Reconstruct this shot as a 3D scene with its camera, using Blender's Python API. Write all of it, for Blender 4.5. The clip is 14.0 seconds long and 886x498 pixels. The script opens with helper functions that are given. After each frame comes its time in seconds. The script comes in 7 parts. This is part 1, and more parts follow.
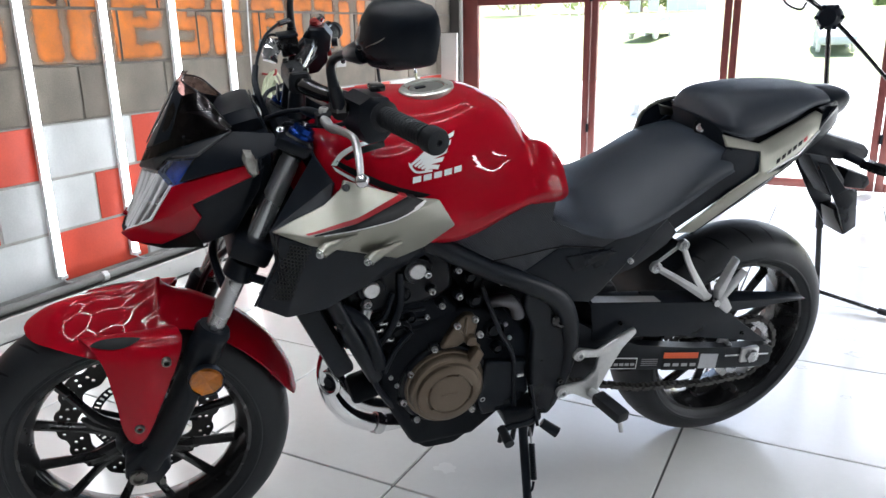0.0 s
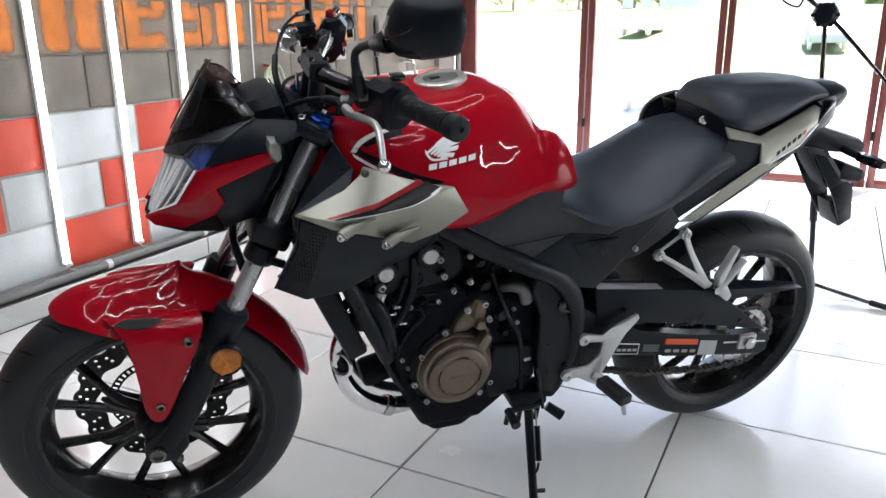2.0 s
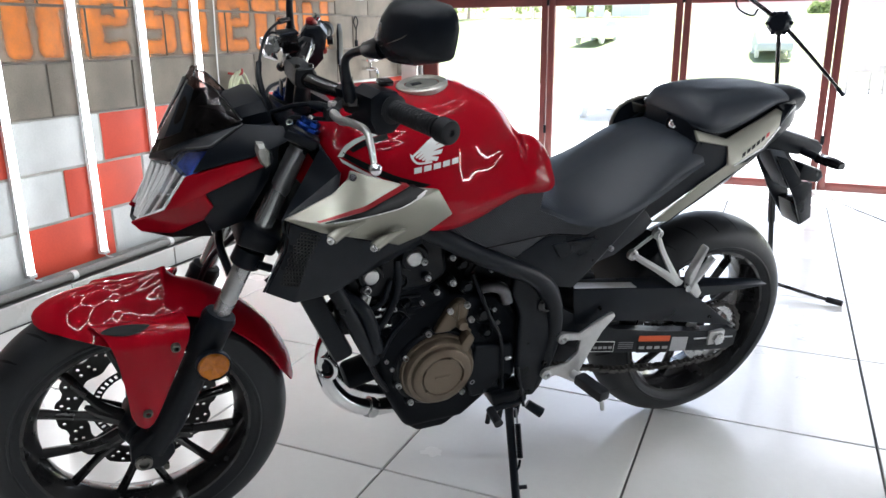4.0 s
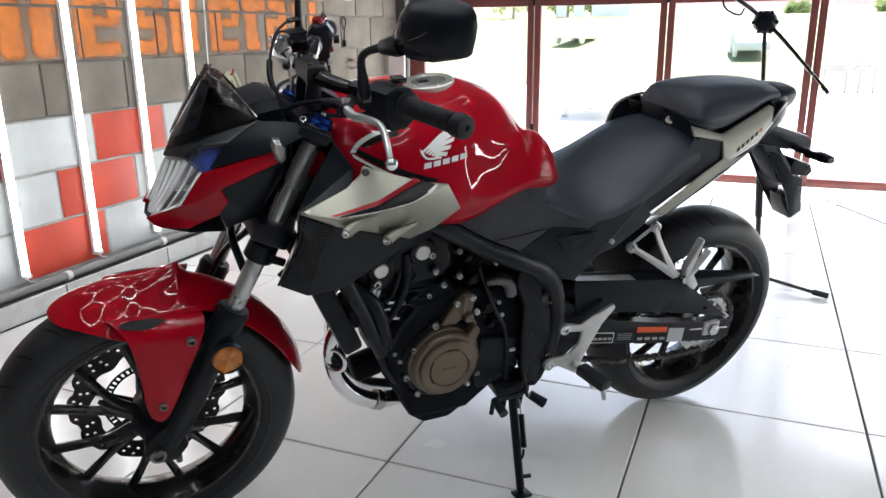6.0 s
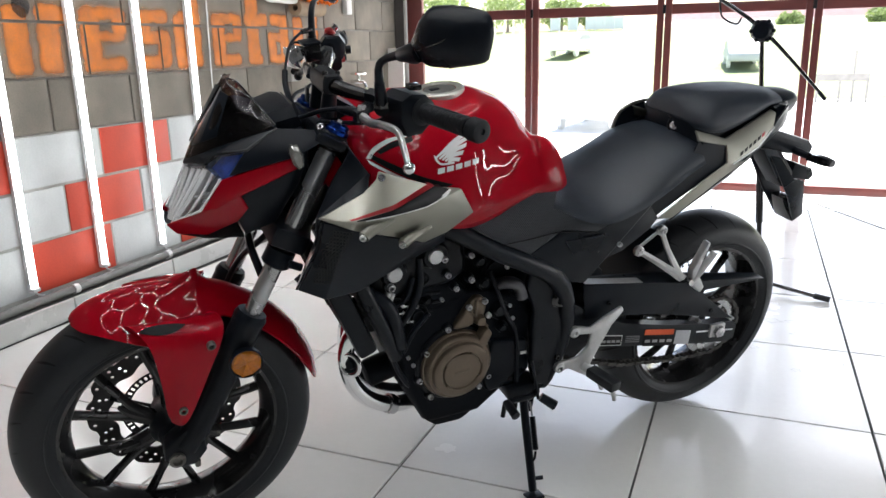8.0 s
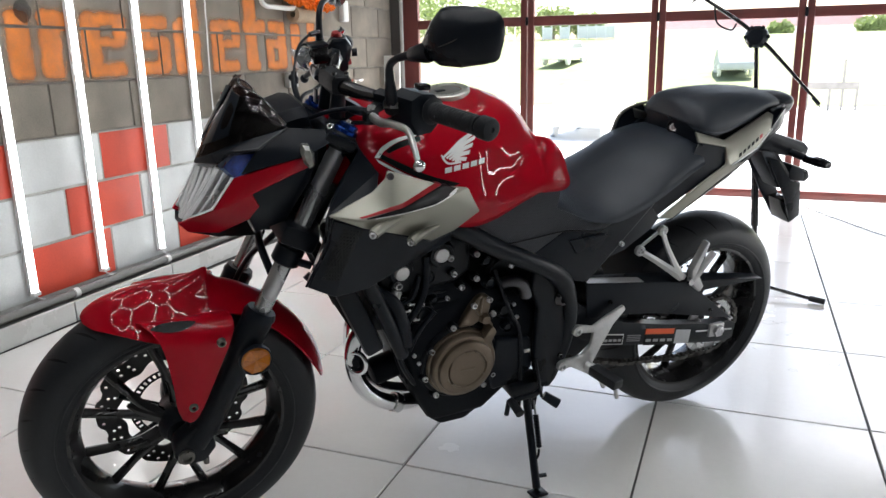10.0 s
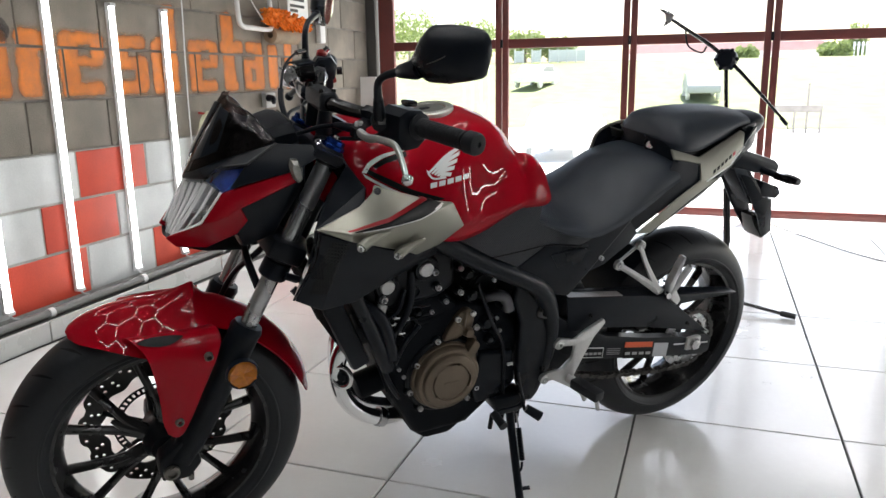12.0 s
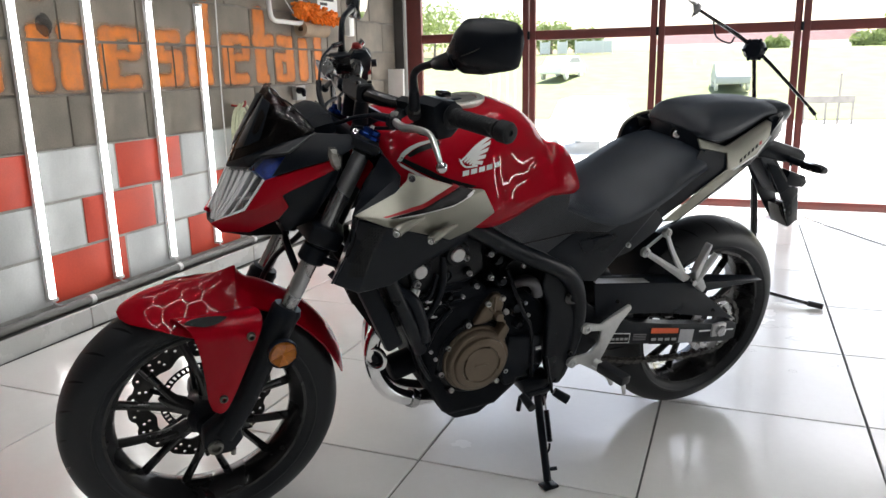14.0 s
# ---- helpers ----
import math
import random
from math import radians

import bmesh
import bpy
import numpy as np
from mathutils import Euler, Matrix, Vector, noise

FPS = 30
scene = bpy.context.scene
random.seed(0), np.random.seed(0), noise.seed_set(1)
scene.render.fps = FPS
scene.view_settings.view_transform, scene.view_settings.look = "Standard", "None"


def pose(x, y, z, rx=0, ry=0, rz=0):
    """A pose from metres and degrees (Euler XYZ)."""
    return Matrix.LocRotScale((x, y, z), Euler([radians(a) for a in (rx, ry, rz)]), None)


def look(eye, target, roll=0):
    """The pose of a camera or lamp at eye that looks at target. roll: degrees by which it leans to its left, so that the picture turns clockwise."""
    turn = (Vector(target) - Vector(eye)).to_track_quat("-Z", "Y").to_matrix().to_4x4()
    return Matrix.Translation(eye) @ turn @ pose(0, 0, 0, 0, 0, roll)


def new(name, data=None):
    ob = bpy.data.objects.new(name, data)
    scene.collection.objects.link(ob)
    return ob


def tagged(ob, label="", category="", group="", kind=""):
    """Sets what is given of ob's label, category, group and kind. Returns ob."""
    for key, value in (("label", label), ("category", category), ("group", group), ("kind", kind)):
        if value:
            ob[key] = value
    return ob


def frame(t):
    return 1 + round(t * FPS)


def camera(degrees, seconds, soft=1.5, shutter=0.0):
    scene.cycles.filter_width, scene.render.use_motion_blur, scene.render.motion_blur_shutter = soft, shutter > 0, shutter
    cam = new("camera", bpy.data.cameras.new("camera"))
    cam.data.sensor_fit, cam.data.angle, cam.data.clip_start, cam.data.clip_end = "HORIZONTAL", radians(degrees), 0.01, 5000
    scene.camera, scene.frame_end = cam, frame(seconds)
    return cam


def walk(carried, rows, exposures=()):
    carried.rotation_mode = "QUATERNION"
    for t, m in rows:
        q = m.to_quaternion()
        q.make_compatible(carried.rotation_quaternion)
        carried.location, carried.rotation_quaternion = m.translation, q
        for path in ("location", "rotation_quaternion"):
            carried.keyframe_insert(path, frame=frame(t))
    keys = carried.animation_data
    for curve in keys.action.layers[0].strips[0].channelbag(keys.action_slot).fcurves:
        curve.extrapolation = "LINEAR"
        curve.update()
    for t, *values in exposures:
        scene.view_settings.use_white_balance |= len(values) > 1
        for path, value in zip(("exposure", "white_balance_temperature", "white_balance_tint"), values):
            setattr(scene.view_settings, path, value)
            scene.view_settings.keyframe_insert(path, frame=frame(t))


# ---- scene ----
cam = camera(60.9, 14.0)
PATH = [
    (0, (0.841, -1.37, 1.062), (-0.025, 0.344, 0.504), -1.1),
    (0.5, (0.838, -1.39, 1.059), (-0.024, 0.325, 0.497), -0.9),
    (1, (0.835, -1.403, 1.057), (-0.025, 0.308, 0.482), -0.7),
    (1.5, (0.831, -1.418, 1.059), (-0.026, 0.293, 0.478), -0.7),
    (2, (0.825, -1.431, 1.059), (-0.018, 0.29, 0.487), -0.5),
    (2.5, (0.819, -1.444, 1.058), (-0.014, 0.284, 0.49), -0.3),
    (3, (0.811, -1.455, 1.059), (0.0, 0.284, 0.495), -0.3),
    (3.5, (0.803, -1.467, 1.058), (0.027, 0.291, 0.502), -0.4),
    (6, (0.761, -1.534, 1.054), (0.059, 0.255, 0.502), -0.6),
    (6.5, (0.754, -1.544, 1.052), (0.055, 0.249, 0.506), -0.7),
    (7, (0.749, -1.555, 1.048), (0.061, 0.246, 0.516), -0.8),
    (7.5, (0.747, -1.567, 1.047), (0.055, 0.235, 0.523), -0.9),
    (8, (0.743, -1.577, 1.044), (0.045, 0.225, 0.526), -1.2),
    (10.5, (0.721, -1.619, 1.028), (0.056, 0.205, 0.55), -1.1),
    (11, (0.716, -1.625, 1.025), (0.073, 0.214, 0.571), -1.0),
    (11.5, (0.714, -1.635, 1.024), (0.083, 0.209, 0.577), -0.9),
    (12, (0.713, -1.647, 1.023), (0.095, 0.203, 0.58), -0.9),
    (12.5, (0.715, -1.665, 1.025), (0.082, 0.179, 0.579), -1.2),
    (13, (0.716, -1.677, 1.024), (0.077, 0.164, 0.575), -1.2),
    (13.5, (0.718, -1.695, 1.023), (0.055, 0.136, 0.568), -1.2),
    (14, (0.718, -1.706, 1.022), (0.039, 0.118, 0.561), -1.2),
]
EXPOSURES = [(0, 2.29, 6010, 10), (3.5, 2.26, 6080, 10), (6.5, 2.14, 6190, 10), (8, 2.04, 6250, 10), (10.5, 1.93, 6300, 10), (12, 1.86, 6430, 10), (14, 1.79, 6450, 10)]
walk(cam, [(t, look(eye, target, roll)) for t, eye, target, roll in PATH], EXPOSURES)

# ---------------------------------------------------------------- world, sun, lights
world = bpy.data.worlds.new("sky")
scene.world = world
world.use_nodes = True
_n, _l = world.node_tree.nodes, world.node_tree.links
sky = _n.new("ShaderNodeTexSky")
sky.sky_type, sky.sun_disc = "NISHITA", False
sky.sun_elevation, sky.sun_rotation = radians(48), radians(25)
sky.air_density, sky.dust_density = 1.0, 3.0
_n["Background"].inputs["Strength"].default_value = 0.15
_l.new(sky.outputs["Color"], _n["Background"].inputs["Color"])

sun = new("sun", bpy.data.lights.new("sun", "SUN"))
sun.data.energy, sun.data.angle, sun.data.color = 5.0, radians(1), (1.0, 0.95, 0.88)
sun.matrix_world = look((3, 9, 12), (1.6, 5.2, 0))


# ---------------------------------------------------------------- materials
def material(name, colour, rough=0.5, metal=0.0, coat=0.0, vary=0.12, scale=9.0, fine=160.0, bump=0.0, bump_scale=300.0,
             second=None, spec=0.5, rough_vary=0.1, each=0.0):
    """A node material: base colour varied at two scales, roughness varied, fine relief."""
    m = bpy.data.materials.new(name)
    m.use_nodes = True
    n, l = m.node_tree.nodes, m.node_tree.links
    b = n["Principled BSDF"]
    b.inputs["Metallic"].default_value = metal
    b.inputs["Specular IOR Level"].default_value = spec
    b.inputs["Coat Weight"].default_value = coat
    b.inputs["Coat Roughness"].default_value = 0.012
    co = n.new("ShaderNodeTexCoord")
    big = n.new("ShaderNodeTexNoise")
    big.inputs["Scale"].default_value, big.inputs["Detail"].default_value = scale, 5.0
    small = n.new("ShaderNodeTexNoise")
    small.inputs["Scale"].default_value, small.inputs["Detail"].default_value = fine, 3.0
    place = co.outputs["Object"]
    if each:
        info, shift = n.new("ShaderNodeObjectInfo"), n.new("ShaderNodeVectorMath")
        shift.operation = "MULTIPLY_ADD"
        shift.inputs[1].default_value = (each, each * 1.7, each * 0.6)
        l.new(info.outputs["Random"], shift.inputs[0])
        l.new(co.outputs["Object"], shift.inputs[2])
        place = shift.outputs["Vector"]
    l.new(place, big.inputs["Vector"])
    l.new(place, small.inputs["Vector"])
    add = n.new("ShaderNodeMath")
    add.operation = "MULTIPLY_ADD"
    l.new(small.outputs["Fac"], add.inputs[0])
    add.inputs[1].default_value = 0.45
    l.new(big.outputs["Fac"], add.inputs[2])
    ramp = n.new("ShaderNodeValToRGB")
    lo, hi = ramp.color_ramp.elements
    lo.position, hi.position = 0.45, 0.95
    dark = second if second else tuple(c * (1 - vary) for c in colour)
    light = colour if second else tuple(min(1.0, c * (1 + vary)) for c in colour)
    lo.color, hi.color = (*dark, 1), (*light, 1)
    l.new(add.outputs[0], ramp.inputs["Fac"])
    l.new(ramp.outputs["Color"], b.inputs["Base Color"])
    rr = n.new("ShaderNodeMapRange")
    rr.inputs["From Min"].default_value, rr.inputs["From Max"].default_value = 0.3, 0.75
    rr.inputs["To Min"].default_value, rr.inputs["To Max"].default_value = max(0.02, rough - rough_vary * 0.5), min(1, rough + rough_vary)
    l.new(big.outputs["Fac"], rr.inputs["Value"])
    l.new(rr.outputs["Result"], b.inputs["Roughness"])
    if bump:
        grain = n.new("ShaderNodeTexNoise")
        grain.inputs["Scale"].default_value, grain.inputs["Detail"].default_value = bump_scale, 4.0
        l.new(co.outputs["Object"], grain.inputs["Vector"])
        bp = n.new("ShaderNodeBump")
        bp.inputs["Strength"].default_value, bp.inputs["Distance"].default_value = bump, 0.002
        l.new(grain.outputs["Fac"], bp.inputs["Height"])
        l.new(bp.outputs["Normal"], b.inputs["Normal"])
    return m


def node(m, kind):
    return m.node_tree.nodes.new(kind)


def shader(m):
    return m.node_tree.nodes["Principled BSDF"]


def glow(name, colour, strength):
    m = bpy.data.materials.new(name)
    m.use_nodes = True
    b = shader(m)
    b.inputs["Base Color"].default_value = (0.8, 0.8, 0.8, 1)
    b.inputs["Emission Color"].default_value = (*colour, 1)
    b.inputs["Emission Strength"].default_value = strength
    return m


def thin_glass(name, tint, gloss=0.05, face=0.045):
    """A thin clear sheet: tinted see-through with a sharp sheen that grows at the edges."""
    m = bpy.data.materials.new(name)
    m.use_nodes = True
    n, l = m.node_tree.nodes, m.node_tree.links
    n.remove(n["Principled BSDF"])
    t, g, mix, lw = n.new("ShaderNodeBsdfTransparent"), n.new("ShaderNodeBsdfGlossy"), n.new("ShaderNodeMixShader"), n.new("ShaderNodeLayerWeight")
    p, q = n.new("ShaderNodeMath"), n.new("ShaderNodeMath")
    t.inputs["Color"].default_value = (*tint, 1)
    g.inputs["Roughness"].default_value = gloss
    p.operation, q.operation = "POWER", "MULTIPLY_ADD"
    p.inputs[1].default_value, q.inputs[1].default_value, q.inputs[2].default_value = 4.0, 0.7, face
    l.new(lw.outputs["Facing"], p.inputs[0])
    l.new(p.outputs[0], q.inputs[0])
    l.new(q.outputs[0], mix.inputs["Fac"])
    l.new(t.outputs["BSDF"], mix.inputs[1])
    l.new(g.outputs["BSDF"], mix.inputs[2])
    l.new(mix.outputs["Shader"], n["Material Output"].inputs["Surface"])
    return m


RED = material("candy_red_paint", (0.325, 0.0006, 0.009), 0.45, 0.0, coat=0.5, vary=0.05, scale=2, fine=900, rough_vary=0.04, spec=0.03)
SILVER = material("satin_silver_paint", (0.285, 0.279, 0.240), 0.36, 0.96, vary=0.05, scale=4, fine=1200, rough_vary=0.06, coat=0.08)
BLACK = material("black_plastic", (0.0052, 0.0076, 0.0120), 0.30, vary=0.2, scale=8, bump=0.08, bump_scale=900, spec=0.2)
# paler than BLACK: paints the highlight along the cowl crease
RIDGELIGHT = material("black_plastic_edge_highlight", (0.035, 0.036, 0.040), 0.32, vary=0.2, scale=20, spec=0.4)
CASTBLACK = material("dull_black_casting", (0.0040, 0.0056, 0.0086), 0.55, 0.0, vary=0.25, scale=12, bump=0.3, bump_scale=420, spec=0.10)
GLOSS = material("gloss_black_paint", (0.006, 0.006, 0.007), 0.14, coat=0.6, vary=0.15, scale=5, rough_vary=0.05)
METALBLACK = material("black_cast_metal", (0.0038, 0.0055, 0.0086), 0.34, 0.0, vary=0.25, scale=12, bump=0.2, bump_scale=500, spec=0.22)
FRAMEBLACK = material("black_frame_enamel", (0.0055, 0.0077, 0.0118), 0.30, 0.0, vary=0.15, scale=10, bump=0.05, spec=0.24)
RUBBER = material("tyre_rubber", (0.0074, 0.0093, 0.0124), 0.46, vary=0.3, scale=14, bump=0.2, bump_scale=420, spec=0.42)
GRIP = material("grip_rubber", (0.0062, 0.0080, 0.0110), 0.55, vary=0.2, scale=20, bump=0.3, bump_scale=600, spec=0.32)
SEATV = material("seat_vinyl", (0.0115, 0.0170, 0.0262), 0.40, vary=0.15, scale=6, bump=0.35, bump_scale=750, spec=0.48)
RIMBLACK = material("black_alloy_rim_paint", (0.007, 0.007, 0.008), 0.26, vary=0.15, scale=12, coat=0.35, spec=0.4)
CHROME = material("polished_chrome", (0.75, 0.75, 0.76), 0.09, 1.0, vary=0.05, scale=12, rough_vary=0.06)
STEEL = material("brushed_steel", (0.55, 0.55, 0.56), 0.26, 1.0, vary=0.1, scale=20, rough_vary=0.1)
DARKSTEEL = material("dark_zinc_screw", (0.17, 0.165, 0.15), 0.3, 0.9, vary=0.1, scale=40)
FORKSTEEL = material("fork_tube_steel", (0.45, 0.45, 0.46), 0.24, 0.85, vary=0.06, scale=10)
BOLTMETAL = material("bright_zinc_bolt", (0.66, 0.66, 0.67), 0.28, 0.65, vary=0.1, scale=60)
ALLOY = material("cast_alloy", (0.60, 0.60, 0.60), 0.36, 0.85, vary=0.1, scale=25, bump=0.15, bump_scale=700)
BRONZE = material("bronze_painted_cover", (0.150, 0.117, 0.085), 0.34, 0.6, vary=0.1, scale=14, bump=0.12, bump_scale=800)
BLUE = material("blue_anodised_cap", (0.008, 0.04, 0.24), 0.2, 0.9, vary=0.1)
AMBER = material("amber_reflector", (0.44, 0.135, 0.004), 0.2, 0.0, coat=0.25, vary=0.25, scale=60, bump=0.4, bump_scale=250)
LENS = thin_glass("clear_lens", (0.99, 0.995, 1.0), 0.03, 0.03)
BLUELENS = thin_glass("blue_lens", (0.62, 0.74, 1.0), 0.04, 0.12)
SMOKE = thin_glass("smoked_screen", (0.27, 0.20, 0.19), 0.12, 0.075)
REFLECTOR = material("bright_reflector", (0.90, 0.91, 0.93), 0.16, 0.15, vary=0.08, scale=60, bump=0.5, bump_scale=90)
# second tone of the one fork tube, for what its upper run mirrors
UPPERFORK = material("upper_fork_tube_tone", (0.50, 0.51, 0.53), 0.26, 0.85, vary=0.06, scale=10)
BLADE = material("white_lamp_blade", (0.94, 0.94, 0.95), 0.15, 0.0, vary=0.03)
# white and dark blotches in the colour stand in for mirrored facets
LAMPFACETS = material("painted_reflector_facets", (0.82, 0.83, 0.86), 0.14, 0.1, vary=0.2, second=(0.10, 0.10, 0.11), scale=48, fine=160, bump=0.7, bump_scale=70)
DARKCHROME = material("dark_chrome_bowl", (0.30, 0.31, 0.33), 0.12, 1.0, vary=0.1, scale=40)
FOIL = material("clear_crumpled_wrap", (0.80, 0.81, 0.82), 0.12, 0.9, vary=0.2, scale=60)
MIRROR = material("mirror_glass", (0.9, 0.9, 0.9), 0.02, 1.0, vary=0.01, rough_vary=0.0)
WHITEMARK = material("white_decal", (0.78, 0.78, 0.77), 0.35, vary=0.04)
PALEMARK = material("grey_print", (0.34, 0.34, 0.34), 0.4, vary=0.1)
REDMARK = material("red_decal", (0.30, 0.008, 0.014), 0.3, vary=0.05)
ORANGEMARK = material("orange_decal", (0.72, 0.10, 0.02), 0.4, vary=0.05)
BLACKMARK = material("black_decal", (0.006, 0.006, 0.007), 0.3, vary=0.1, spec=0.15)
CAPMETAL = material("fuel_cap_alloy", (0.52, 0.52, 0.48), 0.33, 0.7, vary=0.1, scale=30)
REDKNOB = material("red_switch", (0.28, 0.012, 0.012), 0.3, vary=0.05)
CHAINMETAL = material("chain_steel", (0.10, 0.095, 0.09), 0.42, 0.9, vary=0.3, scale=60)
REDGLASS = material("tail_lamp_red", (0.25, 0.01, 0.01), 0.1, coat=0.5)


def weave_material():
    """Black plastic with a fine diagonal ribbed weave."""
    m = material("ribbed_black_plastic", (0.0105, 0.0145, 0.0215), 0.36, vary=0.1, scale=8)
    l = m.node_tree.links
    co, mp, w, bp = node(m, "ShaderNodeTexCoord"), node(m, "ShaderNodeMapping"), node(m, "ShaderNodeTexWave"), node(m, "ShaderNodeBump")
    mp.inputs["Rotation"].default_value = (0, radians(-38), 0)
    w.inputs["Scale"].default_value = 88
    bp.inputs["Strength"].default_value, bp.inputs["Distance"].default_value = 0.9, 0.003
    l.new(co.outputs["Object"], mp.inputs["Vector"])
    l.new(mp.outputs["Vector"], w.inputs["Vector"])
    l.new(w.outputs["Fac"], bp.inputs["Height"])
    l.new(bp.outputs["Normal"], shader(m).inputs["Normal"])
    return m


WEAVE = weave_material()

# room surfaces
TILE = material("glazed_floor_tile", (0.78, 0.78, 0.76), 0.17, vary=0.05, scale=3.0, fine=60, second=(0.73, 0.73, 0.71), rough_vary=0.13, spec=0.85, each=9.0)
GROUT = material("dark_grout", (0.07, 0.068, 0.065), 0.8, vary=0.2, scale=20)
BLOCK = material("grey_concrete_block", (0.255, 0.225, 0.185), 0.85, vary=0.15, second=(0.155, 0.138, 0.115), scale=7, fine=130, bump=0.7, bump_scale=190)
MORTAR = material("cement_mortar", (0.30, 0.28, 0.25), 0.9, vary=0.25, second=(0.13, 0.12, 0.11), scale=9, bump=0.8, bump_scale=160)
WHITEPAINT = material("white_wall_paint", (0.66, 0.68, 0.68), 0.55, vary=0.05, second=(0.52, 0.54, 0.54), scale=6, fine=110, bump=0.45, bump_scale=190)
REDPAINT = material("red_orange_wall_paint", (0.66, 0.075, 0.035), 0.5, vary=0.1, second=(0.52, 0.05, 0.025), scale=6, fine=110, bump=0.4, bump_scale=190)
SPRAY = material("orange_spray_paint", (0.76, 0.225, 0.025), 0.7, vary=0.1, second=(0.50, 0.16, 0.04), scale=16, fine=140, bump=0.5, bump_scale=190)
def thin_paint(name, colour, cover):
    """A dusting of paint through which the wall shows."""
    mt = material(name, colour, 0.8, vary=0.3, scale=30)
    n, l = mt.node_tree.nodes, mt.node_tree.links
    mix, clear = n.new("ShaderNodeMixShader"), n.new("ShaderNodeBsdfTransparent")
    mix.inputs["Fac"].default_value = cover
    l.new(clear.outputs["BSDF"], mix.inputs[1])
    l.new(n["Principled BSDF"].outputs["BSDF"], mix.inputs[2])
    l.new(mix.outputs["Shader"], n["Material Output"].inputs["Surface"])
    return mt


SPRAY_COVER = SPRAY.node_tree.nodes.new("ShaderNodeAttribute")
SPRAY_COVER.attribute_name = "cover"
SPRAY_CLEAR, SPRAY_MIX = SPRAY.node_tree.nodes.new("ShaderNodeBsdfTransparent"), SPRAY.node_tree.nodes.new("ShaderNodeMixShader")
SPRAY.node_tree.links.new(SPRAY_COVER.outputs["Fac"], SPRAY_MIX.inputs["Fac"])
SPRAY.node_tree.links.new(SPRAY_CLEAR.outputs["BSDF"], SPRAY_MIX.inputs[1])
SPRAY.node_tree.links.new(shader(SPRAY).outputs["BSDF"], SPRAY_MIX.inputs[2])
SPRAY.node_tree.links.new(SPRAY_MIX.outputs["Shader"], SPRAY.node_tree.nodes["Material Output"].inputs["Surface"])
SMUDGE = thin_paint("soot_smudge", (0.03, 0.03, 0.03), 0.6)
DOORRED = material("oxide_red_door_paint", (0.15, 0.030, 0.026), 0.45, vary=0.15, second=(0.10, 0.022, 0.02), scale=7, bump=0.1)
POSTGREY = material("dark_grey_post_paint", (0.045, 0.042, 0.040), 0.55, vary=0.2, scale=6, bump=0.1)
PVC = material("grey_conduit", (0.17, 0.168, 0.16), 0.5, vary=0.15, scale=15)
SKIRT = material("skirting_tile", (0.52, 0.52, 0.50), 0.25, vary=0.06, scale=5)
PLASTER = material("dark_grey_plaster", (0.10, 0.10, 0.10), 0.8, vary=0.1, scale=3, bump=0.3)
CEIL = material("grey_ceiling", (0.10, 0.10, 0.10), 0.8, vary=0.05, scale=3, bump=0.2)
TUBEGLOW = glow("led_tube_glow", (1.0, 0.99, 0.97), 3.2)
CEILGLOW = glow("ceiling_tube_glow", (1.0, 0.99, 0.97), 10.6)
FACINGGLOW = glow("facing_tube_glow", (1.0, 0.99, 0.97), 10.0)
TUBECASE = material("white_tube_case", (0.7, 0.7, 0.7), 0.4, vary=0.03)
WHITEPLASTIC = material("white_plastic", (0.68, 0.68, 0.66), 0.4, vary=0.06)
# white plastic with its shade put into the base colour
SOCKETSHADED = material("shaded_white_socket_plastic", (0.30, 0.30, 0.29), 0.4, vary=0.1, scale=20)
ORANGEMOP = material("orange_chenille", (0.80, 0.20, 0.015), 0.9, vary=0.3, scale=60, bump=0.8, bump_scale=200)
CARDBOARD = material("brown_cardboard", (0.28, 0.21, 0.14), 0.8, vary=0.2, scale=12)
PAPER = material("white_paper", (0.75, 0.75, 0.73), 0.7, vary=0.05)
HOSE = material("pale_green_hose", (0.42, 0.44, 0.30), 0.45, vary=0.15, scale=20)
WINDOWGLASS = thin_glass("window_glass", (0.97, 0.98, 0.98), 0.0)
CONCRETE = material("pale_concrete_ground", (0.66, 0.65, 0.625), 0.85, vary=0.12, scale=0.8, fine=20, bump=0.2, bump_scale=30)
GRASS = material("sunlit_grass", (0.17, 0.205, 0.085), 0.9, vary=0.3, scale=1.2, fine=25, second=(0.22, 0.24, 0.12))
LEAF = material("green_leaves", (0.16, 0.21, 0.08), 0.6, vary=0.35, scale=4, fine=30)
BARK = material("tree_bark", (0.26, 0.22, 0.18), 0.9, vary=0.3, scale=10)
LEAF_OUT = LEAF.node_tree.nodes["Material Output"]
LEAF_MIX = LEAF.node_tree.nodes.new("ShaderNodeMixShader")
LEAF_THROUGH = LEAF.node_tree.nodes.new("ShaderNodeBsdfTranslucent")
LEAF_THROUGH.inputs["Color"].default_value = (0.30, 0.38, 0.12, 1)
LEAF_MIX.inputs["Fac"].default_value = 0.5
LEAF.node_tree.links.new(LEAF.node_tree.nodes["Principled BSDF"].outputs["BSDF"], LEAF_MIX.inputs[1])
LEAF.node_tree.links.new(LEAF_THROUGH.outputs["BSDF"], LEAF_MIX.inputs[2])
LEAF.node_tree.links.new(LEAF_MIX.outputs["Shader"], LEAF_OUT.inputs["Surface"])
SHEDGREY = material("grey_rail_paint", (0.40, 0.405, 0.41), 0.6, vary=0.15, scale=3)
SHEDWOOD = material("weathered_grey_timber", (0.30, 0.27, 0.24), 0.8, vary=0.2, scale=6)
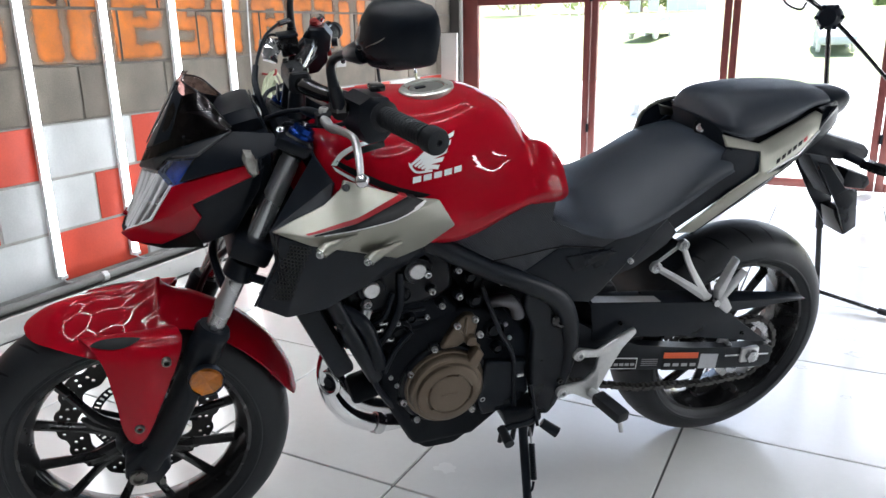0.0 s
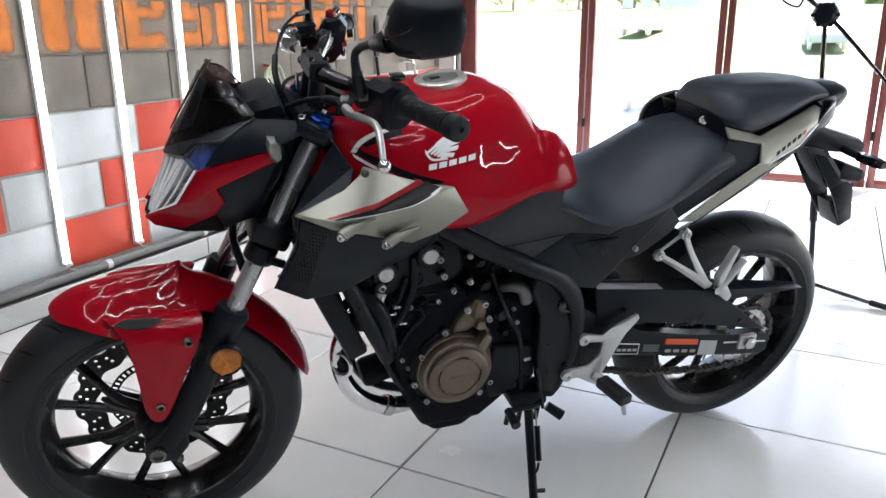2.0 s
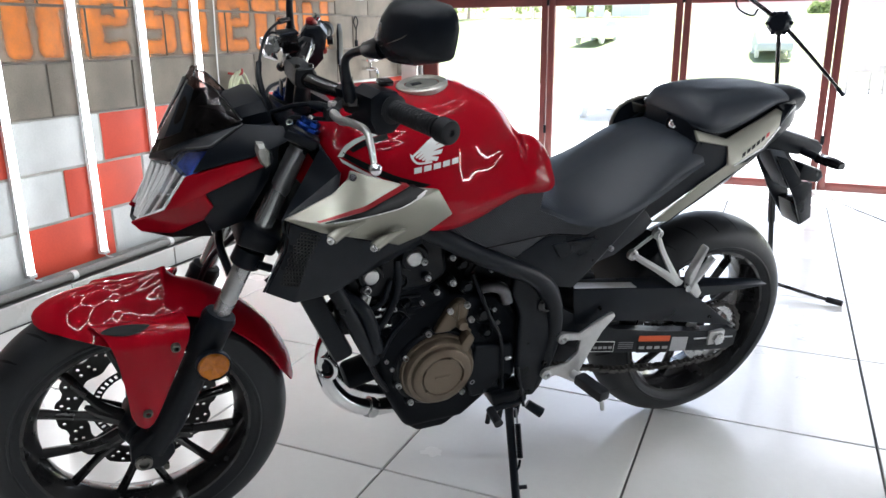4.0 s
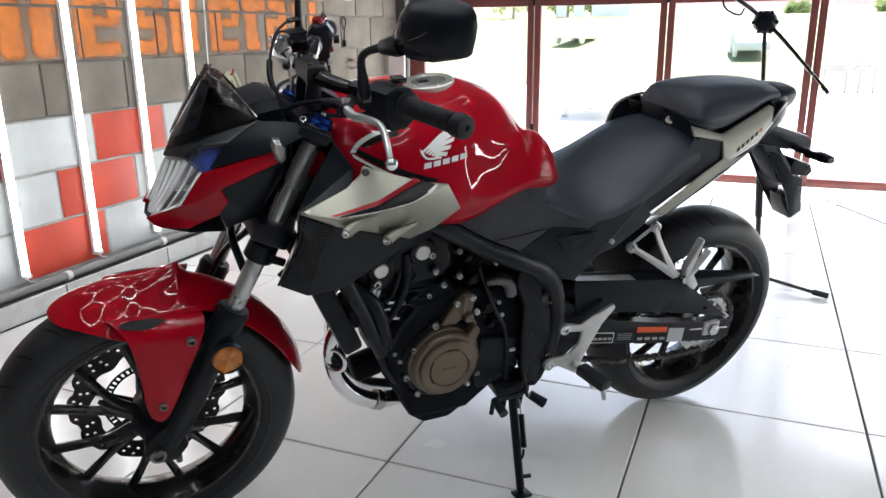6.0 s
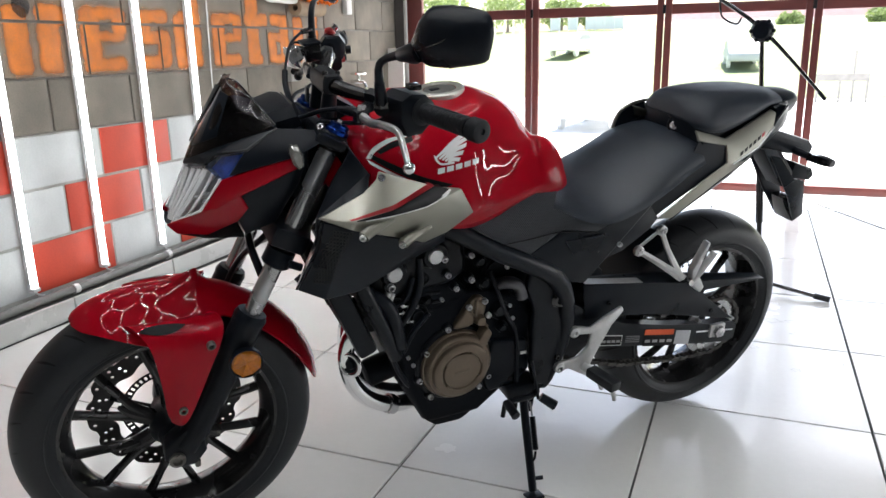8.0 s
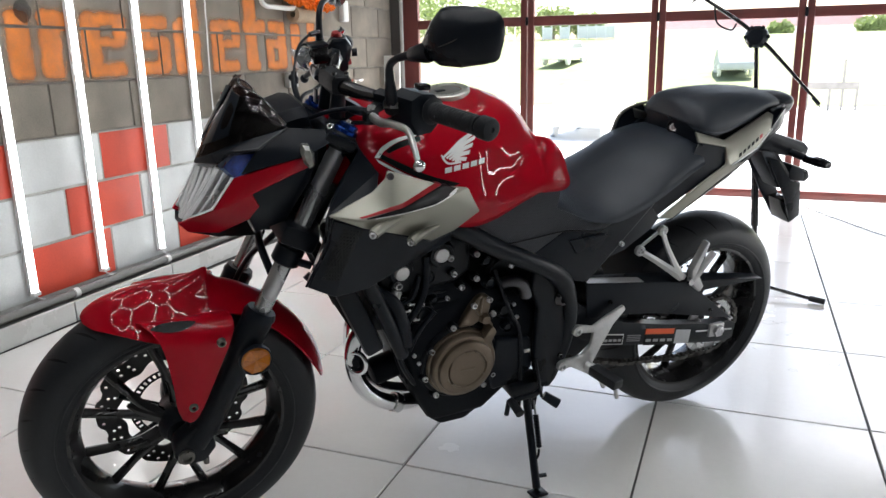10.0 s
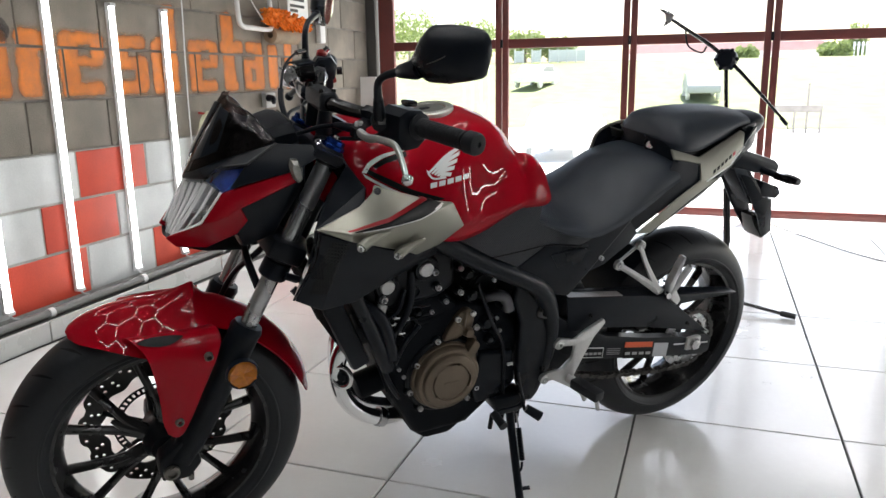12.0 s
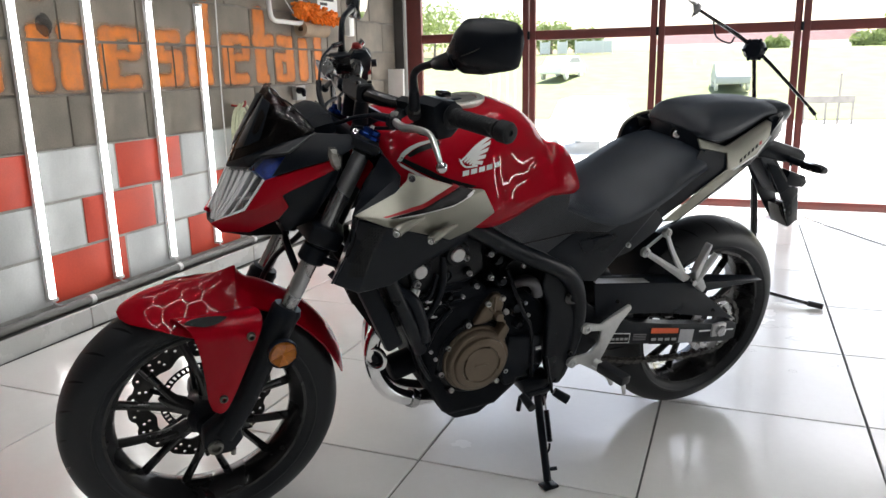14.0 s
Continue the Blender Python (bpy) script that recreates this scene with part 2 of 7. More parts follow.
PALEROOF = material("faded_red_roof", (0.55, 0.33, 0.31), 0.7, vary=0.1, scale=2)
PALEWALL = material("sunlit_pale_wall", (0.70, 0.69, 0.66), 0.8, vary=0.05, scale=2)
PALEPANE = material("pale_far_window", (0.66, 0.66, 0.65), 0.4, vary=0.1)
CARGREY = material("grey_car_paint", (0.42, 0.43, 0.44), 0.6, 0.0, coat=0.1, vary=0.05)
CARWHITE = material("white_car_paint", (0.88, 0.88, 0.88), 0.5, coat=0.1, vary=0.03)
DARKGLASS = material("dark_car_glass", (0.02, 0.025, 0.03), 0.06, vary=0.1)
PALEGLASS = material("pale_car_glass", (0.30, 0.31, 0.33), 0.3, vary=0.1)


# ---------------------------------------------------------------- mesh helpers
def finish(bm, angle=38):
    bmesh.ops.recalc_face_normals(bm, faces=bm.faces)
    for e in bm.edges:
        e.smooth = len(e.link_faces) == 2 and e.calc_face_angle(0) < radians(angle)
    for f in bm.faces:
        f.smooth = True
    return bm


def part(name, bm, mat, parent=None, label="", angle=38):
    """Links a bmesh as one mesh object, under a thing or a part where one is given."""
    finish(bm, angle)
    me = bpy.data.meshes.new(name)
    bm.to_mesh(me)
    bm.free()
    me.materials.append(mat)
    ob = new(name, me)
    if parent is not None:
        ob.parent = parent
    if label:
        ob["label"] = label
    return ob


def thing(name, label, category, group="", m=None):
    ob = new(name)
    ob.empty_display_size = 0.1
    tagged(ob, label, category, group)
    if m is not None:
        ob.matrix_world = m
    return ob


def polys(verts, faces, thick=0.0, bevel=0.0, mirror=False, segments=2):
    """Faces over given corners, made solid and with rounded edges."""
    bm = bmesh.new()
    vs = [bm.verts.new((x, -y, z) if mirror else (x, y, z)) for x, y, z in verts]
    for f in faces:
        bm.faces.new([vs[i] for i in f])
    for v in [v for v in vs if not v.link_faces]:
        bm.verts.remove(v)
    bmesh.ops.recalc_face_normals(bm, faces=bm.faces)
    if thick:
        c = sum((f.normal * f.calc_area() for f in bm.faces), Vector())
        want = Vector((0, -1 if mirror else 1, 0))
        if c.dot(want) < 0:
            bmesh.ops.reverse_faces(bm, faces=bm.faces)
        bmesh.ops.solidify(bm, geom=bm.faces, thickness=thick)
    return soften(bm, bevel, segments)


def soften(bm, bevel, segments=2, limit=22):
    if bevel:
        bmesh.ops.recalc_face_normals(bm, faces=bm.faces)
        es = [e for e in bm.edges if len(e.link_faces) == 2 and e.calc_face_angle(0) > radians(limit)]
        bmesh.ops.bevel(bm, geom=es, offset=bevel, offset_type="OFFSET", segments=segments, profile=0.5, affect="EDGES", clamp_overlap=True)
    return bm


def prism(outline, y0, y1, bevel=0.0, segments=2):
    """A plate: an outline in x and z, from y0 to y1."""
    bm = bmesh.new()
    a = [bm.verts.new((x, y0, z)) for x, z in outline]
    b = [bm.verts.new((x, y1, z)) for x, z in outline]
    k = len(outline)
    bm.faces.new(a)
    bm.faces.new(b[::-1])
    for i in range(k):
        bm.faces.new((a[i], a[(i + 1) % k], b[(i + 1) % k], b[i]))
    return soften(bm, bevel, segments)


def box(x0, x1, y0, y1, z0, z1, bevel=0.0, segments=2, m=None):
    bm = prism([(x0, z0), (x1, z0), (x1, z1), (x0, z1)], y0, y1, bevel, segments)
    if m is not None:
        bm.transform(m)
    return bm


def loft(rings, caps=True):
    """Skin over closed rings of the same number of points."""
    bm = bmesh.new()
    vs = [[bm.verts.new(p) for p in r] for r in rings]
    k = len(rings[0])
    for a, b in zip(vs, vs[1:]):
        for i in range(k):
            bm.faces.new((a[i], a[(i + 1) % k], b[(i + 1) % k], b[i]))
    if caps:
        bm.faces.new(vs[0])
        bm.faces.new(vs[-1][::-1])
    return bm


def sheet(rows):
    """Open skin over rows of points."""
    bm = bmesh.new()
    vs = [[bm.verts.new(p) for p in r] for r in rows]
    for a, b in zip(vs, vs[1:]):
        for i in range(len(a) - 1):
            bm.faces.new((a[i], a[i + 1], b[i + 1], b[i]))
    return bm


def spline(points, steps=6):
    """A smooth line through the points."""
    p = [Vector(q) for q in points]
    p = [2 * p[0] - p[1]] + p + [2 * p[-1] - p[-2]]
    out = []
    for i in range(1, len(p) - 2):
        a, b, c, d = p[i - 1:i + 3]
        for s in range(steps):
            t = s / steps
            out.append(0.5 * (2 * b + (c - a) * t + (2 * a - 5 * b + 4 * c - d) * t * t + (3 * b - a - 3 * c + d) * t ** 3))
    return out + [p[-2]]


def tube(points, radius, sides=12, steps=6, flat=1.0):
    """A round bar along a smooth line. radius: a number, or one for each given point."""
    line = spline(points, steps) if steps > 1 else [Vector(q) for q in points]
    k = len(points) - 1
    rings, up = [], None
    for i, c in enumerate(line):
        d = (line[min(i + 1, len(line) - 1)] - line[max(i - 1, 0)]).normalized()
        if up is None:
            up = d.orthogonal().normalized()
        up = (up - d * up.dot(d)).normalized()
        side = d.cross(up)
        if isinstance(radius, (int, float)):
            r = radius
        else:
            s = i / (len(line) - 1) * k
            j = min(int(s), k - 1)
            r = radius[j] + (radius[j + 1] - radius[j]) * (s - j)
        rings.append([c + (up * math.cos(a) + side * math.sin(a) * flat) * r for a in (2 * math.pi * q / sides for q in range(sides))])
    return loft(rings)


def lathe(profile, centre, axis=(0, 1, 0), sides=48, closed=False):
    """A turned body: (radius, height) along the axis from the centre."""
    d = Vector(axis).normalized()
    u = Vector((1, 0, 0)) if abs(d.x) < 0.9 else Vector((0, 0, 1))
    u = (u - d * u.dot(d)).normalized()
    w = d.cross(u)
    c = Vector(centre)
    rows = list(profile) + ([profile[0]] if closed else [])
    bm = bmesh.new()
    vs = []
    for r, h in rows[:-1] if closed else rows:
        if r < 1e-6:
            vs.append([bm.verts.new(c + d * h)] * sides)
        else:
            vs.append([bm.verts.new(c + d * h + (u * math.cos(a) + w * math.sin(a)) * r) for a in (2 * math.pi * q / sides for q in range(sides))])
    if closed:
        vs.append(vs[0])
    for a, b in zip(vs, vs[1:]):
        for i in range(sides):
            f = []
            for v in (a[i], a[(i + 1) % sides], b[(i + 1) % sides], b[i]):
                if v not in f:
                    f.append(v)
            if len(f) > 2:
                bm.faces.new(f)
    return bm


def join(*bms):
    """Several bodies as one."""
    out = bmesh.new()
    for b in bms:
        me = bpy.data.meshes.new("tmp")
        b.to_mesh(me)
        b.free()
        out.from_mesh(me)
        bpy.data.meshes.remove(me)
    return out


def flipped(bm):
    """The mirror image across the bike's middle plane."""
    bm.transform(Matrix.Diagonal((1, -1, 1, 1)))
    bmesh.ops.reverse_faces(bm, faces=bm.faces)
    return bm


def screw(centre, r=0.008, axis=(0, 1, 0), parent=None, mat=None, name="bolt"):
    """A socket-head screw with a recessed middle."""
    bm = lathe([(0, -0.004), (r, -0.004), (r, r * 0.5), (r * 0.84, r * 0.75), (r * 0.60, r * 0.75), (r * 0.54, r * 0.55), (r * 0.50, -0.0038), (0, -0.0038)], centre, axis, 14)
    return part(name, bm, mat or BOLTMETAL, parent)


# ---------------------------------------------------------------- the room
WALL = -1.81          # face of the block wall
DOORY = 4.12          # plane of the folding door
EAST, SOUTH, TOP = 4.1, -4.0, 3.1
TX, TY, SKEW = 0.574, 0.597, -1.1     # floor tile, and the turn of the joints against the wall
T = 0.592             # skirting tile


def slab(name, x0, x1, y0, y1, z0, z1, mat, label):
    return tagged(part(name, box(x0, x1, y0, y1, z0, z1), mat), label, "structure", kind="structure")


floor = slab("floor", WALL - 0.1, EAST + 0.1, SOUTH, DOORY + 0.36, -0.12, -0.006, GROUT, "grey grouted bed under the glazed floor tiles")
ceiling = slab("ceiling", WALL - 0.2, EAST + 0.2, SOUTH - 0.2, DOORY + 0.2, TOP, TOP + 0.15, CEIL, "plain grey flat workshop ceiling")
wall_east = slab("wall_east", EAST, EAST + 0.2, SOUTH, DOORY, -0.1, TOP, PLASTER, "plain dark grey plastered workshop wall")
wall_south = slab("wall_south", WALL - 0.2, EAST + 0.2, SOUTH - 0.2, SOUTH, -0.1, TOP, PLASTER, "plain dark grey plastered workshop wall")
# unseen lintel: its low edge is chosen to keep skylight off the floor
wall_north = slab("wall_north", WALL - 0.2, EAST + 0.2, DOORY - 0.02, DOORY + 0.18, 2.14, TOP, PLASTER, "plain grey lintel wall over the folding door, unseen and set low to cut the skylight")
wall_west = slab("wall_west", WALL - 0.2, WALL - 0.008, SOUTH, DOORY + 0.18, -0.1, TOP, MORTAR, "hollow concrete block wall, painted white and red below")
paint = part("painted_mortar", box(WALL - 0.007, WALL - 0.005, -0.6, DOORY - 0.03, 0.1, 0.742), material("dirty_white_mortar", (0.50, 0.50, 0.47), 0.8, second=(0.30, 0.29, 0.27), scale=11, bump=0.8, bump_scale=150), wall_west)
corner_post = slab("trim", WALL, -1.735, DOORY - 0.05, DOORY + 0.1, -0.006, 2.14, POSTGREY, "dark grey steel corner post beside the door")

# floor tiles, one object each on a shared mesh
tile_bm = box(0.003, TX - 0.003, 0.003, TY - 0.003, -0.012, 0.0, 0.0016, 1)
tile_me = None
for i in range(-4, 8):
    for j in range(-7, 8):
        m = pose(0, 0, 0, 0, 0, SKEW) @ pose(i * TX, j * TY, 0)
        c = m @ Vector((TX / 2, TY / 2, 0))
        if not (WALL - 0.1 < c.x < EAST + 0.2 and SOUTH - 0.2 < c.y < DOORY - 0.04):
            continue
        if tile_me is None:
            ob = part("tile", tile_bm, TILE, floor)
            tile_me = ob.data
        else:
            ob = new("tile", tile_me)
            ob.parent = floor
        ob.matrix_local = m

# skirting tiles under the conduit, and the conduit with its clips
skirting = tagged(part("baseboard", box(WALL - 0.01, -1.735, SOUTH, DOORY - 0.06, -0.006, 0.082), GROUT), "pale tiled skirting along the foot of the block wall", "baseboard", kind="structure")
for j in range(-2, 7):
    y = 0.02 + j * T
    if y < 3.9:
        part("skirting_tile", box(-1.736, -1.724, y + 0.003, min(y + T - 0.003, DOORY - 0.06), 0.0, 0.086, 0.002, 1), SKIRT, skirting)
conduit = thing("conduit_pipe", "grey plastic conduit pipe running along the wall above the skirting", "pipe")
part("pipe", tube([(-1.765, -1.0, 0.102), (-1.765, 1.0, 0.106), (-1.766, 2.5, 0.105), (-1.765, 4.0, 0.104)], 0.017, 12, 8), PVC, conduit)
for y in (0.05, 0.66, 1.22, 1.86, 2.6, 3.3):
    part("clip", lathe([(0.0175, -0.012), (0.021, -0.012), (0.021, 0.012), (0.0175, 0.012)], (-1.765, y, 0.105), (0, 1, 0), 14, True), TUBECASE, conduit)

# concrete blocks in running bond
COURSES = [0.115, 0.325, 0.532, 0.742, 0.957, 1.170, 1.386, 1.600, 1.815]
STARTS = [0.515, 0.722, 0.942, 0.716, 0.940, 0.716, 0.940, 0.716]
PITCHES = [0.432, 0.434, 0.438, 0.446, 0.446, 0.446, 0.446, 0.446]
meshes = {}
rnd = random.Random(4)
for row, (z0, z1) in enumerate(zip(COURSES, COURSES[1:])):
    for k in range(-4, 9):
        y0, y1 = STARTS[row] + k * PITCHES[row], STARTS[row] + (k + 1) * PITCHES[row]
        if y0 > 4.0 or y1 < -0.9:
            continue
        y1 = min(y1, DOORY - 0.06)
        red = row < 3 and k % 2 == 0
        mat = REDPAINT if red else WHITEPAINT if row < 3 else BLOCK
        key = (row, round(y1 - y0, 2), red)
        if key not in meshes:
            g = 0.0055
            ob = part("block", box(-0.05, 0, g, y1 - y0 - g, g, z1 - z0 - g, 0.0045, 2), mat, wall_west)
            meshes[key] = ob.data
        else:
            ob = new("block", meshes[key])
            ob.parent = wall_west
        ob.location = (WALL + rnd.uniform(-0.0018, 0.0012), y0, z0)


# spray-stencilled letters: soft-edged strokes that thin out at the rim and skip the recessed joints
def joint_near(y, z):
    """How far a place on the wall lies from the middle of the next mortar joint."""
    row = max(r for r in range(8) if COURSES[r] <= z)
    u = (y - STARTS[row]) / PITCHES[row]
    return min(min(abs(z - q) for q in COURSES), abs(u - round(u)) * PITCHES[row])


def letter(y, boxes, seed):
    g, k, edge = 0.006, 0.030, 0.026
    y1 = max(b for _, b, _, _ in boxes) + edge
    z0, z1 = min(c for _, _, c, _ in boxes) - edge, max(d for _, _, _, d in boxes) + edge

    def depth(u, v):
        """How far inside the strokes, less than nothing outside; their corners are round."""
        best = -1.0
        for a, b, c, d in boxes:
            p, q = min(u - a, b - u), min(v - c, d - v)
            best = max(best, k - math.hypot(max(k - p, 0), max(k - q, 0)) if min(p, q) < k else min(p, q))
        return best

    bm = bmesh.new()
    layer = bm.verts.layers.float.new("cover")
    seen = {}

    def vert(i, j):
        if (i, j) not in seen:
            u, v = i * g - edge, z0 + j * g
            w = noise.noise(Vector((u * 26, v * 26, seed))) * 0.007 + noise.noise(Vector((u * 90, v * 90, seed))) * 0.004
            d = min(1.0, max(0.0, (depth(u, v) + w + 0.016) / 0.038))
            w = bm.verts.new((WALL + 0.0016, y + u, v))
            w[layer] = d * d * (3 - 2 * d) * (0.93 + 0.16 * noise.noise(Vector((u * 14, v * 14, seed + 9))))
            seen[i, j] = w
        return seen[i, j]

    for i in range(int((y1 + edge) / g)):
        for j in range(int((z1 - z0) / g)):
            u, v = (i + 0.5) * g - edge, z0 + (j + 0.5) * g
            if depth(u, v) > -0.02 and joint_near(y + u, v) > 0.0055:
                bm.faces.new((vert(i, j), vert(i + 1, j), vert(i + 1, j + 1), vert(i, j + 1)))
    return bm


S = 0.116   # stroke width
B0, XH, AS = 0.968, 1.240, 1.400
E_ = [(0, S, B0, XH), (0, 0.250, B0, B0 + 0.066), (0, 0.262, XH - 0.058, XH), (0.178, 0.268, 1.110, XH), (0, 0.262, 1.092, 1.142)]
lettering = [
    ("n", 0.105, [(0, S, B0, XH), (0, 0.30, XH - S, XH), (0.21, 0.325, B0, XH)]),
    ("i", 0.553, [(0, S, B0, XH - 0.005), (0, S, 1.318, 1.384)]),
    ("r", 0.696, [(0, S, B0, XH), (0, 0.172, XH - 0.085, XH)]),
    ("e", 0.910, E_),
    ("s", 1.232, [(0.01, 0.215, B0, B0 + 0.070), (0.130, 0.228, B0 + 0.01, 1.15), (0, 0.215, 1.078, 1.148), (0, 0.102, 1.085, XH - 0.01), (0.0, 0.225, XH - 0.066, XH)]),
    ("d", 1.485, [(0.098, 0.205, B0, AS), (0, 0.2, B0, B0 + 0.065), (0, 0.085, B0 + 0.01, XH - 0.02), (0.03, 0.2, XH - 0.06, XH)]),
    ("e", 1.772, E_),
    ("t", 2.060, [(0.020, 0.142, B0, 1.400), (0, 0.235, XH - 0.065, XH + 0.01), (0.02, 0.165, B0, B0 + 0.06)]),
    ("a", 2.285, [(0.120, 0.225, B0, XH), (0.02, 0.22, XH - 0.06, XH + 0.01), (0, 0.09, B0, 1.15), (0, 0.2, 1.085, 1.15), (0, 0.2, B0, B0 + 0.06)]),
    ("i", 2.556, [(0, 0.118, B0, XH)]),
    ("l", 2.755, [(0, 0.105, B0, XH + 0.03)]),
]
for k, (ch, y, bx) in enumerate(lettering):
    part("letter", letter(y, bx, k * 3.7), SPRAY, wall_west, "orange spray-painted stencil letter " + ch)
bm = bmesh.new()
rim = [(0.040 + 0.010 * noise.noise(Vector((a * 0.6, 3, 0)))) for a in range(28)]
bm.faces.new([bm.verts.new((WALL + 0.0022, 0.646 + r_ * math.cos(a * math.tau / 28), 1.228 + 1.1 * r_ * math.sin(a * math.tau / 28))) for a, r_ in enumerate(rim)])
part("dark_smudge", bm, SMUDGE, wall_west, "dark soot smudge")


# LED tubes on the block wall, and on the wall across from it
def tube_light(m, mat, label):
    ob = thing("tube_light", label, "light", "upright tubes on the walls")
    part("case", box(0.002, 0.024, -0.0165, 0.0165, 0.145, 1.37, 0.004), TUBECASE, ob)
    prof = [(0.022 + 0.014 * math.sin(a), -0.0155 * math.cos(a)) for a in (math.pi * k / 8 for k in range(9))]
    part("diffuser", loft([[(x, y_, z) for x, y_ in prof] for z in (0.16, 1.355)]), mat, ob)
    for z0, z1 in ((0.143, 0.160), (1.355, 1.372)):
        part("end_cap", box(0.004, 0.038, -0.0175, 0.0175, z0, z1, 0.004), TUBECASE, ob)
    part("lead", tube([(0.02, 0.0, 0.145), (0.03, 0.012, 0.128), (0.038, 0.03, 0.122)], 0.0035, 8), TUBECASE, ob)
    ob.matrix_world = m
    return ob


for y in (0.487, 0.853, 1.222, 1.580):
    tube_light(pose(WALL, y, 0), TUBEGLOW, "lit white LED tube fixed upright on the block wall")
for k in range(7):
    tube_light(pose(EAST, 0.42 + 0.37 * k, 0.15, 0, 0, 180), FACINGGLOW, "lit white LED tube fixed upright on the plastered wall")


# folding door of red steel frames with panes
def leaf(i, x0, x1, first):
    ob = tagged(thing("door_%d" % i, "oxide red steel folding door leaf with clear panes", "door"), kind="structure")
    w = 0.13 if first else 0.05
    y0, y1 = DOORY - 0.022, DOORY + 0.022
    part("stile", box(x0 + 0.004, x0 + w, y0, y1, 0.012, 2.12, 0.004), DOORRED, ob)
    part("stile", box(x1 - 0.05, x1 - 0.004, y0, y1, 0.012, 2.12, 0.004), DOORRED, ob)
    for z0, z1 in ((0.012, 0.068), (1.232, 1.300), (2.06, 2.12)):
        part("rail", box(x0 + w, x1 - 0.05, y0 + 0.003, y1 - 0.003, z0, z1, 0.004), DOORRED, ob)
    for z0, z1 in ((0.068, 1.232), (1.300, 2.06)):
        p = part("pane", box(x0 + w - 0.006, x1 - 0.044, DOORY - 0.002, DOORY + 0.002, z0 - 0.005, z1 + 0.005), WINDOWGLASS, ob)
        p.visible_shadow = False
    for z in (0.35, 1.266, 1.85):
        part("hinge", lathe([(0, -0.03), (0.011, -0.03), (0.011, 0.03), (0, 0.03)], (x1, y0 - 0.006, z), (0, 0, 1), 10), METALBLACK, ob)
    return ob


EDGES = [-1.72, -0.712, 0.232, 1.178, 2.12, 3.06, 4.08]
for i, (a, b) in enumerate(zip(EDGES, EDGES[1:])):
    leaf(i + 1, a, b, i == 0)

# tubes under the ceiling in a honeycomb, which the paintwork mirrors
def ceiling_tube(a, b):
    d = Vector(b) - Vector(a)
    c = (Vector(a) + Vector(b)) / 2
    h = d.length / 2 - 0.02
    ob = thing("ceiling_tube", "lit white LED tube under the workshop ceiling", "light", "honeycomb of tubes under the ceiling", pose(c.x, c.y, TOP, 0, 0, math.degrees(math.atan2(d.y, d.x))))
    part("case", box(-h, h, -0.016, 0.016, -0.028, -0.001, 0.004), TUBECASE, ob)
    part("diffuser", box(-h + 0.01, h - 0.01, -0.009, 0.009, -0.042, -0.029, 0.005), CEILGLOW, ob)


done = set()
HX = 0.62
for q, r_ in ((0, 0), (0, 1), (1, -1), (-1, 1), (-1, 0), (0, -1), (1, -2), (2, -2), (-1, -1), (-2, 1)):
    cx, cy = 0.75 + HX * 1.5 * q, -0.55 + HX * math.sqrt(3) * (r_ + q / 2)
    ring = [(cx + HX * math.cos(radians(60 * k)), cy + HX * math.sin(radians(60 * k)), 0) for k in range(6)]
    for k in range(6):
        a, b = ring[k], ring[(k + 1) % 6]
        key = (round((a[0] + b[0]) * 5), round((a[1] + b[1]) * 5))
        if key not in done:
            done.add(key)
            ceiling_tube(a, b)


# dried water marks and specks on the tiles
WATERMARK = thin_paint("dried_water_mark", (0.30, 0.30, 0.29), 0.16)
r_ = random.Random(31)
marks = [(0.95 + 0.05 * k + r_.uniform(-0.02, 0.02), 1.50 + r_.uniform(-0.10, 0.10), r_.uniform(0.012, 0.038)) for k in range(7)] + [(1.03, 1.30, 0.022), (1.16, 1.62, 0.03), (0.86, 1.12, 0.012), (0.99, 0.95, 0.010), (1.12, 1.05, 0.014)]
for x, y, r in marks:
    bm = bmesh.new()
    rim_ = [(r * (1 + 0.45 * math.sin(3 * a + x * 40) * math.sin(2 * a + y * 30)), a) for a in (2 * math.pi * k / 26 for k in range(26))]
    outer = [bm.verts.new((x + 1.5 * q * math.cos(a), y + q * math.sin(a), 0.0012)) for q, a in rim_]
    inner_ = [bm.verts.new((x + 1.1 * q * math.cos(a), y + 0.72 * q * math.sin(a), 0.0012)) for q, a in rim_]
    for k in range(26):
        bm.faces.new((outer[k], outer[(k + 1) % 26], inner_[(k + 1) % 26], inner_[k]))
    part("water_mark", bm, WATERMARK, floor, "faint dried water mark")


# ---------------------------------------------------------------- outside the door
def fall(y):
    """Height of the yard, which falls away from the door and rises to a bank."""
    return -0.13 if y < 5 else -0.13 - 1.1 * min(1, (y - 5) / 9) if y < 30 else -1.23 + 3.3 * min(1, (y - 30) / 30) ** 1.2 if y <= 62 else 2.07 - 1.3 * min(1, (y - 62) / 12)


ground = tagged(part("ground", sheet([[(x, y, fall(y)) for x in (-200, -60, -20, -6, 0, 6, 20, 60, 200)] for y in (DOORY - 0.2, 5, 7, 9, 11, 14, 20, 30, 36, 44, 52, 60, 62, 68, 74, 90, 400)]), CONCRETE), "pale sunlit concrete yard falling away from the door", "ground", kind="structure")
lawn = tagged(part("lawn", sheet([[(x, y, fall(y) + 0.04 + 0.02 * math.sin(x * 0.7 + y)) for x in range(-60, 61, 4)] for y in (31, 34, 38, 44, 50, 56, 60)]), GRASS), "bright green grass bank across the yard", "grass", kind="stuff")


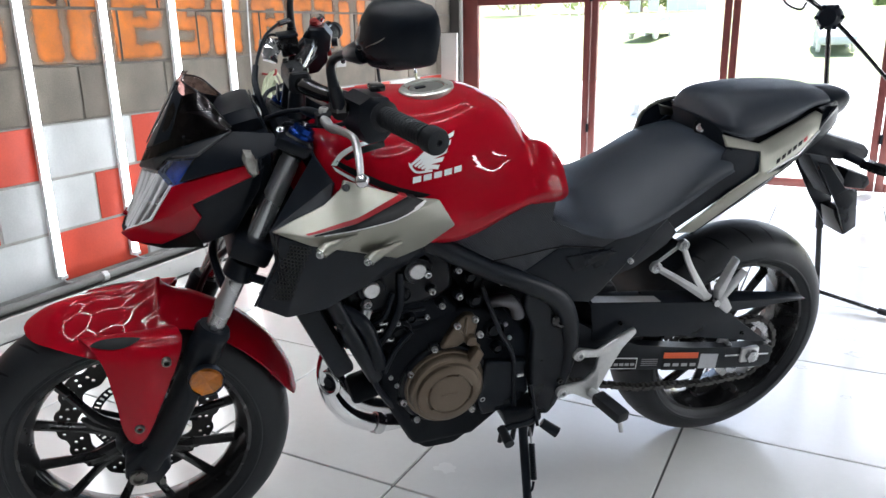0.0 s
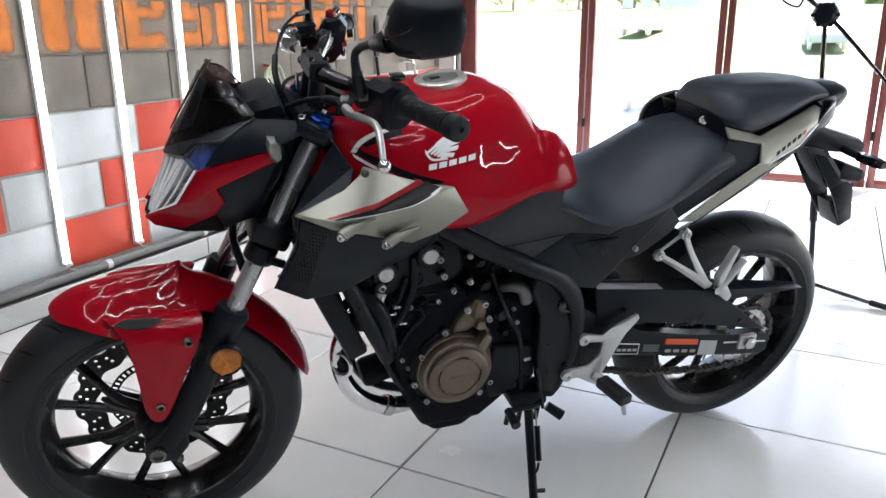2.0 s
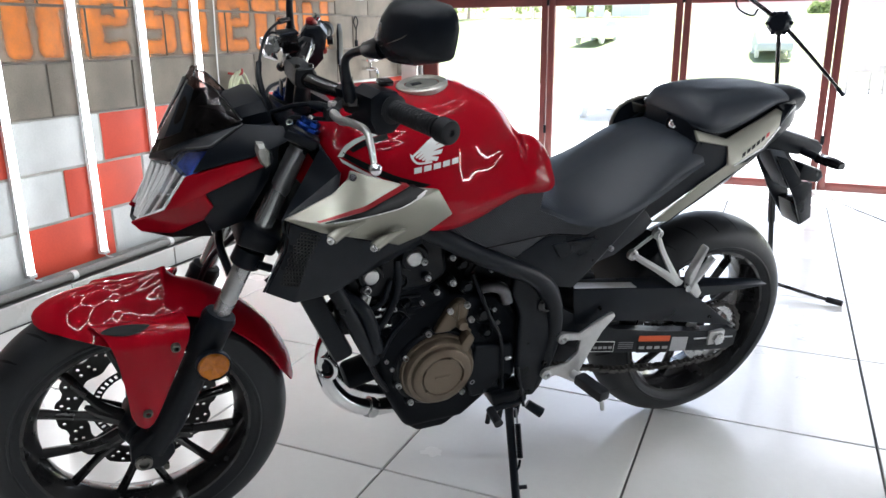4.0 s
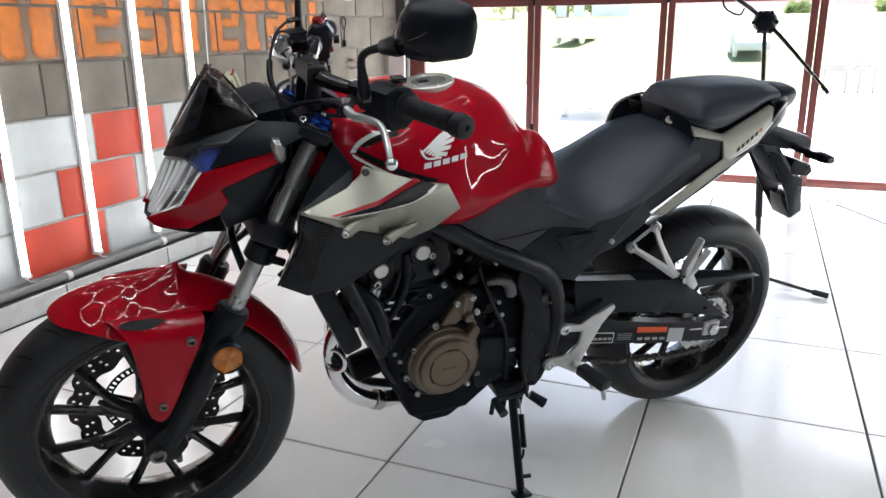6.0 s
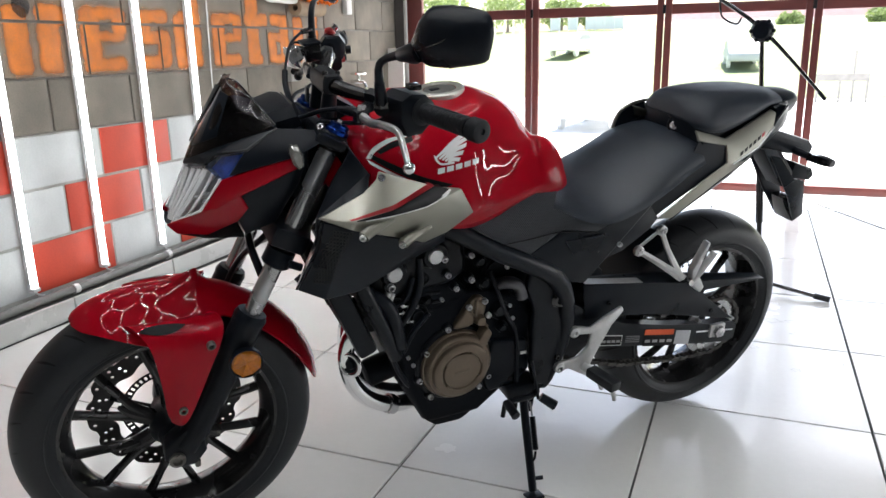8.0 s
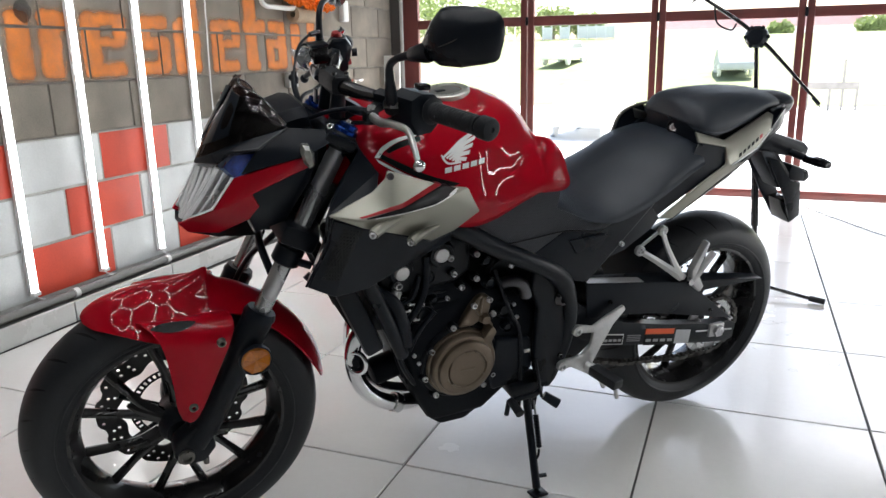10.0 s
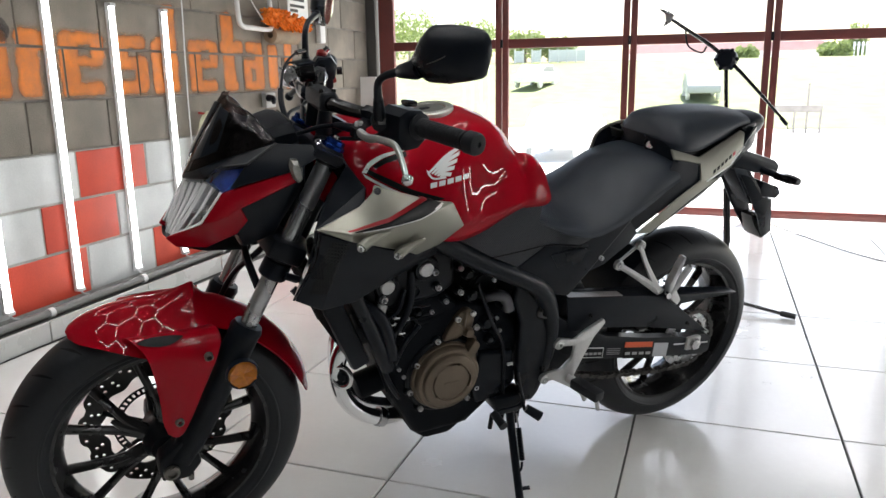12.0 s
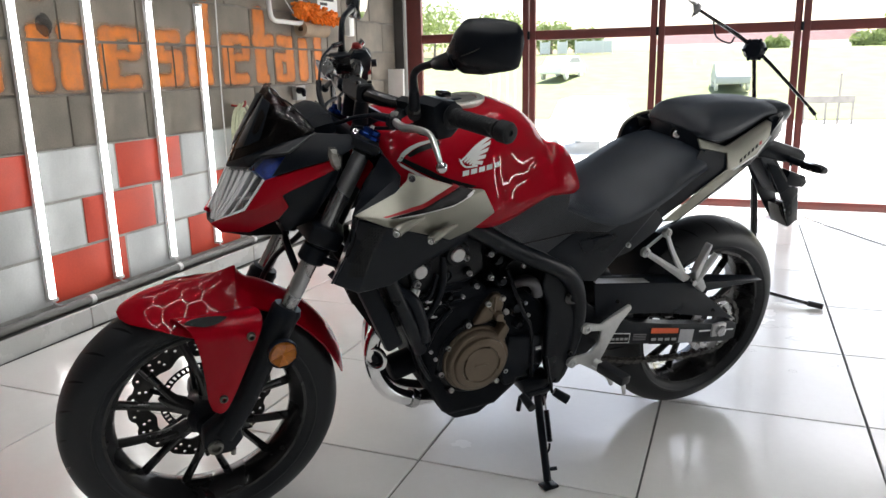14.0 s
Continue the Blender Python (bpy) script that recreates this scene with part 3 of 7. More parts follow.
def leafy(name, x, y, h, w, seed, label, trunk=True):
    r = random.Random(seed)
    ob = thing(name, label, "tree", "trees across the yard", pose(x, y, fall(y) - 0.02))
    if trunk:
        part("trunk", tube([(0, 0, 0), (0.05, 0, h * 0.3), (0.0, 0.05, h * 0.6)], [0.14, 0.1, 0.05], 8, 3), BARK, ob)
    verts, faces = [], []
    for _ in range(1500):
        a, b, c = r.uniform(0, 6.28), r.uniform(-1, 1), r.random() ** 0.4
        p = Vector((math.cos(a) * w * c * math.sqrt(max(0, 1 - b * b * 0.8)), math.sin(a) * w * c * 0.8, h * 0.56 + b * h * 0.44 * c))
        p += Vector(noise.noise_vector(p * 1.3)) * 0.35
        u = Vector((r.gauss(0, 1), r.gauss(0, 1), r.gauss(0, 1))).normalized()
        v = u.orthogonal().normalized() * r.uniform(0.06, 0.13)
        u = u * r.uniform(0.10, 0.22)
        k = len(verts)
        verts += [p - u, p + v, p + u, p - v]
        faces.append((k, k + 1, k + 2, k + 3))
    bm = bmesh.new()
    vs = [bm.verts.new(q) for q in verts]
    for f in faces:
        bm.faces.new([vs[i] for i in f])
    part("crown", bm, LEAF, ob)
    return ob


for i, (x, y, h, w) in enumerate(((-23, 61, 4.6, 2.6), (-17.5, 61.5, 3.6, 2.4), (-13.0, 61.6, 2.7, 1.8), (-10.2, 61.8, 2.1, 1.5), (25, 61.5, 3.4, 2.6), (-29, 61, 5.6, 3.2))):
    leafy("tree", x, y, h, w, i, "leafy green tree beyond the grass bank")


def parked_car(x, y, turn, mat, label):
    ob = thing("car", label, "car", "cars in the yard", pose(x, y, fall(y), 0, 0, turn))
    side = [(-2.0, 0.35), (-2.05, 0.75), (-1.3, 0.92), (-0.6, 1.38), (0.8, 1.42), (1.55, 0.98), (2.0, 0.9), (2.05, 0.4)]
    part("body", prism(side, -0.8, 0.8, 0.09, 3), mat, ob)
    for s in (-1, 1):
        part("side_window", prism([(-1.05, 0.98), (-0.5, 1.3), (0.72, 1.33), (1.2, 1.0)], s * 0.795, s * 0.806, 0.003, 1), PALEGLASS, ob)
        for wx in (-1.25, 1.25):
            w = part("wheel", lathe([(0, -0.09), (0.2, -0.09), (0.29, -0.08), (0.31, 0), (0.29, 0.08), (0.2, 0.09), (0, 0.06)], (wx, s * 0.74, 0.31), (0, 1, 0), 24), PALEPANE, ob)
    part("windscreen", polys([(-1.25, -0.66, 0.96), (-1.25, 0.66, 0.96), (-0.66, 0.6, 1.35), (-0.66, -0.6, 1.35)], [(0, 1, 2, 3)], 0.01), PALEGLASS, ob)
    return ob


parked_car(0.87, 40.7, 95, CARGREY, "grey parked car on the bright yard outside")
parked_car(-2.9, 20.5, 84, CARWHITE, "white parked car on the bright yard outside")
parked_car(-8.9, 46.0, 80, CARWHITE, "small white car parked far across the yard")
leafy("tree", 10.8, 66, 1.75, 1.25, 11, "low olive-green bush beside a pale fence")
leafy("tree", 4.2, 66, 1.5, 0.9, 12, "low green bush beyond the grass bank")
leafy("tree", 13.3, 72, 4.1, 1.0, 13, "leafy tree top behind a pale fence")
side_fence = thing("slatted_fence", "pale slatted fence with grey gaps across the yard", "fence", "", pose(12.05, 66, fall(66)))
for k in range(9):
    part("slat", box(0.30 * k, 0.30 * k + 0.13, -0.03, 0.03, 0, 1.62, 0.01, 1), CARWHITE, side_fence)
for z in (0.45, 1.35):
    part("rail", box(0, 2.53, 0.03, 0.07, z, z + 0.09, 0.01, 1), SHEDGREY, side_fence)
yard_rail = thing("yard_rail", "weathered wooden rail on posts across the yard", "rail", "", pose(3.45, 30.0, fall(30)))
part("beam", box(0, 1.75, -0.05, 0.05, 0.78, 1.04, 0.01, 1), SHEDWOOD, yard_rail)
for x, h in ((0.06, 1.0), (0.80, 1.02), (1.23, 1.85), (1.70, 1.0)):
    part("post", box(x - 0.04, x + 0.04, -0.045, 0.045, 0, h, 0.008, 1), SHEDWOOD, yard_rail)
far_house = thing("far_building", "low pale building with a faded red roof beyond the trees", "building", "", pose(3, 75, fall(75)))
part("wall", box(-9, 9, 0, 7, 0, 2.2), PALEWALL, far_house)
part("roof", prism([(-9.5, 2.2), (9.5, 2.2), (8, 3.0), (-8, 3.0)], -0.5, 7.5, 0.05), PALEROOF, far_house)
for x in (-7, -4, -1, 2, 5):
    part("window", box(x, x + 1.0, -0.03, 0.05, 1.3, 1.9, 0.02, 1), PALEWALL, far_house)
fence = thing("far_fence", "pale grey panel fence with posts beyond the grass", "fence", "", pose(-13.4, 59.6, fall(59.6)))
for k in range(9):
    part("post", box(0.7 * k - 0.05, 0.7 * k + 0.05, -0.05, 0.05, 0, 1.1, 0.01, 1), PALEPANE, fence)
for k in range(8):
    if k not in (1, 3):
        part("panel", box(0.7 * k + 0.06, 0.7 * k + 0.64, -0.02, 0.02, 0.12, 1.0, 0.01, 1), PALEPANE, fence)


# ---------------------------------------------------------------- the motorcycle (x ahead, y to its left, z up; leaning on its stand)
from mathutils.bvhtree import BVHTree

HEADING, LEANING = 226.0, 11.0
bike = thing("motorcycle", "red, silver and black naked motorcycle leaning on its side stand", "motorcycle",
             m=pose(0.609, 0.622, 0, 0, 0, HEADING) @ pose(0, 0, 0, -LEANING, 0, 0))
FA, RA = Vector((1.41, 0, 0.300)), Vector((0.0, 0, 0.312))    # axles


def add(name, bm, mat, parent=None, label="", angle=38):
    return part(name, bm, mat, parent or bike, label, angle)


# --- wheels
def tyre_profile(rim, radius, half, power):
    """Section of a tyre in (radius, y)."""
    out = []
    for k in range(41):
        a = math.pi * k / 40
        y = -half * math.cos(a)
        crown = rim + 0.018 + (radius - rim - 0.018) * math.sin(a) ** power
        out.append((crown, y))
    out = [(rim - 0.004, -half * 0.72), (rim + 0.006, -half * 0.9)] + out + [(rim + 0.006, half * 0.9), (rim - 0.004, half * 0.72)]
    return out


def wheel(name, centre, radius, half, rim_r, rim_half, turn, label, power):
    c = centre
    rim = add(name, lathe([(rim_r + 0.008, -rim_half), (rim_r + 0.010, -rim_half + 0.004), (rim_r - 0.006, -rim_half + 0.012), (rim_r - 0.014, -rim_half * 0.4), (rim_r - 0.018, 0),
                           (rim_r - 0.014, rim_half * 0.4), (rim_r - 0.006, rim_half - 0.012), (rim_r + 0.010, rim_half - 0.004), (rim_r + 0.008, rim_half),
                           (rim_r - 0.006, rim_half), (rim_r - 0.020, rim_half * 0.5), (rim_r - 0.0275, 0.004), (rim_r - 0.0275, -0.004), (rim_r - 0.020, -rim_half * 0.5), (rim_r - 0.006, -rim_half)], c, sides=72, closed=True), RIMBLACK, bike, label)
    add("tyre", lathe(tyre_profile(rim_r, radius, half, power), c, sides=96), RUBBER, rim, "black road tyre with shallow grooves")
    for s in (1, -1):
        add("rim_guard", lathe([(rim_r + 0.014, half * 0.985 * s), (rim_r + 0.017, half * 1.03 * s), (rim_r + 0.020, half * 1.03 * s), (rim_r + 0.023, half * 0.985 * s)], c, sides=72), RUBBER, rim)
    # slanting tread grooves: thin dark strips on the crown paint the shade in them
    cuts = []
    for k in range(26):
        a0 = 2 * math.pi * k / 26
        for s in (-1, 1):
            rows = []
            for q in range(6):
                f = q / 5
                y = s * half * (0.18 + 0.62 * f)
                ang = a0 + (0.10 * f if s > 0 else 0.10 * f + 0.12)
                rr = rim_r + 0.018 + (radius - rim_r - 0.018) * math.sin(math.acos(min(1, abs(y) / half))) ** power + 0.0003
                w = 0.006 * (1 - abs(2 * f - 1) * 0.7)
                rows.append([c + Vector((math.cos(ang + w / rr * e) * rr, y, math.sin(ang + w / rr * e) * rr)) for e in (-0.6, 0.6)])
            cuts.append(sheet(rows))
    tagged(add("tread_pattern", join(*cuts), BLACKMARK, rim), kind="stuff")
    # six forked spokes
    for k in range(6):
        a = radians(turn + 60 * k)
        arms = []

        def at(r, da, y):
            return c + Vector((math.cos(a + da) * r, y, math.sin(a + da) * r))
        for s in (-1, 1):
            path = [at(0.045, 0.10 * s, 0.012), at(0.085, 0.13 * s, 0.014), at(0.125, 0.20 * s, 0.010), at(rim_r - 0.026, 0.262 * s, 0.0)]
            arms.append(tube(path, [0.011, 0.0085, 0.0072, 0.0085], 8, 4, 1.3))
        arms.append(tube([at(0.03, 0, 0.012), at(0.09, 0, 0.014), at(0.115, 0, 0.011)], [0.016, 0.012, 0.004], 8, 3))
        add("spoke", join(*arms), RIMBLACK, rim)
    add("hub", lathe([(0, -0.06), (0.024, -0.06), (0.034, -0.05), (0.034, -0.03), (0.042, -0.012), (0.043, 0.03), (0.034, 0.045), (0.03, 0.058), (0, 0.058)], c, sides=36), METALBLACK, rim)
    return rim


def disc(centre, y, r_out, r_in, petals, holes, parent):
    """A petal brake disc, drilled through, and its carrier."""
    bm = bmesh.new()

    def ring(pts):
        vs = [bm.verts.new(centre + Vector((x, y, z))) for x, z in pts]
        return [bm.edges.new((a, b)) for a, b in zip(vs, vs[1:] + vs[:1])]

    def circle(cx, cz, r, n):
        return [(cx + r * math.cos(2 * math.pi * k / n), cz + r * math.sin(2 * math.pi * k / n)) for k in range(n)]

    n = petals * 12
    outer, inner = [], []
    for k in range(n):
        a = 2 * math.pi * k / n
        ph = (k % 12) / 12
        dip = 0.0105 * math.exp(-((ph - 0.5) / 0.16) ** 4)
        outer.append((math.cos(a) * (r_out - dip), math.sin(a) * (r_out - dip)))
        rin = r_in + 0.006 * math.cos(2 * math.pi * ph)
        inner.append((math.cos(a) * rin, math.sin(a) * rin))
    edges = ring(outer) + ring(inner)
    for k in range(petals):
        for da, r in ((0.0, r_out - 0.0085), (-0.16, r_out - 0.012), (0.15, r_out - 0.013), (-0.05, r_out - 0.023), (0.10, r_out - 0.026), (0.28, r_out - 0.024), (0.30, r_in + 0.011)):
            a = 2 * math.pi * k / petals + da * 10 / petals
            edges += ring(circle(math.cos(a) * r, math.sin(a) * r, 0.0038, 8))
    bmesh.ops.triangle_fill(bm, edges=edges, use_beauty=False)
    bmesh.ops.recalc_face_normals(bm, faces=bm.faces)
    bmesh.ops.solidify(bm, geom=bm.faces[:], thickness=0.004)
    d = add("brake_disc", bm, material("brake_disc_steel", (0.035, 0.035, 0.035), 0.35, 0.7, vary=0.2, scale=30), parent, "petal-edged drilled brake disc")
    for k in range(6):
        a = 2 * math.pi * k / 6
        add("carrier_arm", tube([centre + Vector((math.cos(a) * 0.03, y + 0.008, math.sin(a) * 0.03)), centre + Vector((math.cos(a + 0.35) * (r_in + 0.006), y + 0.004, math.sin(a + 0.35) * (r_in + 0.006)))], 0.006, 8, 1), METALBLACK, d)
    return d


front = wheel("front_wheel", FA, 0.300, 0.060, 0.216, 0.048, 32.5, "black forked-spoke alloy front wheel", 0.7)
rear = wheel("rear_wheel", RA + Vector((0.009, 0, 0)), 0.300, 0.076, 0.216, 0.062, 52.5, "black forked-spoke alloy rear wheel", 0.95)
disc(FA, -0.062, 0.160, 0.112, 10, 4, front)
disc(RA, -0.082, 0.120, 0.085, 8, 4, rear)
# slotted wheel-speed ring
bm = bmesh.new()
vs = []
N = 46
for k in range(2 * N):
    a = math.pi * k / N
    vs.append([bm.verts.new(FA + Vector((math.cos(a) * r, -0.052, math.sin(a) * r))) for r in (0.076, 0.080, 0.089, 0.093)])
for k in range(2 * N):
    p, q_ = vs[k], vs[(k + 1) % (2 * N)]
    for i in range(3):
        if i != 1 or k % 2:
            bm.faces.new((p[i], p[i + 1], q_[i + 1], q_[i]))
bmesh.ops.recalc_face_normals(bm, faces=bm.faces)
bmesh.ops.solidify(bm, geom=bm.faces[:], thickness=0.002)
add("speed_ring", bm, METALBLACK, front, "slotted wheel speed ring")
# rear sprocket
add("sprocket", lathe([(0.062, 0.094), (0.088, 0.094), (0.088, 0.100), (0.062, 0.100)], RA, sides=60, closed=True), STEEL, rear)
for k in range(5):
    a = 2 * math.pi * k / 5 + 0.4
    add("sprocket_nut", lathe([(0, 0.094), (0.008, 0.094), (0.008, 0.112), (0, 0.112)], RA + Vector((math.cos(a) * 0.062, 0, math.sin(a) * 0.062)), sides=6), STEEL, rear)

# --- fork: rake line of both legs
TOPF, BOT = Vector((1.062, 0, 0.962)), Vector((1.384, 0, 0.300))


def on_fork(s, y, off=0.0):
    p = TOPF + (BOT - TOPF) * s
    d = (BOT - TOPF).normalized()
    return Vector((p.x - d.z * off, y, p.z + d.x * off))


for s in (1, -1):
    y = 0.1 * s
    leg = add("fork_tube", tube([on_fork(0.06, y), on_fork(0.62, y)], 0.0176, 20, 1), FORKSTEEL, bike, "bright steel fork tube")
    # added skin over the same tube: its different reflections put into another tone
    add("upper_tube_tone", tube([on_fork(0.085, y), on_fork(0.38, y)], 0.0179, 24, 1), UPPERFORK, leg)
    add("top_clamp", tube([on_fork(0.046, y), on_fork(0.052, y), on_fork(0.085, y), on_fork(0.092, y)], [0.021, 0.0245, 0.0245, 0.021], 24, 1), METALBLACK, leg)
    add("clamp_ring", tube([on_fork(0.374, y), on_fork(0.379, y), on_fork(0.421, y), on_fork(0.426, y)], [0.025, 0.0285, 0.0285, 0.025], 24, 1), BLACK, leg)
    add("clamp_lug", tube([on_fork(0.400, y + 0.028 * s, -0.012), on_fork(0.400, y + 0.028 * s, -0.040)], 0.008, 10, 1), BLACK, leg)
    add("dust_seal", tube([on_fork(0.570, y), on_fork(0.585, y), on_fork(0.60, y)], [0.0285, 0.033, 0.031], 20, 1), BLACK, leg)
    low = add("lower_leg", tube([on_fork(0.59, y), on_fork(0.68, y), on_fork(0.72, y), on_fork(0.90, y), on_fork(1.0, y, 0.010)], [0.0315, 0.0310, 0.0270, 0.0275, 0.0285], 18, 3), METALBLACK, leg)
    add("axle_clamp", prism([(1.360, 0.340), (1.388, 0.352), (1.432, 0.318), (1.436, 0.285), (1.412, 0.262), (1.376, 0.262), (1.352, 0.292)], y - 0.026 * s if s > 0 else y + 0.026, y + 0.020 * s, 0.006), METALBLACK, leg)
    add("axle_end", lathe([(0, 0), (0.016, 0), (0.016, 0.007), (0.0125, 0.009), (0.010, 0.009), (0.009, 0.002), (0, 0.002)], (1.412, y + 0.020 * s, 0.287), (0, s, 0), 24), DARKSTEEL, leg)
    add("pinch_bolt", lathe([(0, 0), (0.006, 0), (0.006, 0.014), (0, 0.014)], (1.372, y, 0.257), (0, 0, -1), 8), DARKSTEEL, leg)
    cap_ = add("blue_cap", lathe([(0.020, 0), (0.0225, 0), (0.0225, 0.006), (0.019, 0.009), (0.019, 0.017), (0.015, 0.019), (0.011, 0.019), (0.009, 0.014), (0, 0.014)], on_fork(0.046, y), TOPF - BOT, 28), BLUE, leg, "blue anodised fork cap")
    add("adjuster", lathe([(0, 0), (0.008, 0), (0.008, 0.006), (0.005, 0.007), (0, 0.007)], on_fork(0.020, y), TOPF - BOT, 6), CHROME, cap_)
add("front_axle", tube([(1.405, -0.1, 0.292), (1.405, 0.1, 0.292)], 0.010, 12, 1), STEEL)
yoke = prism([(0.135, -0.045), (0.14, 0.015), (0.09, 0.035), (0.03, 0.05), (-0.03, 0.05), (-0.09, 0.035), (-0.14, 0.015), (-0.135, -0.045), (-0.07, -0.03), (0.07, -0.03)], -0.010, 0.010, 0.005)
yoke.transform(Matrix.Translation(on_fork(0.068, 0)) @ Matrix(((0, -0.436, -0.9, 0), (1, 0, 0, 0), (0, 0.9, -0.436, 0), (0, 0, 0, 1))))
add("upper_yoke", yoke, METALBLACK)
yoke = prism([(0.135, -0.04), (0.14, 0.03), (0.05, 0.06), (-0.05, 0.06), (-0.14, 0.03), (-0.135, -0.04)], -0.02, 0.02, 0.008)
yoke.transform(Matrix.Translation(on_fork(0.34, 0)) @ Matrix(((0, -0.436, -0.9, 0), (1, 0, 0, 0), (0, 0.9, -0.436, 0), (0, 0, 0, 1))))
add("lower_yoke", yoke, METALBLACK)
add("steering_head", tube([(1.02, 0, 0.96), (1.145, 0, 0.70)], 0.038, 16, 1), FRAMEBLACK)

# brake caliper and hose on the far leg
add("brake_caliper", prism([(1.295, 0.385), (1.325, 0.455), (1.300, 0.480), (1.262, 0.455), (1.243, 0.395), (1.262, 0.372)], -0.105, -0.04, 0.010), METALBLACK)
add("brake_hose", tube([(1.285, -0.09, 0.47), (1.27, -0.06, 0.56), (1.24, -0.03, 0.64), (1.205, 0.02, 0.70), (1.17, 0.03, 0.74)], 0.0065, 8), BLACK)
add("hose_guide", tube([(1.222, 0.09, 0.655), (1.235, 0.06, 0.705), (1.23, 0.0, 0.715), (1.235, -0.06, 0.705)], 0.008, 8), BLACK)
add("cable_guide", tube([(1.16, 0.115, 0.655), (1.145, 0.125, 0.64), (1.135, 0.13, 0.655)], 0.008, 8, 3), BLACK)

def decal(name, a, b, mat, tree, parent, label="", n=14, across=4, lift=0.0012, start=1.0):
    """A thin strip lying on a surface, between two lines in x and z."""
    la, lb = spline([(x, 0, z) for x, z in a], n), spline([(x, 0, z) for x, z in b], n)
    k = min(len(la), len(lb))
    rows = []
    for i in range(k):
        p, q = la[round(i * (len(la) - 1) / (k - 1))], lb[round(i * (len(lb) - 1) / (k - 1))]
        row = []
        for j in range(across + 1):
            c = p.lerp(q, j / across)
            hit = tree.ray_cast(Vector((c.x, start, c.z)), Vector((0, -1, 0)))
            row.append((c.x, (hit[0].y if hit[0] else 0.16) + lift, c.z) if hit[0] is None else tuple(hit[0] + hit[1].normalized() * (lift if hit[1].y > 0 else -lift)))
        rows.append(row)
    return add(name, sheet(rows), mat, parent, label, 60)


# --- front fender
def fender_ring(deg, r, w, drop, horn=0.0):
    a = radians(deg)
    out = []
    for k in range(25):
        u = -1 + k / 12
        rr = r - drop * abs(u) ** 1.5 + horn * max(0, 1 - abs(u) * 1.9)
        out.append(FA + Vector((math.cos(a) * rr, u * w, math.sin(a) * rr)))
    return out


rings = [(60.0, 0.318, 0.020, 0.008, 0), (62.5, 0.325, 0.046, 0.024, 0), (68, 0.329, 0.072, 0.042, 0), (75, 0.329, 0.092, 0.062, 0), (83, 0.328, 0.102, 0.080, 0),
         (90, 0.325, 0.102, 0.086, 0), (95, 0.325, 0.101, 0.082, 0.008), (99.5, 0.327, 0.098, 0.072, 0.018), (102.5, 0.328, 0.095, 0.060, 0.026), (104, 0.328, 0.090, 0.050, 0.016), (108, 0.330, 0.082, 0.040, 0.002), (115, 0.331, 0.074, 0.036, 0), (130, 0.330, 0.074, 0.036, 0),
         (146, 0.328, 0.070, 0.032, 0), (160, 0.326, 0.060, 0.024, 0), (171, 0.322, 0.026, 0.008, 0)]
rings = [fender_ring(*q) for q in rings]
lines = [spline([q[k] for q in rings], 4) for k in range(25)]
bm = sheet([[ln[k] for ln in lines] for k in range(len(lines[0]))])
bmesh.ops.recalc_face_normals(bm, faces=bm.faces)
bmesh.ops.solidify(bm, geom=bm.faces[:], thickness=0.004)
fender = add("front_fender", bm, RED, bike, "glossy red front fender with side vents", 50)
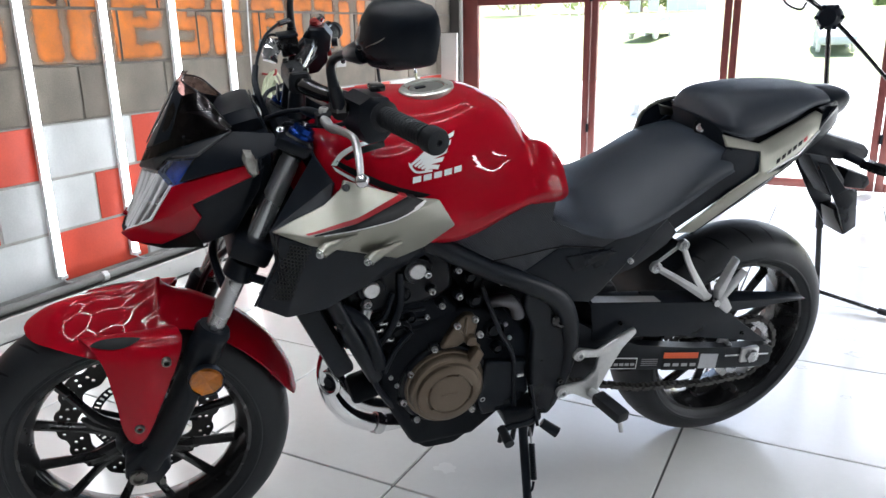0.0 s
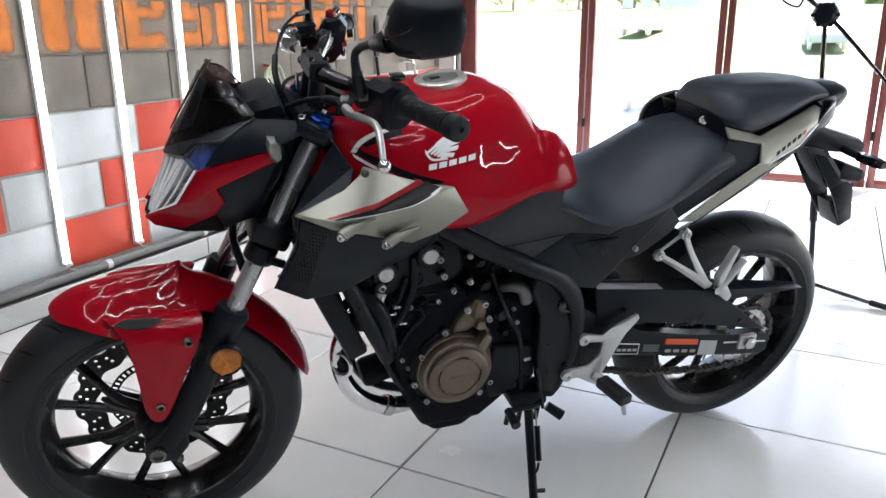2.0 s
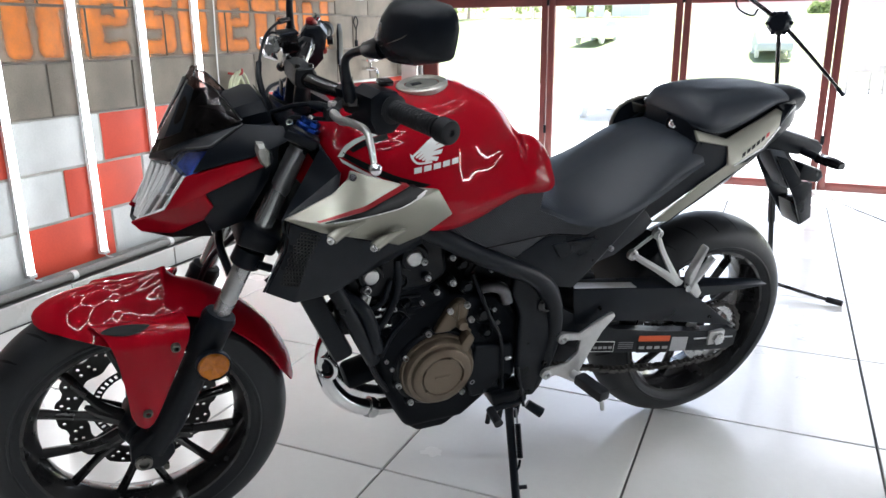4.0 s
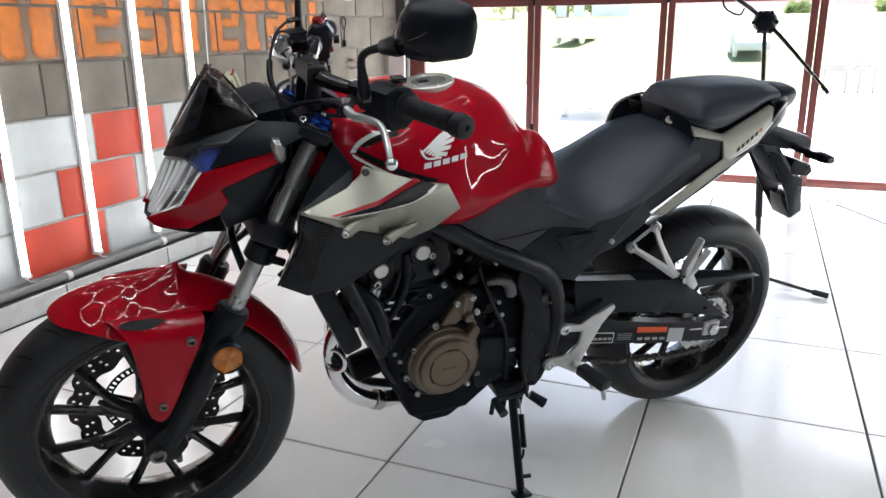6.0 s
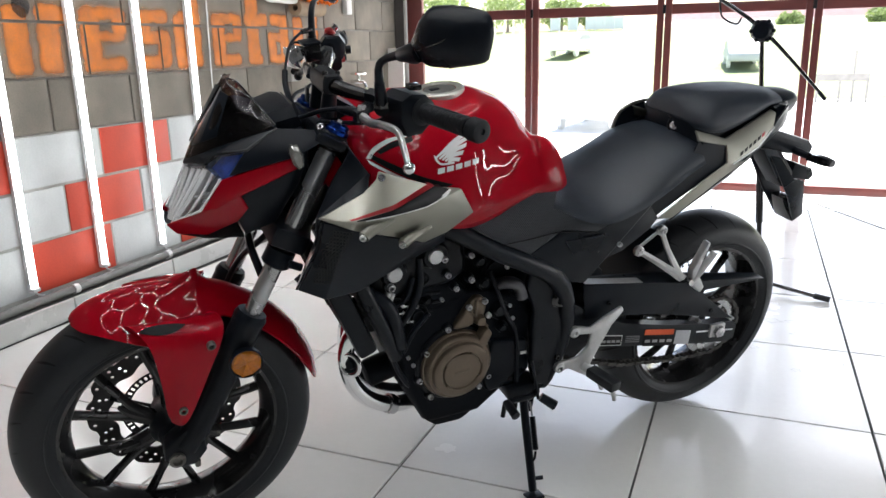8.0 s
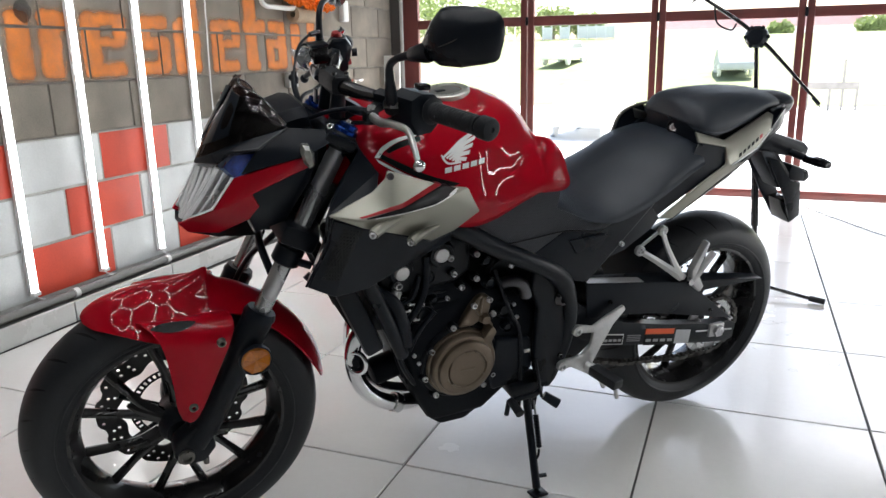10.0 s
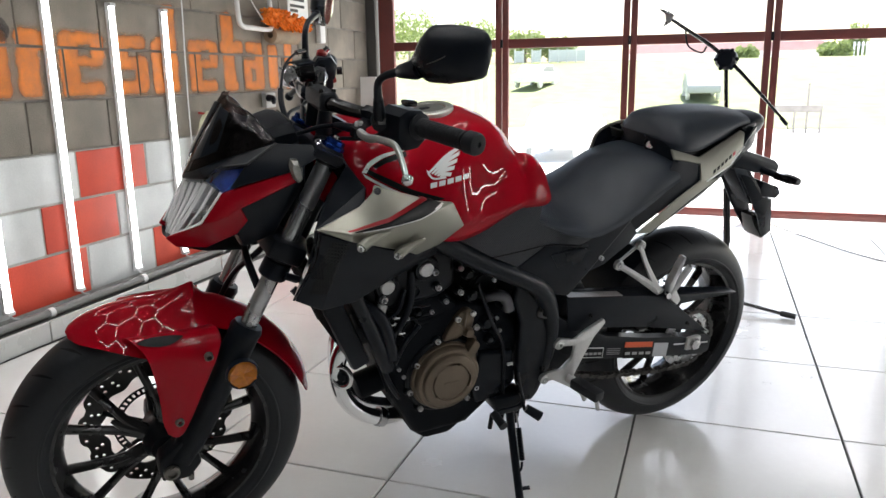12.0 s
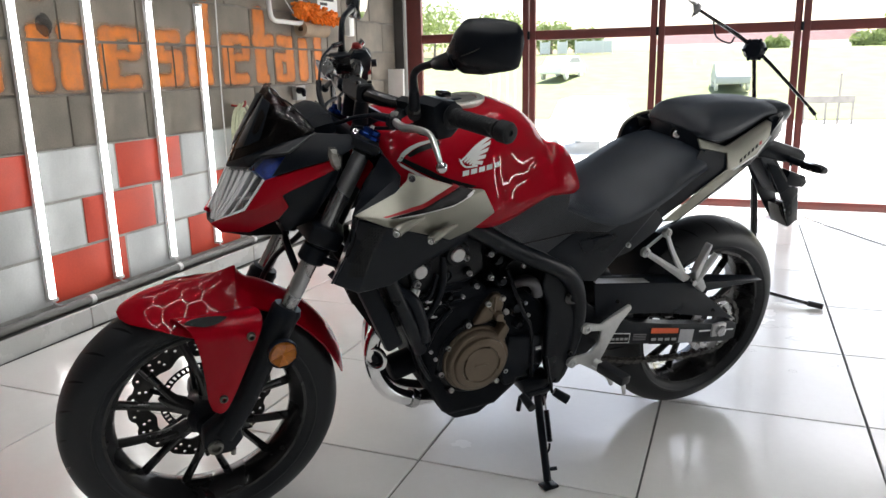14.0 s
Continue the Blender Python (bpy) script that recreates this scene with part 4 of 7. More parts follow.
for s in (1, -1):
    rows = []
    for k, (p, q) in enumerate((((1.478, 0.062, 0.575), (1.326, 0.062, 0.578)), ((1.468, 0.088, 0.586), (1.310, 0.092, 0.588)), ((1.450, 0.112, 0.573), (1.304, 0.118, 0.576)), ((1.435, 0.127, 0.542), (1.314, 0.132, 0.543)),
                                ((1.425, 0.136, 0.470), (1.347, 0.138, 0.470)), ((1.422, 0.139, 0.420), (1.369, 0.140, 0.420)), ((1.415, 0.140, 0.393), (1.384, 0.141, 0.392)))):
        rows.append([Vector(p).lerp(Vector(q), c / 6) + Vector((0, 0.007 * math.sin(math.pi * c / 6), -0.006 * math.sin(math.pi * c / 6) if k == 6 else 0)) for c in range(7)])
    lines = [spline([r_[c] for r_ in rows], 4) for c in range(7)]
    bm = sheet([[(ln[k].x, ln[k].y, ln[k].z) for ln in lines] for k in range(len(lines[0]))])
    bmesh.ops.recalc_face_normals(bm, faces=bm.faces)
    if sum(f.normal.y for f in bm.faces) < 0:
        bmesh.ops.reverse_faces(bm, faces=bm.faces[:])
    bmesh.ops.solidify(bm, geom=bm.faces[:], thickness=0.005)
    side = add("side_blade", bm if s > 0 else flipped(bm), RED, fender, angle=50)
    slot = []
    for k in range(11):
        f = k / 10
        c = 0.15 + 3.3 * f
        i = int(c)
        wide = 3.4 * math.sin(math.pi * min(1, f * 0.96 + 0.02)) ** 0.8
        row = []
        for e in (-0.5, -0.17, 0.17, 0.5):
            q = 6.6 - 1.0 * f + e * wide
            j = int(q)
            p0, p1 = lines[i][j].lerp(lines[i][j + 1], q - j), lines[i + 1][j].lerp(lines[i + 1][j + 1], q - j)
            p_ = p0.lerp(p1, c - i)
            row.append((p_.x, (p_.y + 0.0022) * s, p_.z + 0.0016))
        slot.append(row)
    add("vent", sheet(slot), BLACKMARK, fender, "black vent slot")
    for x, z in ((1.333, 0.553), (1.393, 0.420)):
        screw((x, 0.146 * s, z), 0.0085, (0, s, 0), fender, DARKSTEEL)
    base = add("reflector", lathe([(0, -0.006), (0.027, -0.006), (0.0295, 0.000), (0.0285, 0.003), (0.027, 0.0035), (0, 0.0035)], (1.271, 0.146 * s, 0.501), (0, s, 0), 32), AMBER, bike, "round amber side reflector with a cross of facets")
    for k in range(8):
        a0, a1 = radians(45 * k + 22), radians(45 * k + 67)
        o_ = Vector((1.271, 0.146 * s, 0.501))
        c0 = o_ + Vector((0, 0.0045 * s, 0))
        r0, r1 = [o_ + Vector((0.0268 * math.cos(a), (0.0045 if (k + e) % 2 else 0.0105) * s, 0.0268 * math.sin(a))) for e, a in ((0, a0), (1, a1))]
        add("reflector_facet", polys([tuple(c0), tuple(r0), tuple(r1)], [(0, 1, 2)], 0), AMBER, base)
    add("reflector_rim", lathe([(0.0285, -0.006), (0.032, -0.006), (0.032, 0.005), (0.0295, 0.0055)], (1.271, 0.146 * s, 0.501), (0, s, 0), 32, True), BLACK, base)
    add("reflector_stay", box(1.262, 1.289, min(0.1 * s, 0.136 * s), max(0.1 * s, 0.136 * s), 0.490, 0.506, 0.003), BLACK, base)

# --- headlight, its cowls and the screen
def both(name, verts, faces, thick, bevel, mat, label="", parent=None, segments=2, angle=38):
    obs = []
    for mirror in (False, True):
        obs.append(add(name, polys(verts, faces, thick, bevel, mirror, segments), mat, parent or bike, label, angle))
    return obs


lens_v = [(1.378, 0, 0.755), (1.371, 0.042, 0.765), (1.327, 0.106, 0.808), (1.291, 0.116, 0.867), (1.310, 0.070, 0.874), (1.337, 0, 0.858)]


def lamp_point(u, v, deep):
    """A point behind the lens: u across from the middle, v upward, deep behind the glass."""
    s, u = (1, u) if u >= 0 else (-1, -u)
    q = [Vector(c) for c in lens_v]
    if u < 1:
        p_ = q[0].lerp(q[1], u).lerp(q[5].lerp(q[4], u), v)
    else:
        p_ = q[1].lerp(q[2], u - 1).lerp(q[4].lerp(q[3], u - 1), v)
    return Vector((p_.x - deep, (p_.y - deep * 0.35 * min(u, 1)) * s, p_.z - deep * 0.35))


lamp = add("headlight", sheet([[lamp_point(u / 4, v / 6, 0.030 + 0.012 * math.sin(math.pi * v / 6)) for u in range(-8, 9)] for v in range(7)]), LAMPFACETS, bike, "clear faceted headlight with bright vertical blades")
for ob in both("lens", lens_v, [(0, 1, 4, 5), (1, 2, 3, 4)], 0.002, 0, LENS, "clear faceted lens", lamp):
    ob.visible_shadow = False
for s in (1, -1):
    for u in (0.06, 0.14, 0.36, 0.44, 0.66, 0.74, 0.96, 1.06, 1.42, 1.88):
        add("inner_blade", tube([lamp_point((u + 0.06 * math.sin(math.pi * v / 8)) * s, 0.02 + v * 0.12, 0.004) for v in range(9)], 0.0030, 8, 1), BLADE, lamp)
    for u in (0.25, 0.55, 0.85):
        add("inner_wall", sheet([[lamp_point(u * s, v / 8, d) for d in (0.007, 0.02, 0.034)] for v in range(9)]), REFLECTOR, lamp)
    add("lens_rim", tube([(x + 0.001, y * s * 1.01, z) for x, y, z in (lens_v[1], lens_v[2], lens_v[3])], 0.0024, 8, 1), BLADE, lamp)
    add("lens_rim", tube([(x + 0.001, y * s, z) for x, y, z in (lens_v[1], lens_v[4])], 0.0012, 8, 1), BLADE, lamp)
    add("bright_shelf", sheet([[lamp_point(u * s, v, d) for u in (0.75, 1.0, 1.3, 1.75)] for v, d in ((0.42, 0.016), (0.46, 0.009), (0.50, 0.012), (0.52, 0.024))]), BLADE, lamp)
    add("lower_bowl", sheet([[lamp_point(u * s, v, 0.024 - 0.01 * abs(v - 0.2)) for u in (1.05, 1.3, 1.55, 1.8)] for v in (0.05, 0.15, 0.25, 0.36)]), CHROME, lamp)
    add("upper_bowl", sheet([[lamp_point(u * s, v, 0.020 + 0.02 * (v - 0.6)) for u in (1.05, 1.3, 1.55, 1.85)] for v in (0.60, 0.7, 0.8, 0.92)]), DARKCHROME, lamp)
pos_v = [(1.310, 0.071, 0.876), (1.292, 0.117, 0.864), (1.262, 0.124, 0.900), (1.250, 0.121, 0.915), (1.294, 0.091, 0.903)]
for ob in both("position_lamp", pos_v, [(0, 1, 2, 3, 4)], 0.004, 0.001, BLUELENS, "blue-tinted position lamp", lamp):
    ob.visible_shadow = False
both("position_backing", [(x - 0.012, y - 0.006, z - 0.006) for x, y, z in pos_v], [(0, 1, 2, 3, 4)], 0.004, 0, material("blue_backing", (0.05, 0.12, 0.40), 0.16, 0.3, vary=0.7, scale=38), "", lamp)

red_v = [(1.292, 0.117, 0.865), (1.280, 0.123, 0.871), (1.225, 0.135, 0.889), (1.165, 0.147, 0.906), (1.152, 0.147, 0.889), (1.262, 0.137, 0.839), (1.249, 0.133, 0.813),
         (1.265, 0.116, 0.783), (1.316, 0.086, 0.750), (1.366, 0.050, 0.743), (1.383, 0.042, 0.760), (1.327, 0.108, 0.806), (1.300, 0.121, 0.814)]
both("red_cowl", red_v, [(0, 1, 5, 12, 11), (1, 2, 3, 4, 5), (12, 5, 6), (11, 12, 6, 7, 8), (11, 8, 9, 10)], 0.006, 0.003, RED, "glossy red headlight side cowl", None, 3)
both("cowl_side", [(1.262, 0.132, 0.839), (1.160, 0.142, 0.888), (1.142, 0.134, 0.896), (1.152, 0.122, 0.850), (1.196, 0.112, 0.772), (1.250, 0.098, 0.748), (1.265, 0.111, 0.783), (1.249, 0.128, 0.813)],
     [(0, 1, 4, 7), (1, 2, 3, 4), (7, 4, 5, 6)], 0.006, 0.003, BLACK, "black plastic cowl side")
add("chin", polys([(1.362, 0.046, 0.742), (1.372, 0, 0.744), (1.362, -0.046, 0.742), (1.316, -0.086, 0.744), (1.250, -0.095, 0.742), (1.250, 0.095, 0.742), (1.316, 0.086, 0.744)], [(0, 1, 2, 3, 4, 5, 6)]), BLACK)
add("chin_lip", polys([(1.376, 0.043, 0.757), (1.382, 0, 0.754), (1.376, -0.043, 0.757), (1.362, -0.048, 0.741), (1.371, 0, 0.742), (1.362, 0.048, 0.741)], [(0, 1, 4, 5), (1, 2, 3, 4)]), BLACK)
both("upper_cowl", [(1.341, 0, 0.862), (1.312, 0.072, 0.880), (1.293, 0.094, 0.906), (1.249, 0.124, 0.918), (1.262, 0.128, 0.900), (1.279, 0.127, 0.875), (1.225, 0.138, 0.892), (1.162, 0.150, 0.909), (1.118, 0.136, 0.926),
                    (1.123, 0.120, 0.947), (1.190, 0.113, 0.952), (1.245, 0.092, 0.931), (1.316, 0.046, 0.893), (1.334, 0, 0.874)],
     [(0, 1, 12, 13), (1, 2, 11, 12), (2, 3, 10, 11), (3, 4, 5, 6, 10), (6, 7, 9, 10), (7, 8, 9)], 0.006, 0.003, BLACK, "matt black faceted upper cowl", None, 3)
for s in (1, -1):
    # highlight of the cowl crease, painted as a thin paler tube
    add("cowl_ridge_highlight", tube([(1.283, 0.0985 * s, 0.910), (1.249, 0.125 * s, 0.919), (1.239, 0.1245 * s, 0.924), (1.190, 0.1145 * s, 0.952)], [0.0012, 0.0026, 0.0026, 0.0016], 8, 2), RIDGELIGHT)
low_line = spline([(1.336, 0, 0.871), (1.316, 0.044, 0.891), (1.285, 0.068, 0.912), (1.240, 0.092, 0.932), (1.192, 0.106, 0.951)], 4)
high_line = spline([(1.243, 0, 1.024), (1.252, 0.014, 1.019), (1.254, 0.029, 1.010), (1.224, 0.062, 0.994), (1.190, 0.100, 0.953)], 4)
screen_rows = []
for f in (0.0, 0.15, 0.35, 0.6, 0.85, 1.0):
    row = [a.lerp(b, f) + Vector((0.006, 0.003, 0)) * math.sin(math.pi * f) for a, b in zip(low_line, high_line)]
    screen_rows.append([(p_.x, -p_.y, p_.z) for p_ in reversed(row[1:])] + [tuple(p_) for p_ in row])
bm = sheet(screen_rows)
bmesh.ops.solidify(bm, geom=bm.faces[:], thickness=0.003)
screen = add("windscreen", bm, SMOKE, bike, "dark smoked fly screen", 30)
inner = [[(x - 0.009, y * 0.97, z - 0.003) for x, y, z in row] for row in screen_rows[:4]]
bm = sheet(inner)
bmesh.ops.solidify(bm, geom=bm.faces[:], thickness=0.004)
add("screen_backing", bm, SEATV, screen)
for s in (1, -1):
    a_, b_ = [[Vector((p_[0] + 0.003, p_[1] + 0.001, p_[2] + 0.002)) for p_ in row[len(row) // 2:]] for row in (screen_rows[1], screen_rows[4])]
    facet = [a_[1], a_[4], a_[8], b_[9], b_[5], b_[1]]
    add("screen_facet", polys([tuple(p_) for p_ in facet], [(0, 1, 4, 5), (1, 2, 3, 4)], 0.002, 0.0006, s < 0), BLACK, screen)
for s in (1, -1):
    add("screen_edge", tube([(p_.x - 0.001, (p_.y + 0.001) * s, p_.z + 0.001) for p_ in high_line[4:]], 0.0016, 8, 1), GLOSS, screen)
for x, y, z in ((1.236, 0.086, 0.944), (1.262, 0.078, 0.934)):
    screw((x, y, z), 0.003, (0.3, 0.8, 0.5), screen, GLOSS)
gauge = add("instrument_panel", loft([[Vector((x + dz * 0.35, y * w, z + dz * w)) for y, dz in ((-0.075, -0.024), (-0.082, 0.0), (-0.070, 0.020), (0.0, 0.026), (0.070, 0.020), (0.082, 0.0), (0.075, -0.024), (0, -0.03))]
                                        for x, z, w in ((1.200, 0.940, 0.6), (1.190, 0.946, 0.82), (1.155, 0.956, 0.88), (1.140, 0.957, 0.82))]), BLACK, bike, "black instrument panel behind the screen")
add("display", polys([(1.128, -0.05, 0.938), (1.128, 0.05, 0.938), (1.142, 0.045, 0.976), (1.142, -0.045, 0.976)], [(0, 1, 2, 3)], 0.003), DARKGLASS, gauge)
add("cowl_inner", box(1.12, 1.27, -0.085, 0.085, 0.80, 0.935, 0.02), BLACK)
add("ignition_lock", lathe([(0.024, 0), (0.024, 0.03), (0.018, 0.036), (0, 0.036)], on_fork(0.06, 0.0, -0.05), TOPF - BOT, 20), BLACK)
for s in (1, -1):
    sig = add("front_indicator", tube([(1.158, 0.13 * s, 0.905), (1.162, 0.150 * s, 0.905)], 0.012, 10, 1), BLACK, bike, "small clear-lensed front indicator on a black stalk")
    bm = loft([[Vector((1.168 + dx * w, (0.150 + dy) * s, 0.912 + dz * w)) for dx, dz in ((0.010, 0.022), (0.013, 0.010), (0.006, -0.014), (-0.004, -0.025), (-0.013, -0.018), (-0.012, 0.004), (-0.003, 0.020))] for dy, w in ((-0.004, 0.7), (0.004, 1.0), (0.014, 0.95), (0.020, 0.6))])
    add("indicator_lens", bm, material("indicator_lens", (0.24, 0.24, 0.22), 0.18, 0.4, coat=0.8, vary=0.3, scale=70), sig, "clear ribbed lens")

# --- handlebar and controls
bar = add("handlebar", tube([(0.948, 0.386, 1.012), (0.978, 0.272, 1.010), (1.000, 0.19, 1.007), (1.026, 0.12, 1.002), (1.056, 0.06, 1.004), (1.066, 0, 1.004), (1.058, -0.05, 1.004), (1.030, -0.11, 1.020), (1.000, -0.19, 1.026), (0.975, -0.265, 1.026), (0.935, -0.355, 1.026)], [0.0115, 0.0115, 0.0115, 0.0125, 0.0145, 0.0145, 0.0145, 0.0125, 0.0115, 0.0115, 0.0115], 14, 5), GLOSS, bike, "black tapered steel handlebar")
add("bar_clamp", loft([[Vector((1.066 + dx * w, y, 1.006 + dz * w)) for dx, dz in ((0.022, 0.010), (0.018, 0.022), (-0.016, 0.024), (-0.024, 0.012), (-0.024, -0.014), (-0.012, -0.024), (0.014, -0.024), (0.022, -0.012))] for y, w in ((-0.046, 0.70), (-0.043, 0.84), (0.043, 0.84), (0.046, 0.70))]), GRIP, bar, angle=25)
for y in (-0.034, 0.034):
    for dx in (0.014, -0.015):
        screw((1.066 + dx * 0.84, y, 1.0268), 0.0048, (-0.05, 0, 1), bar, GLOSS)
    add("bar_riser", tube([(1.072, y, 0.945), (1.069, y, 0.990)], [0.017, 0.014], 14, 1), METALBLACK, bar)
for s in (1, -1):
    up = 0.0 if s > 0 else 0.016
    a, b = (Vector((0.980, 0.266, 1.010)), Vector((0.948, 0.385, 1.0125))) if s > 0 else (Vector((0.984, -0.243, 1.010)), Vector((0.927, -0.352, 1.013)))
    ext = 0.022 if s > 0 else 0.0
    d = (b - a)
    L = d.length
    prof = [(0.0, 0.0), (0.022, 0.0), (0.024, 0.004), (0.0165, 0.008)]
    for k in range(13):
        h = 0.012 + k * 0.0078
        prof += [(0.0166, h), (0.0166, h + 0.0056), (0.0160, h + 0.0060), (0.0160, h + 0.0074)]
    prof += [(0.0175, L - 0.004), (0.0, L - 0.004)]
    add("grip", lathe(prof, a, d, 20), GRIP, bar, "black ribbed rubber grip")
    add("bar_end", lathe([(0.0, 0), (0.0175, 0), (0.0192, 0.002), (0.0192, 0.020), (0.0175, 0.024), (0.012, 0.0255), (0.005, 0.0255), (0.004, 0.022), (0, 0.022)], b, d, 28), GRIP, bar)
    h = add("switch_housing", loft([[Vector((x + dx * w, y * s, z + dz * w)) for dx, dz in ((0.030, 0.018), (0.012, 0.030), (-0.014, 0.028), (-0.028, 0.010), (-0.030, -0.020), (-0.010, -0.042), (0.016, -0.046), (0.030, -0.020))]
                                    for x, y, z, w in ((1.000, 0.196, 1.006, 0.7), (0.998, 0.200, 1.006, 1.0), (0.985, 0.236 + ext, 1.009, 0.95), (0.983, 0.241 + ext, 1.009, 0.75))]), BLACK, bar, "black handlebar switch housing")
    add("rocker", box(-0.012, 0.012, -0.012, 0.012, 0.0, 0.010, 0.003, m=Matrix.Translation((0.978, 0.218 * s, 1.036))), GLOSS, h)
    add("button", lathe([(0, 0), (0.009, 0), (0.009, 0.008), (0, 0.010)], (0.968, 0.215 * s, 1.000), (-1, 0.2 * s, 0.2), 14), GLOSS if s > 0 else REDKNOB, h)
    add("lever_perch", loft([[Vector((x + dx * w, y * s, z + up + dz * w)) for dx, dz in ((0.016, 0.010), (0.004, 0.018), (-0.012, 0.014), (-0.018, 0.0), (-0.010, -0.014), (0.010, -0.014))] for x, y, z, w in ((1.022, 0.132, 1.003, 0.8), (1.022, 0.138, 1.003, 1.05), (1.014, 0.166, 1.005, 1.05), (1.014, 0.172, 1.005, 0.8))]), METALBLACK, bar)
    add("perch_arm", loft([[Vector((x + dx * w, (y + dy * w) * s, z + up)) for dx, dy in ((0.012, 0.012), (-0.012, 0.014), (-0.014, -0.012), (0.012, -0.014))] for x, y, z, w in ((1.022, 0.152, 1.000, 0.9), (1.038, 0.154, 0.990, 0.95), (1.050, 0.158, 0.985, 0.9), (1.050, 0.158, 0.968, 0.9))]), METALBLACK, bar)
    add("cable_adjuster", tube([(1.052, 0.146 * s, 0.980 + up), (1.064, 0.118 * s, 0.978 + up), (1.072, 0.098 * s, 0.976 + up)], [0.0085, 0.0085, 0.0055], 10, 2), BLACK, bar)
    lev = add("clutch_lever" if s > 0 else "brake_lever", tube([(1.048, 0.150 * s, 0.978), (1.046, 0.195 * s, 0.975), (1.040, 0.235 * s, 0.982), (1.026, 0.270 * s, 0.980), (1.026, 0.300 * s, 0.962), (1.030, 0.330 * s, 0.943)], [0.012, 0.010, 0.008, 0.0078, 0.0072, 0.006], 12, 6, 0.75), ALLOY if s > 0 else BLACK, bar, "bright cast alloy hand lever" if s > 0 else "black hand lever")
    ball = lathe([(0.0105 * math.sin(math.pi * k / 10), -0.0105 * math.cos(math.pi * k / 10)) for k in range(11)], (1.030, 0.336 * s, 0.938), (0, 0, 1), 18)
    add("lever_ball", ball, CHROME if s > 0 else BLACK, lev)
    screw((1.048, 0.158 * s, 0.990 + up), 0.008, (0, 0, 1), bar)
    # mirror
    if s > 0:
        base = [(1.036, 0.222, 1.012), (1.050, 0.246, 1.056), (1.055, 0.254, 1.084), (1.051, 0.268, 1.098), (1.046, 0.290, 1.107), (1.042, 0.308, 1.113)]
        o = Vector((1.003, 0.403, 1.155))
    else:
        base = [(1.041, -0.172, 1.012), (1.043, -0.172, 1.060), (1.043, -0.175, 1.104), (1.031, -0.198, 1.124), (1.010, -0.230, 1.132), (0.992, -0.258, 1.136)]
        o = Vector((0.942, -0.340, 1.153))
    base = [Vector(p) for p in base]
    mir = add("mirror", tube([tuple(p) for p in base], [0.0090, 0.0080, 0.0066, 0.0062, 0.0066, 0.0075], 12, 6), BLACK, bike, "black mirror on a bent stalk")
    add("stalk_boot", tube([tuple(base[0]), tuple(base[0].lerp(base[1], 0.6)), tuple(base[1])], [0.0105, 0.0105, 0.0088], 14, 1), BLACK, mir)
    add("stalk_nut", lathe([(0, 0), (0.014, 0), (0.014, 0.012), (0, 0.012)], base[0] - Vector((0, 0, 0.004)), (0, 0, 1), 6), GLOSS, mir)
    add("mirror_boss", tube([(1.016, 0.165 * s, 1.000), (base[0].x, base[0].y, 1.006)], 0.013, 12, 1), METALBLACK, mir)
    u = Vector((-0.465, 0.854 * s, 0.20)).normalized()
    n_ = Vector((-0.878, -0.478 * s, 0.0)).normalized()
    w_ = Vector((0.10, -0.19 * s, 0.97)).normalized()
    shape = [(-0.073, -0.003), (-0.070, -0.012), (-0.060, -0.026), (-0.050, -0.036), (-0.043, -0.0395), (-0.006, -0.0435), (0.036, -0.0405), (0.050, -0.0385), (0.057, -0.034), (0.065, -0.015), (0.070, 0.001), (0.0695, 0.016), (0.066, 0.024), (0.060, 0.031), (0.036, 0.0385), (0.004, 0.044), (-0.023, 0.0455), (-0.033, 0.0425), (-0.051, 0.028)]
    rings = [[o + u * (a * k) + w_ * (b * k) + n_ * dn for a, b in shape] for k, dn in ((0.25, -0.0305), (0.5, -0.0285), (0.75, -0.0215), (0.93, -0.010), (1.0, -0.001), (1.0, 0.007), (0.96, 0.009))]
    add("housing", loft(rings), BLACK, mir)
    crease = [o + u * a + w_ * b - n_ * c for a, b, c in ((-0.071, -0.003, 0.001), (-0.0585, -0.010, 0.0122), (-0.045, -0.014, 0.0228), (-0.022, -0.0095, 0.0288), (0.002, -0.004, 0.0304), (0.022, 0.004, 0.0290))]
    add("crease", tube([tuple(p) for p in crease], [0.0006, 0.0011, 0.0013, 0.0012, 0.0011, 0.0004], 6, 2), GLOSS, mir)
    end = o + u * -0.054 + w_ * -0.017 - n_ * 0.008
    ax = (end - base[-1]).normalized()
    side = ax.cross(Vector((0, 0, 1))).normalized()
    up_ = side.cross(ax)
    add("neck", loft([[base[-1].lerp(end, f) + (side * math.cos(q * math.pi / 7) * 0.8 + up_ * math.sin(q * math.pi / 7)) * r for q in range(14)] for f, r in ((-0.06, 0.0068), (-0.02, 0.0088), (0.02, 0.0108), (0.4, 0.0135), (0.8, 0.0165), (1.0, 0.0150))]), BLACK, mir)
    add("mirror_glass", polys([tuple(o + u * (a * 0.93) + w_ * (b * 0.93) + n_ * 0.0102) for a, b in shape], [tuple(range(19))]), MIRROR, mir, "silvered mirror glass")
res = add("brake_reservoir", box(-0.017, 0.017, -0.021, 0.021, -0.020, 0.014, 0.003, m=Matrix.Translation((1.054, -0.146, 1.034)) @ Matrix.Rotation(radians(8), 4, "Y")), GLOSS, bar, "square black brake fluid reservoir")
add("reservoir_lid", box(-0.019, 0.019, -0.023, 0.023, 0.014, 0.020, 0.002, m=Matrix.Translation((1.054, -0.146, 1.034)) @ Matrix.Rotation(radians(8), 4, "Y")), BLACK, res)
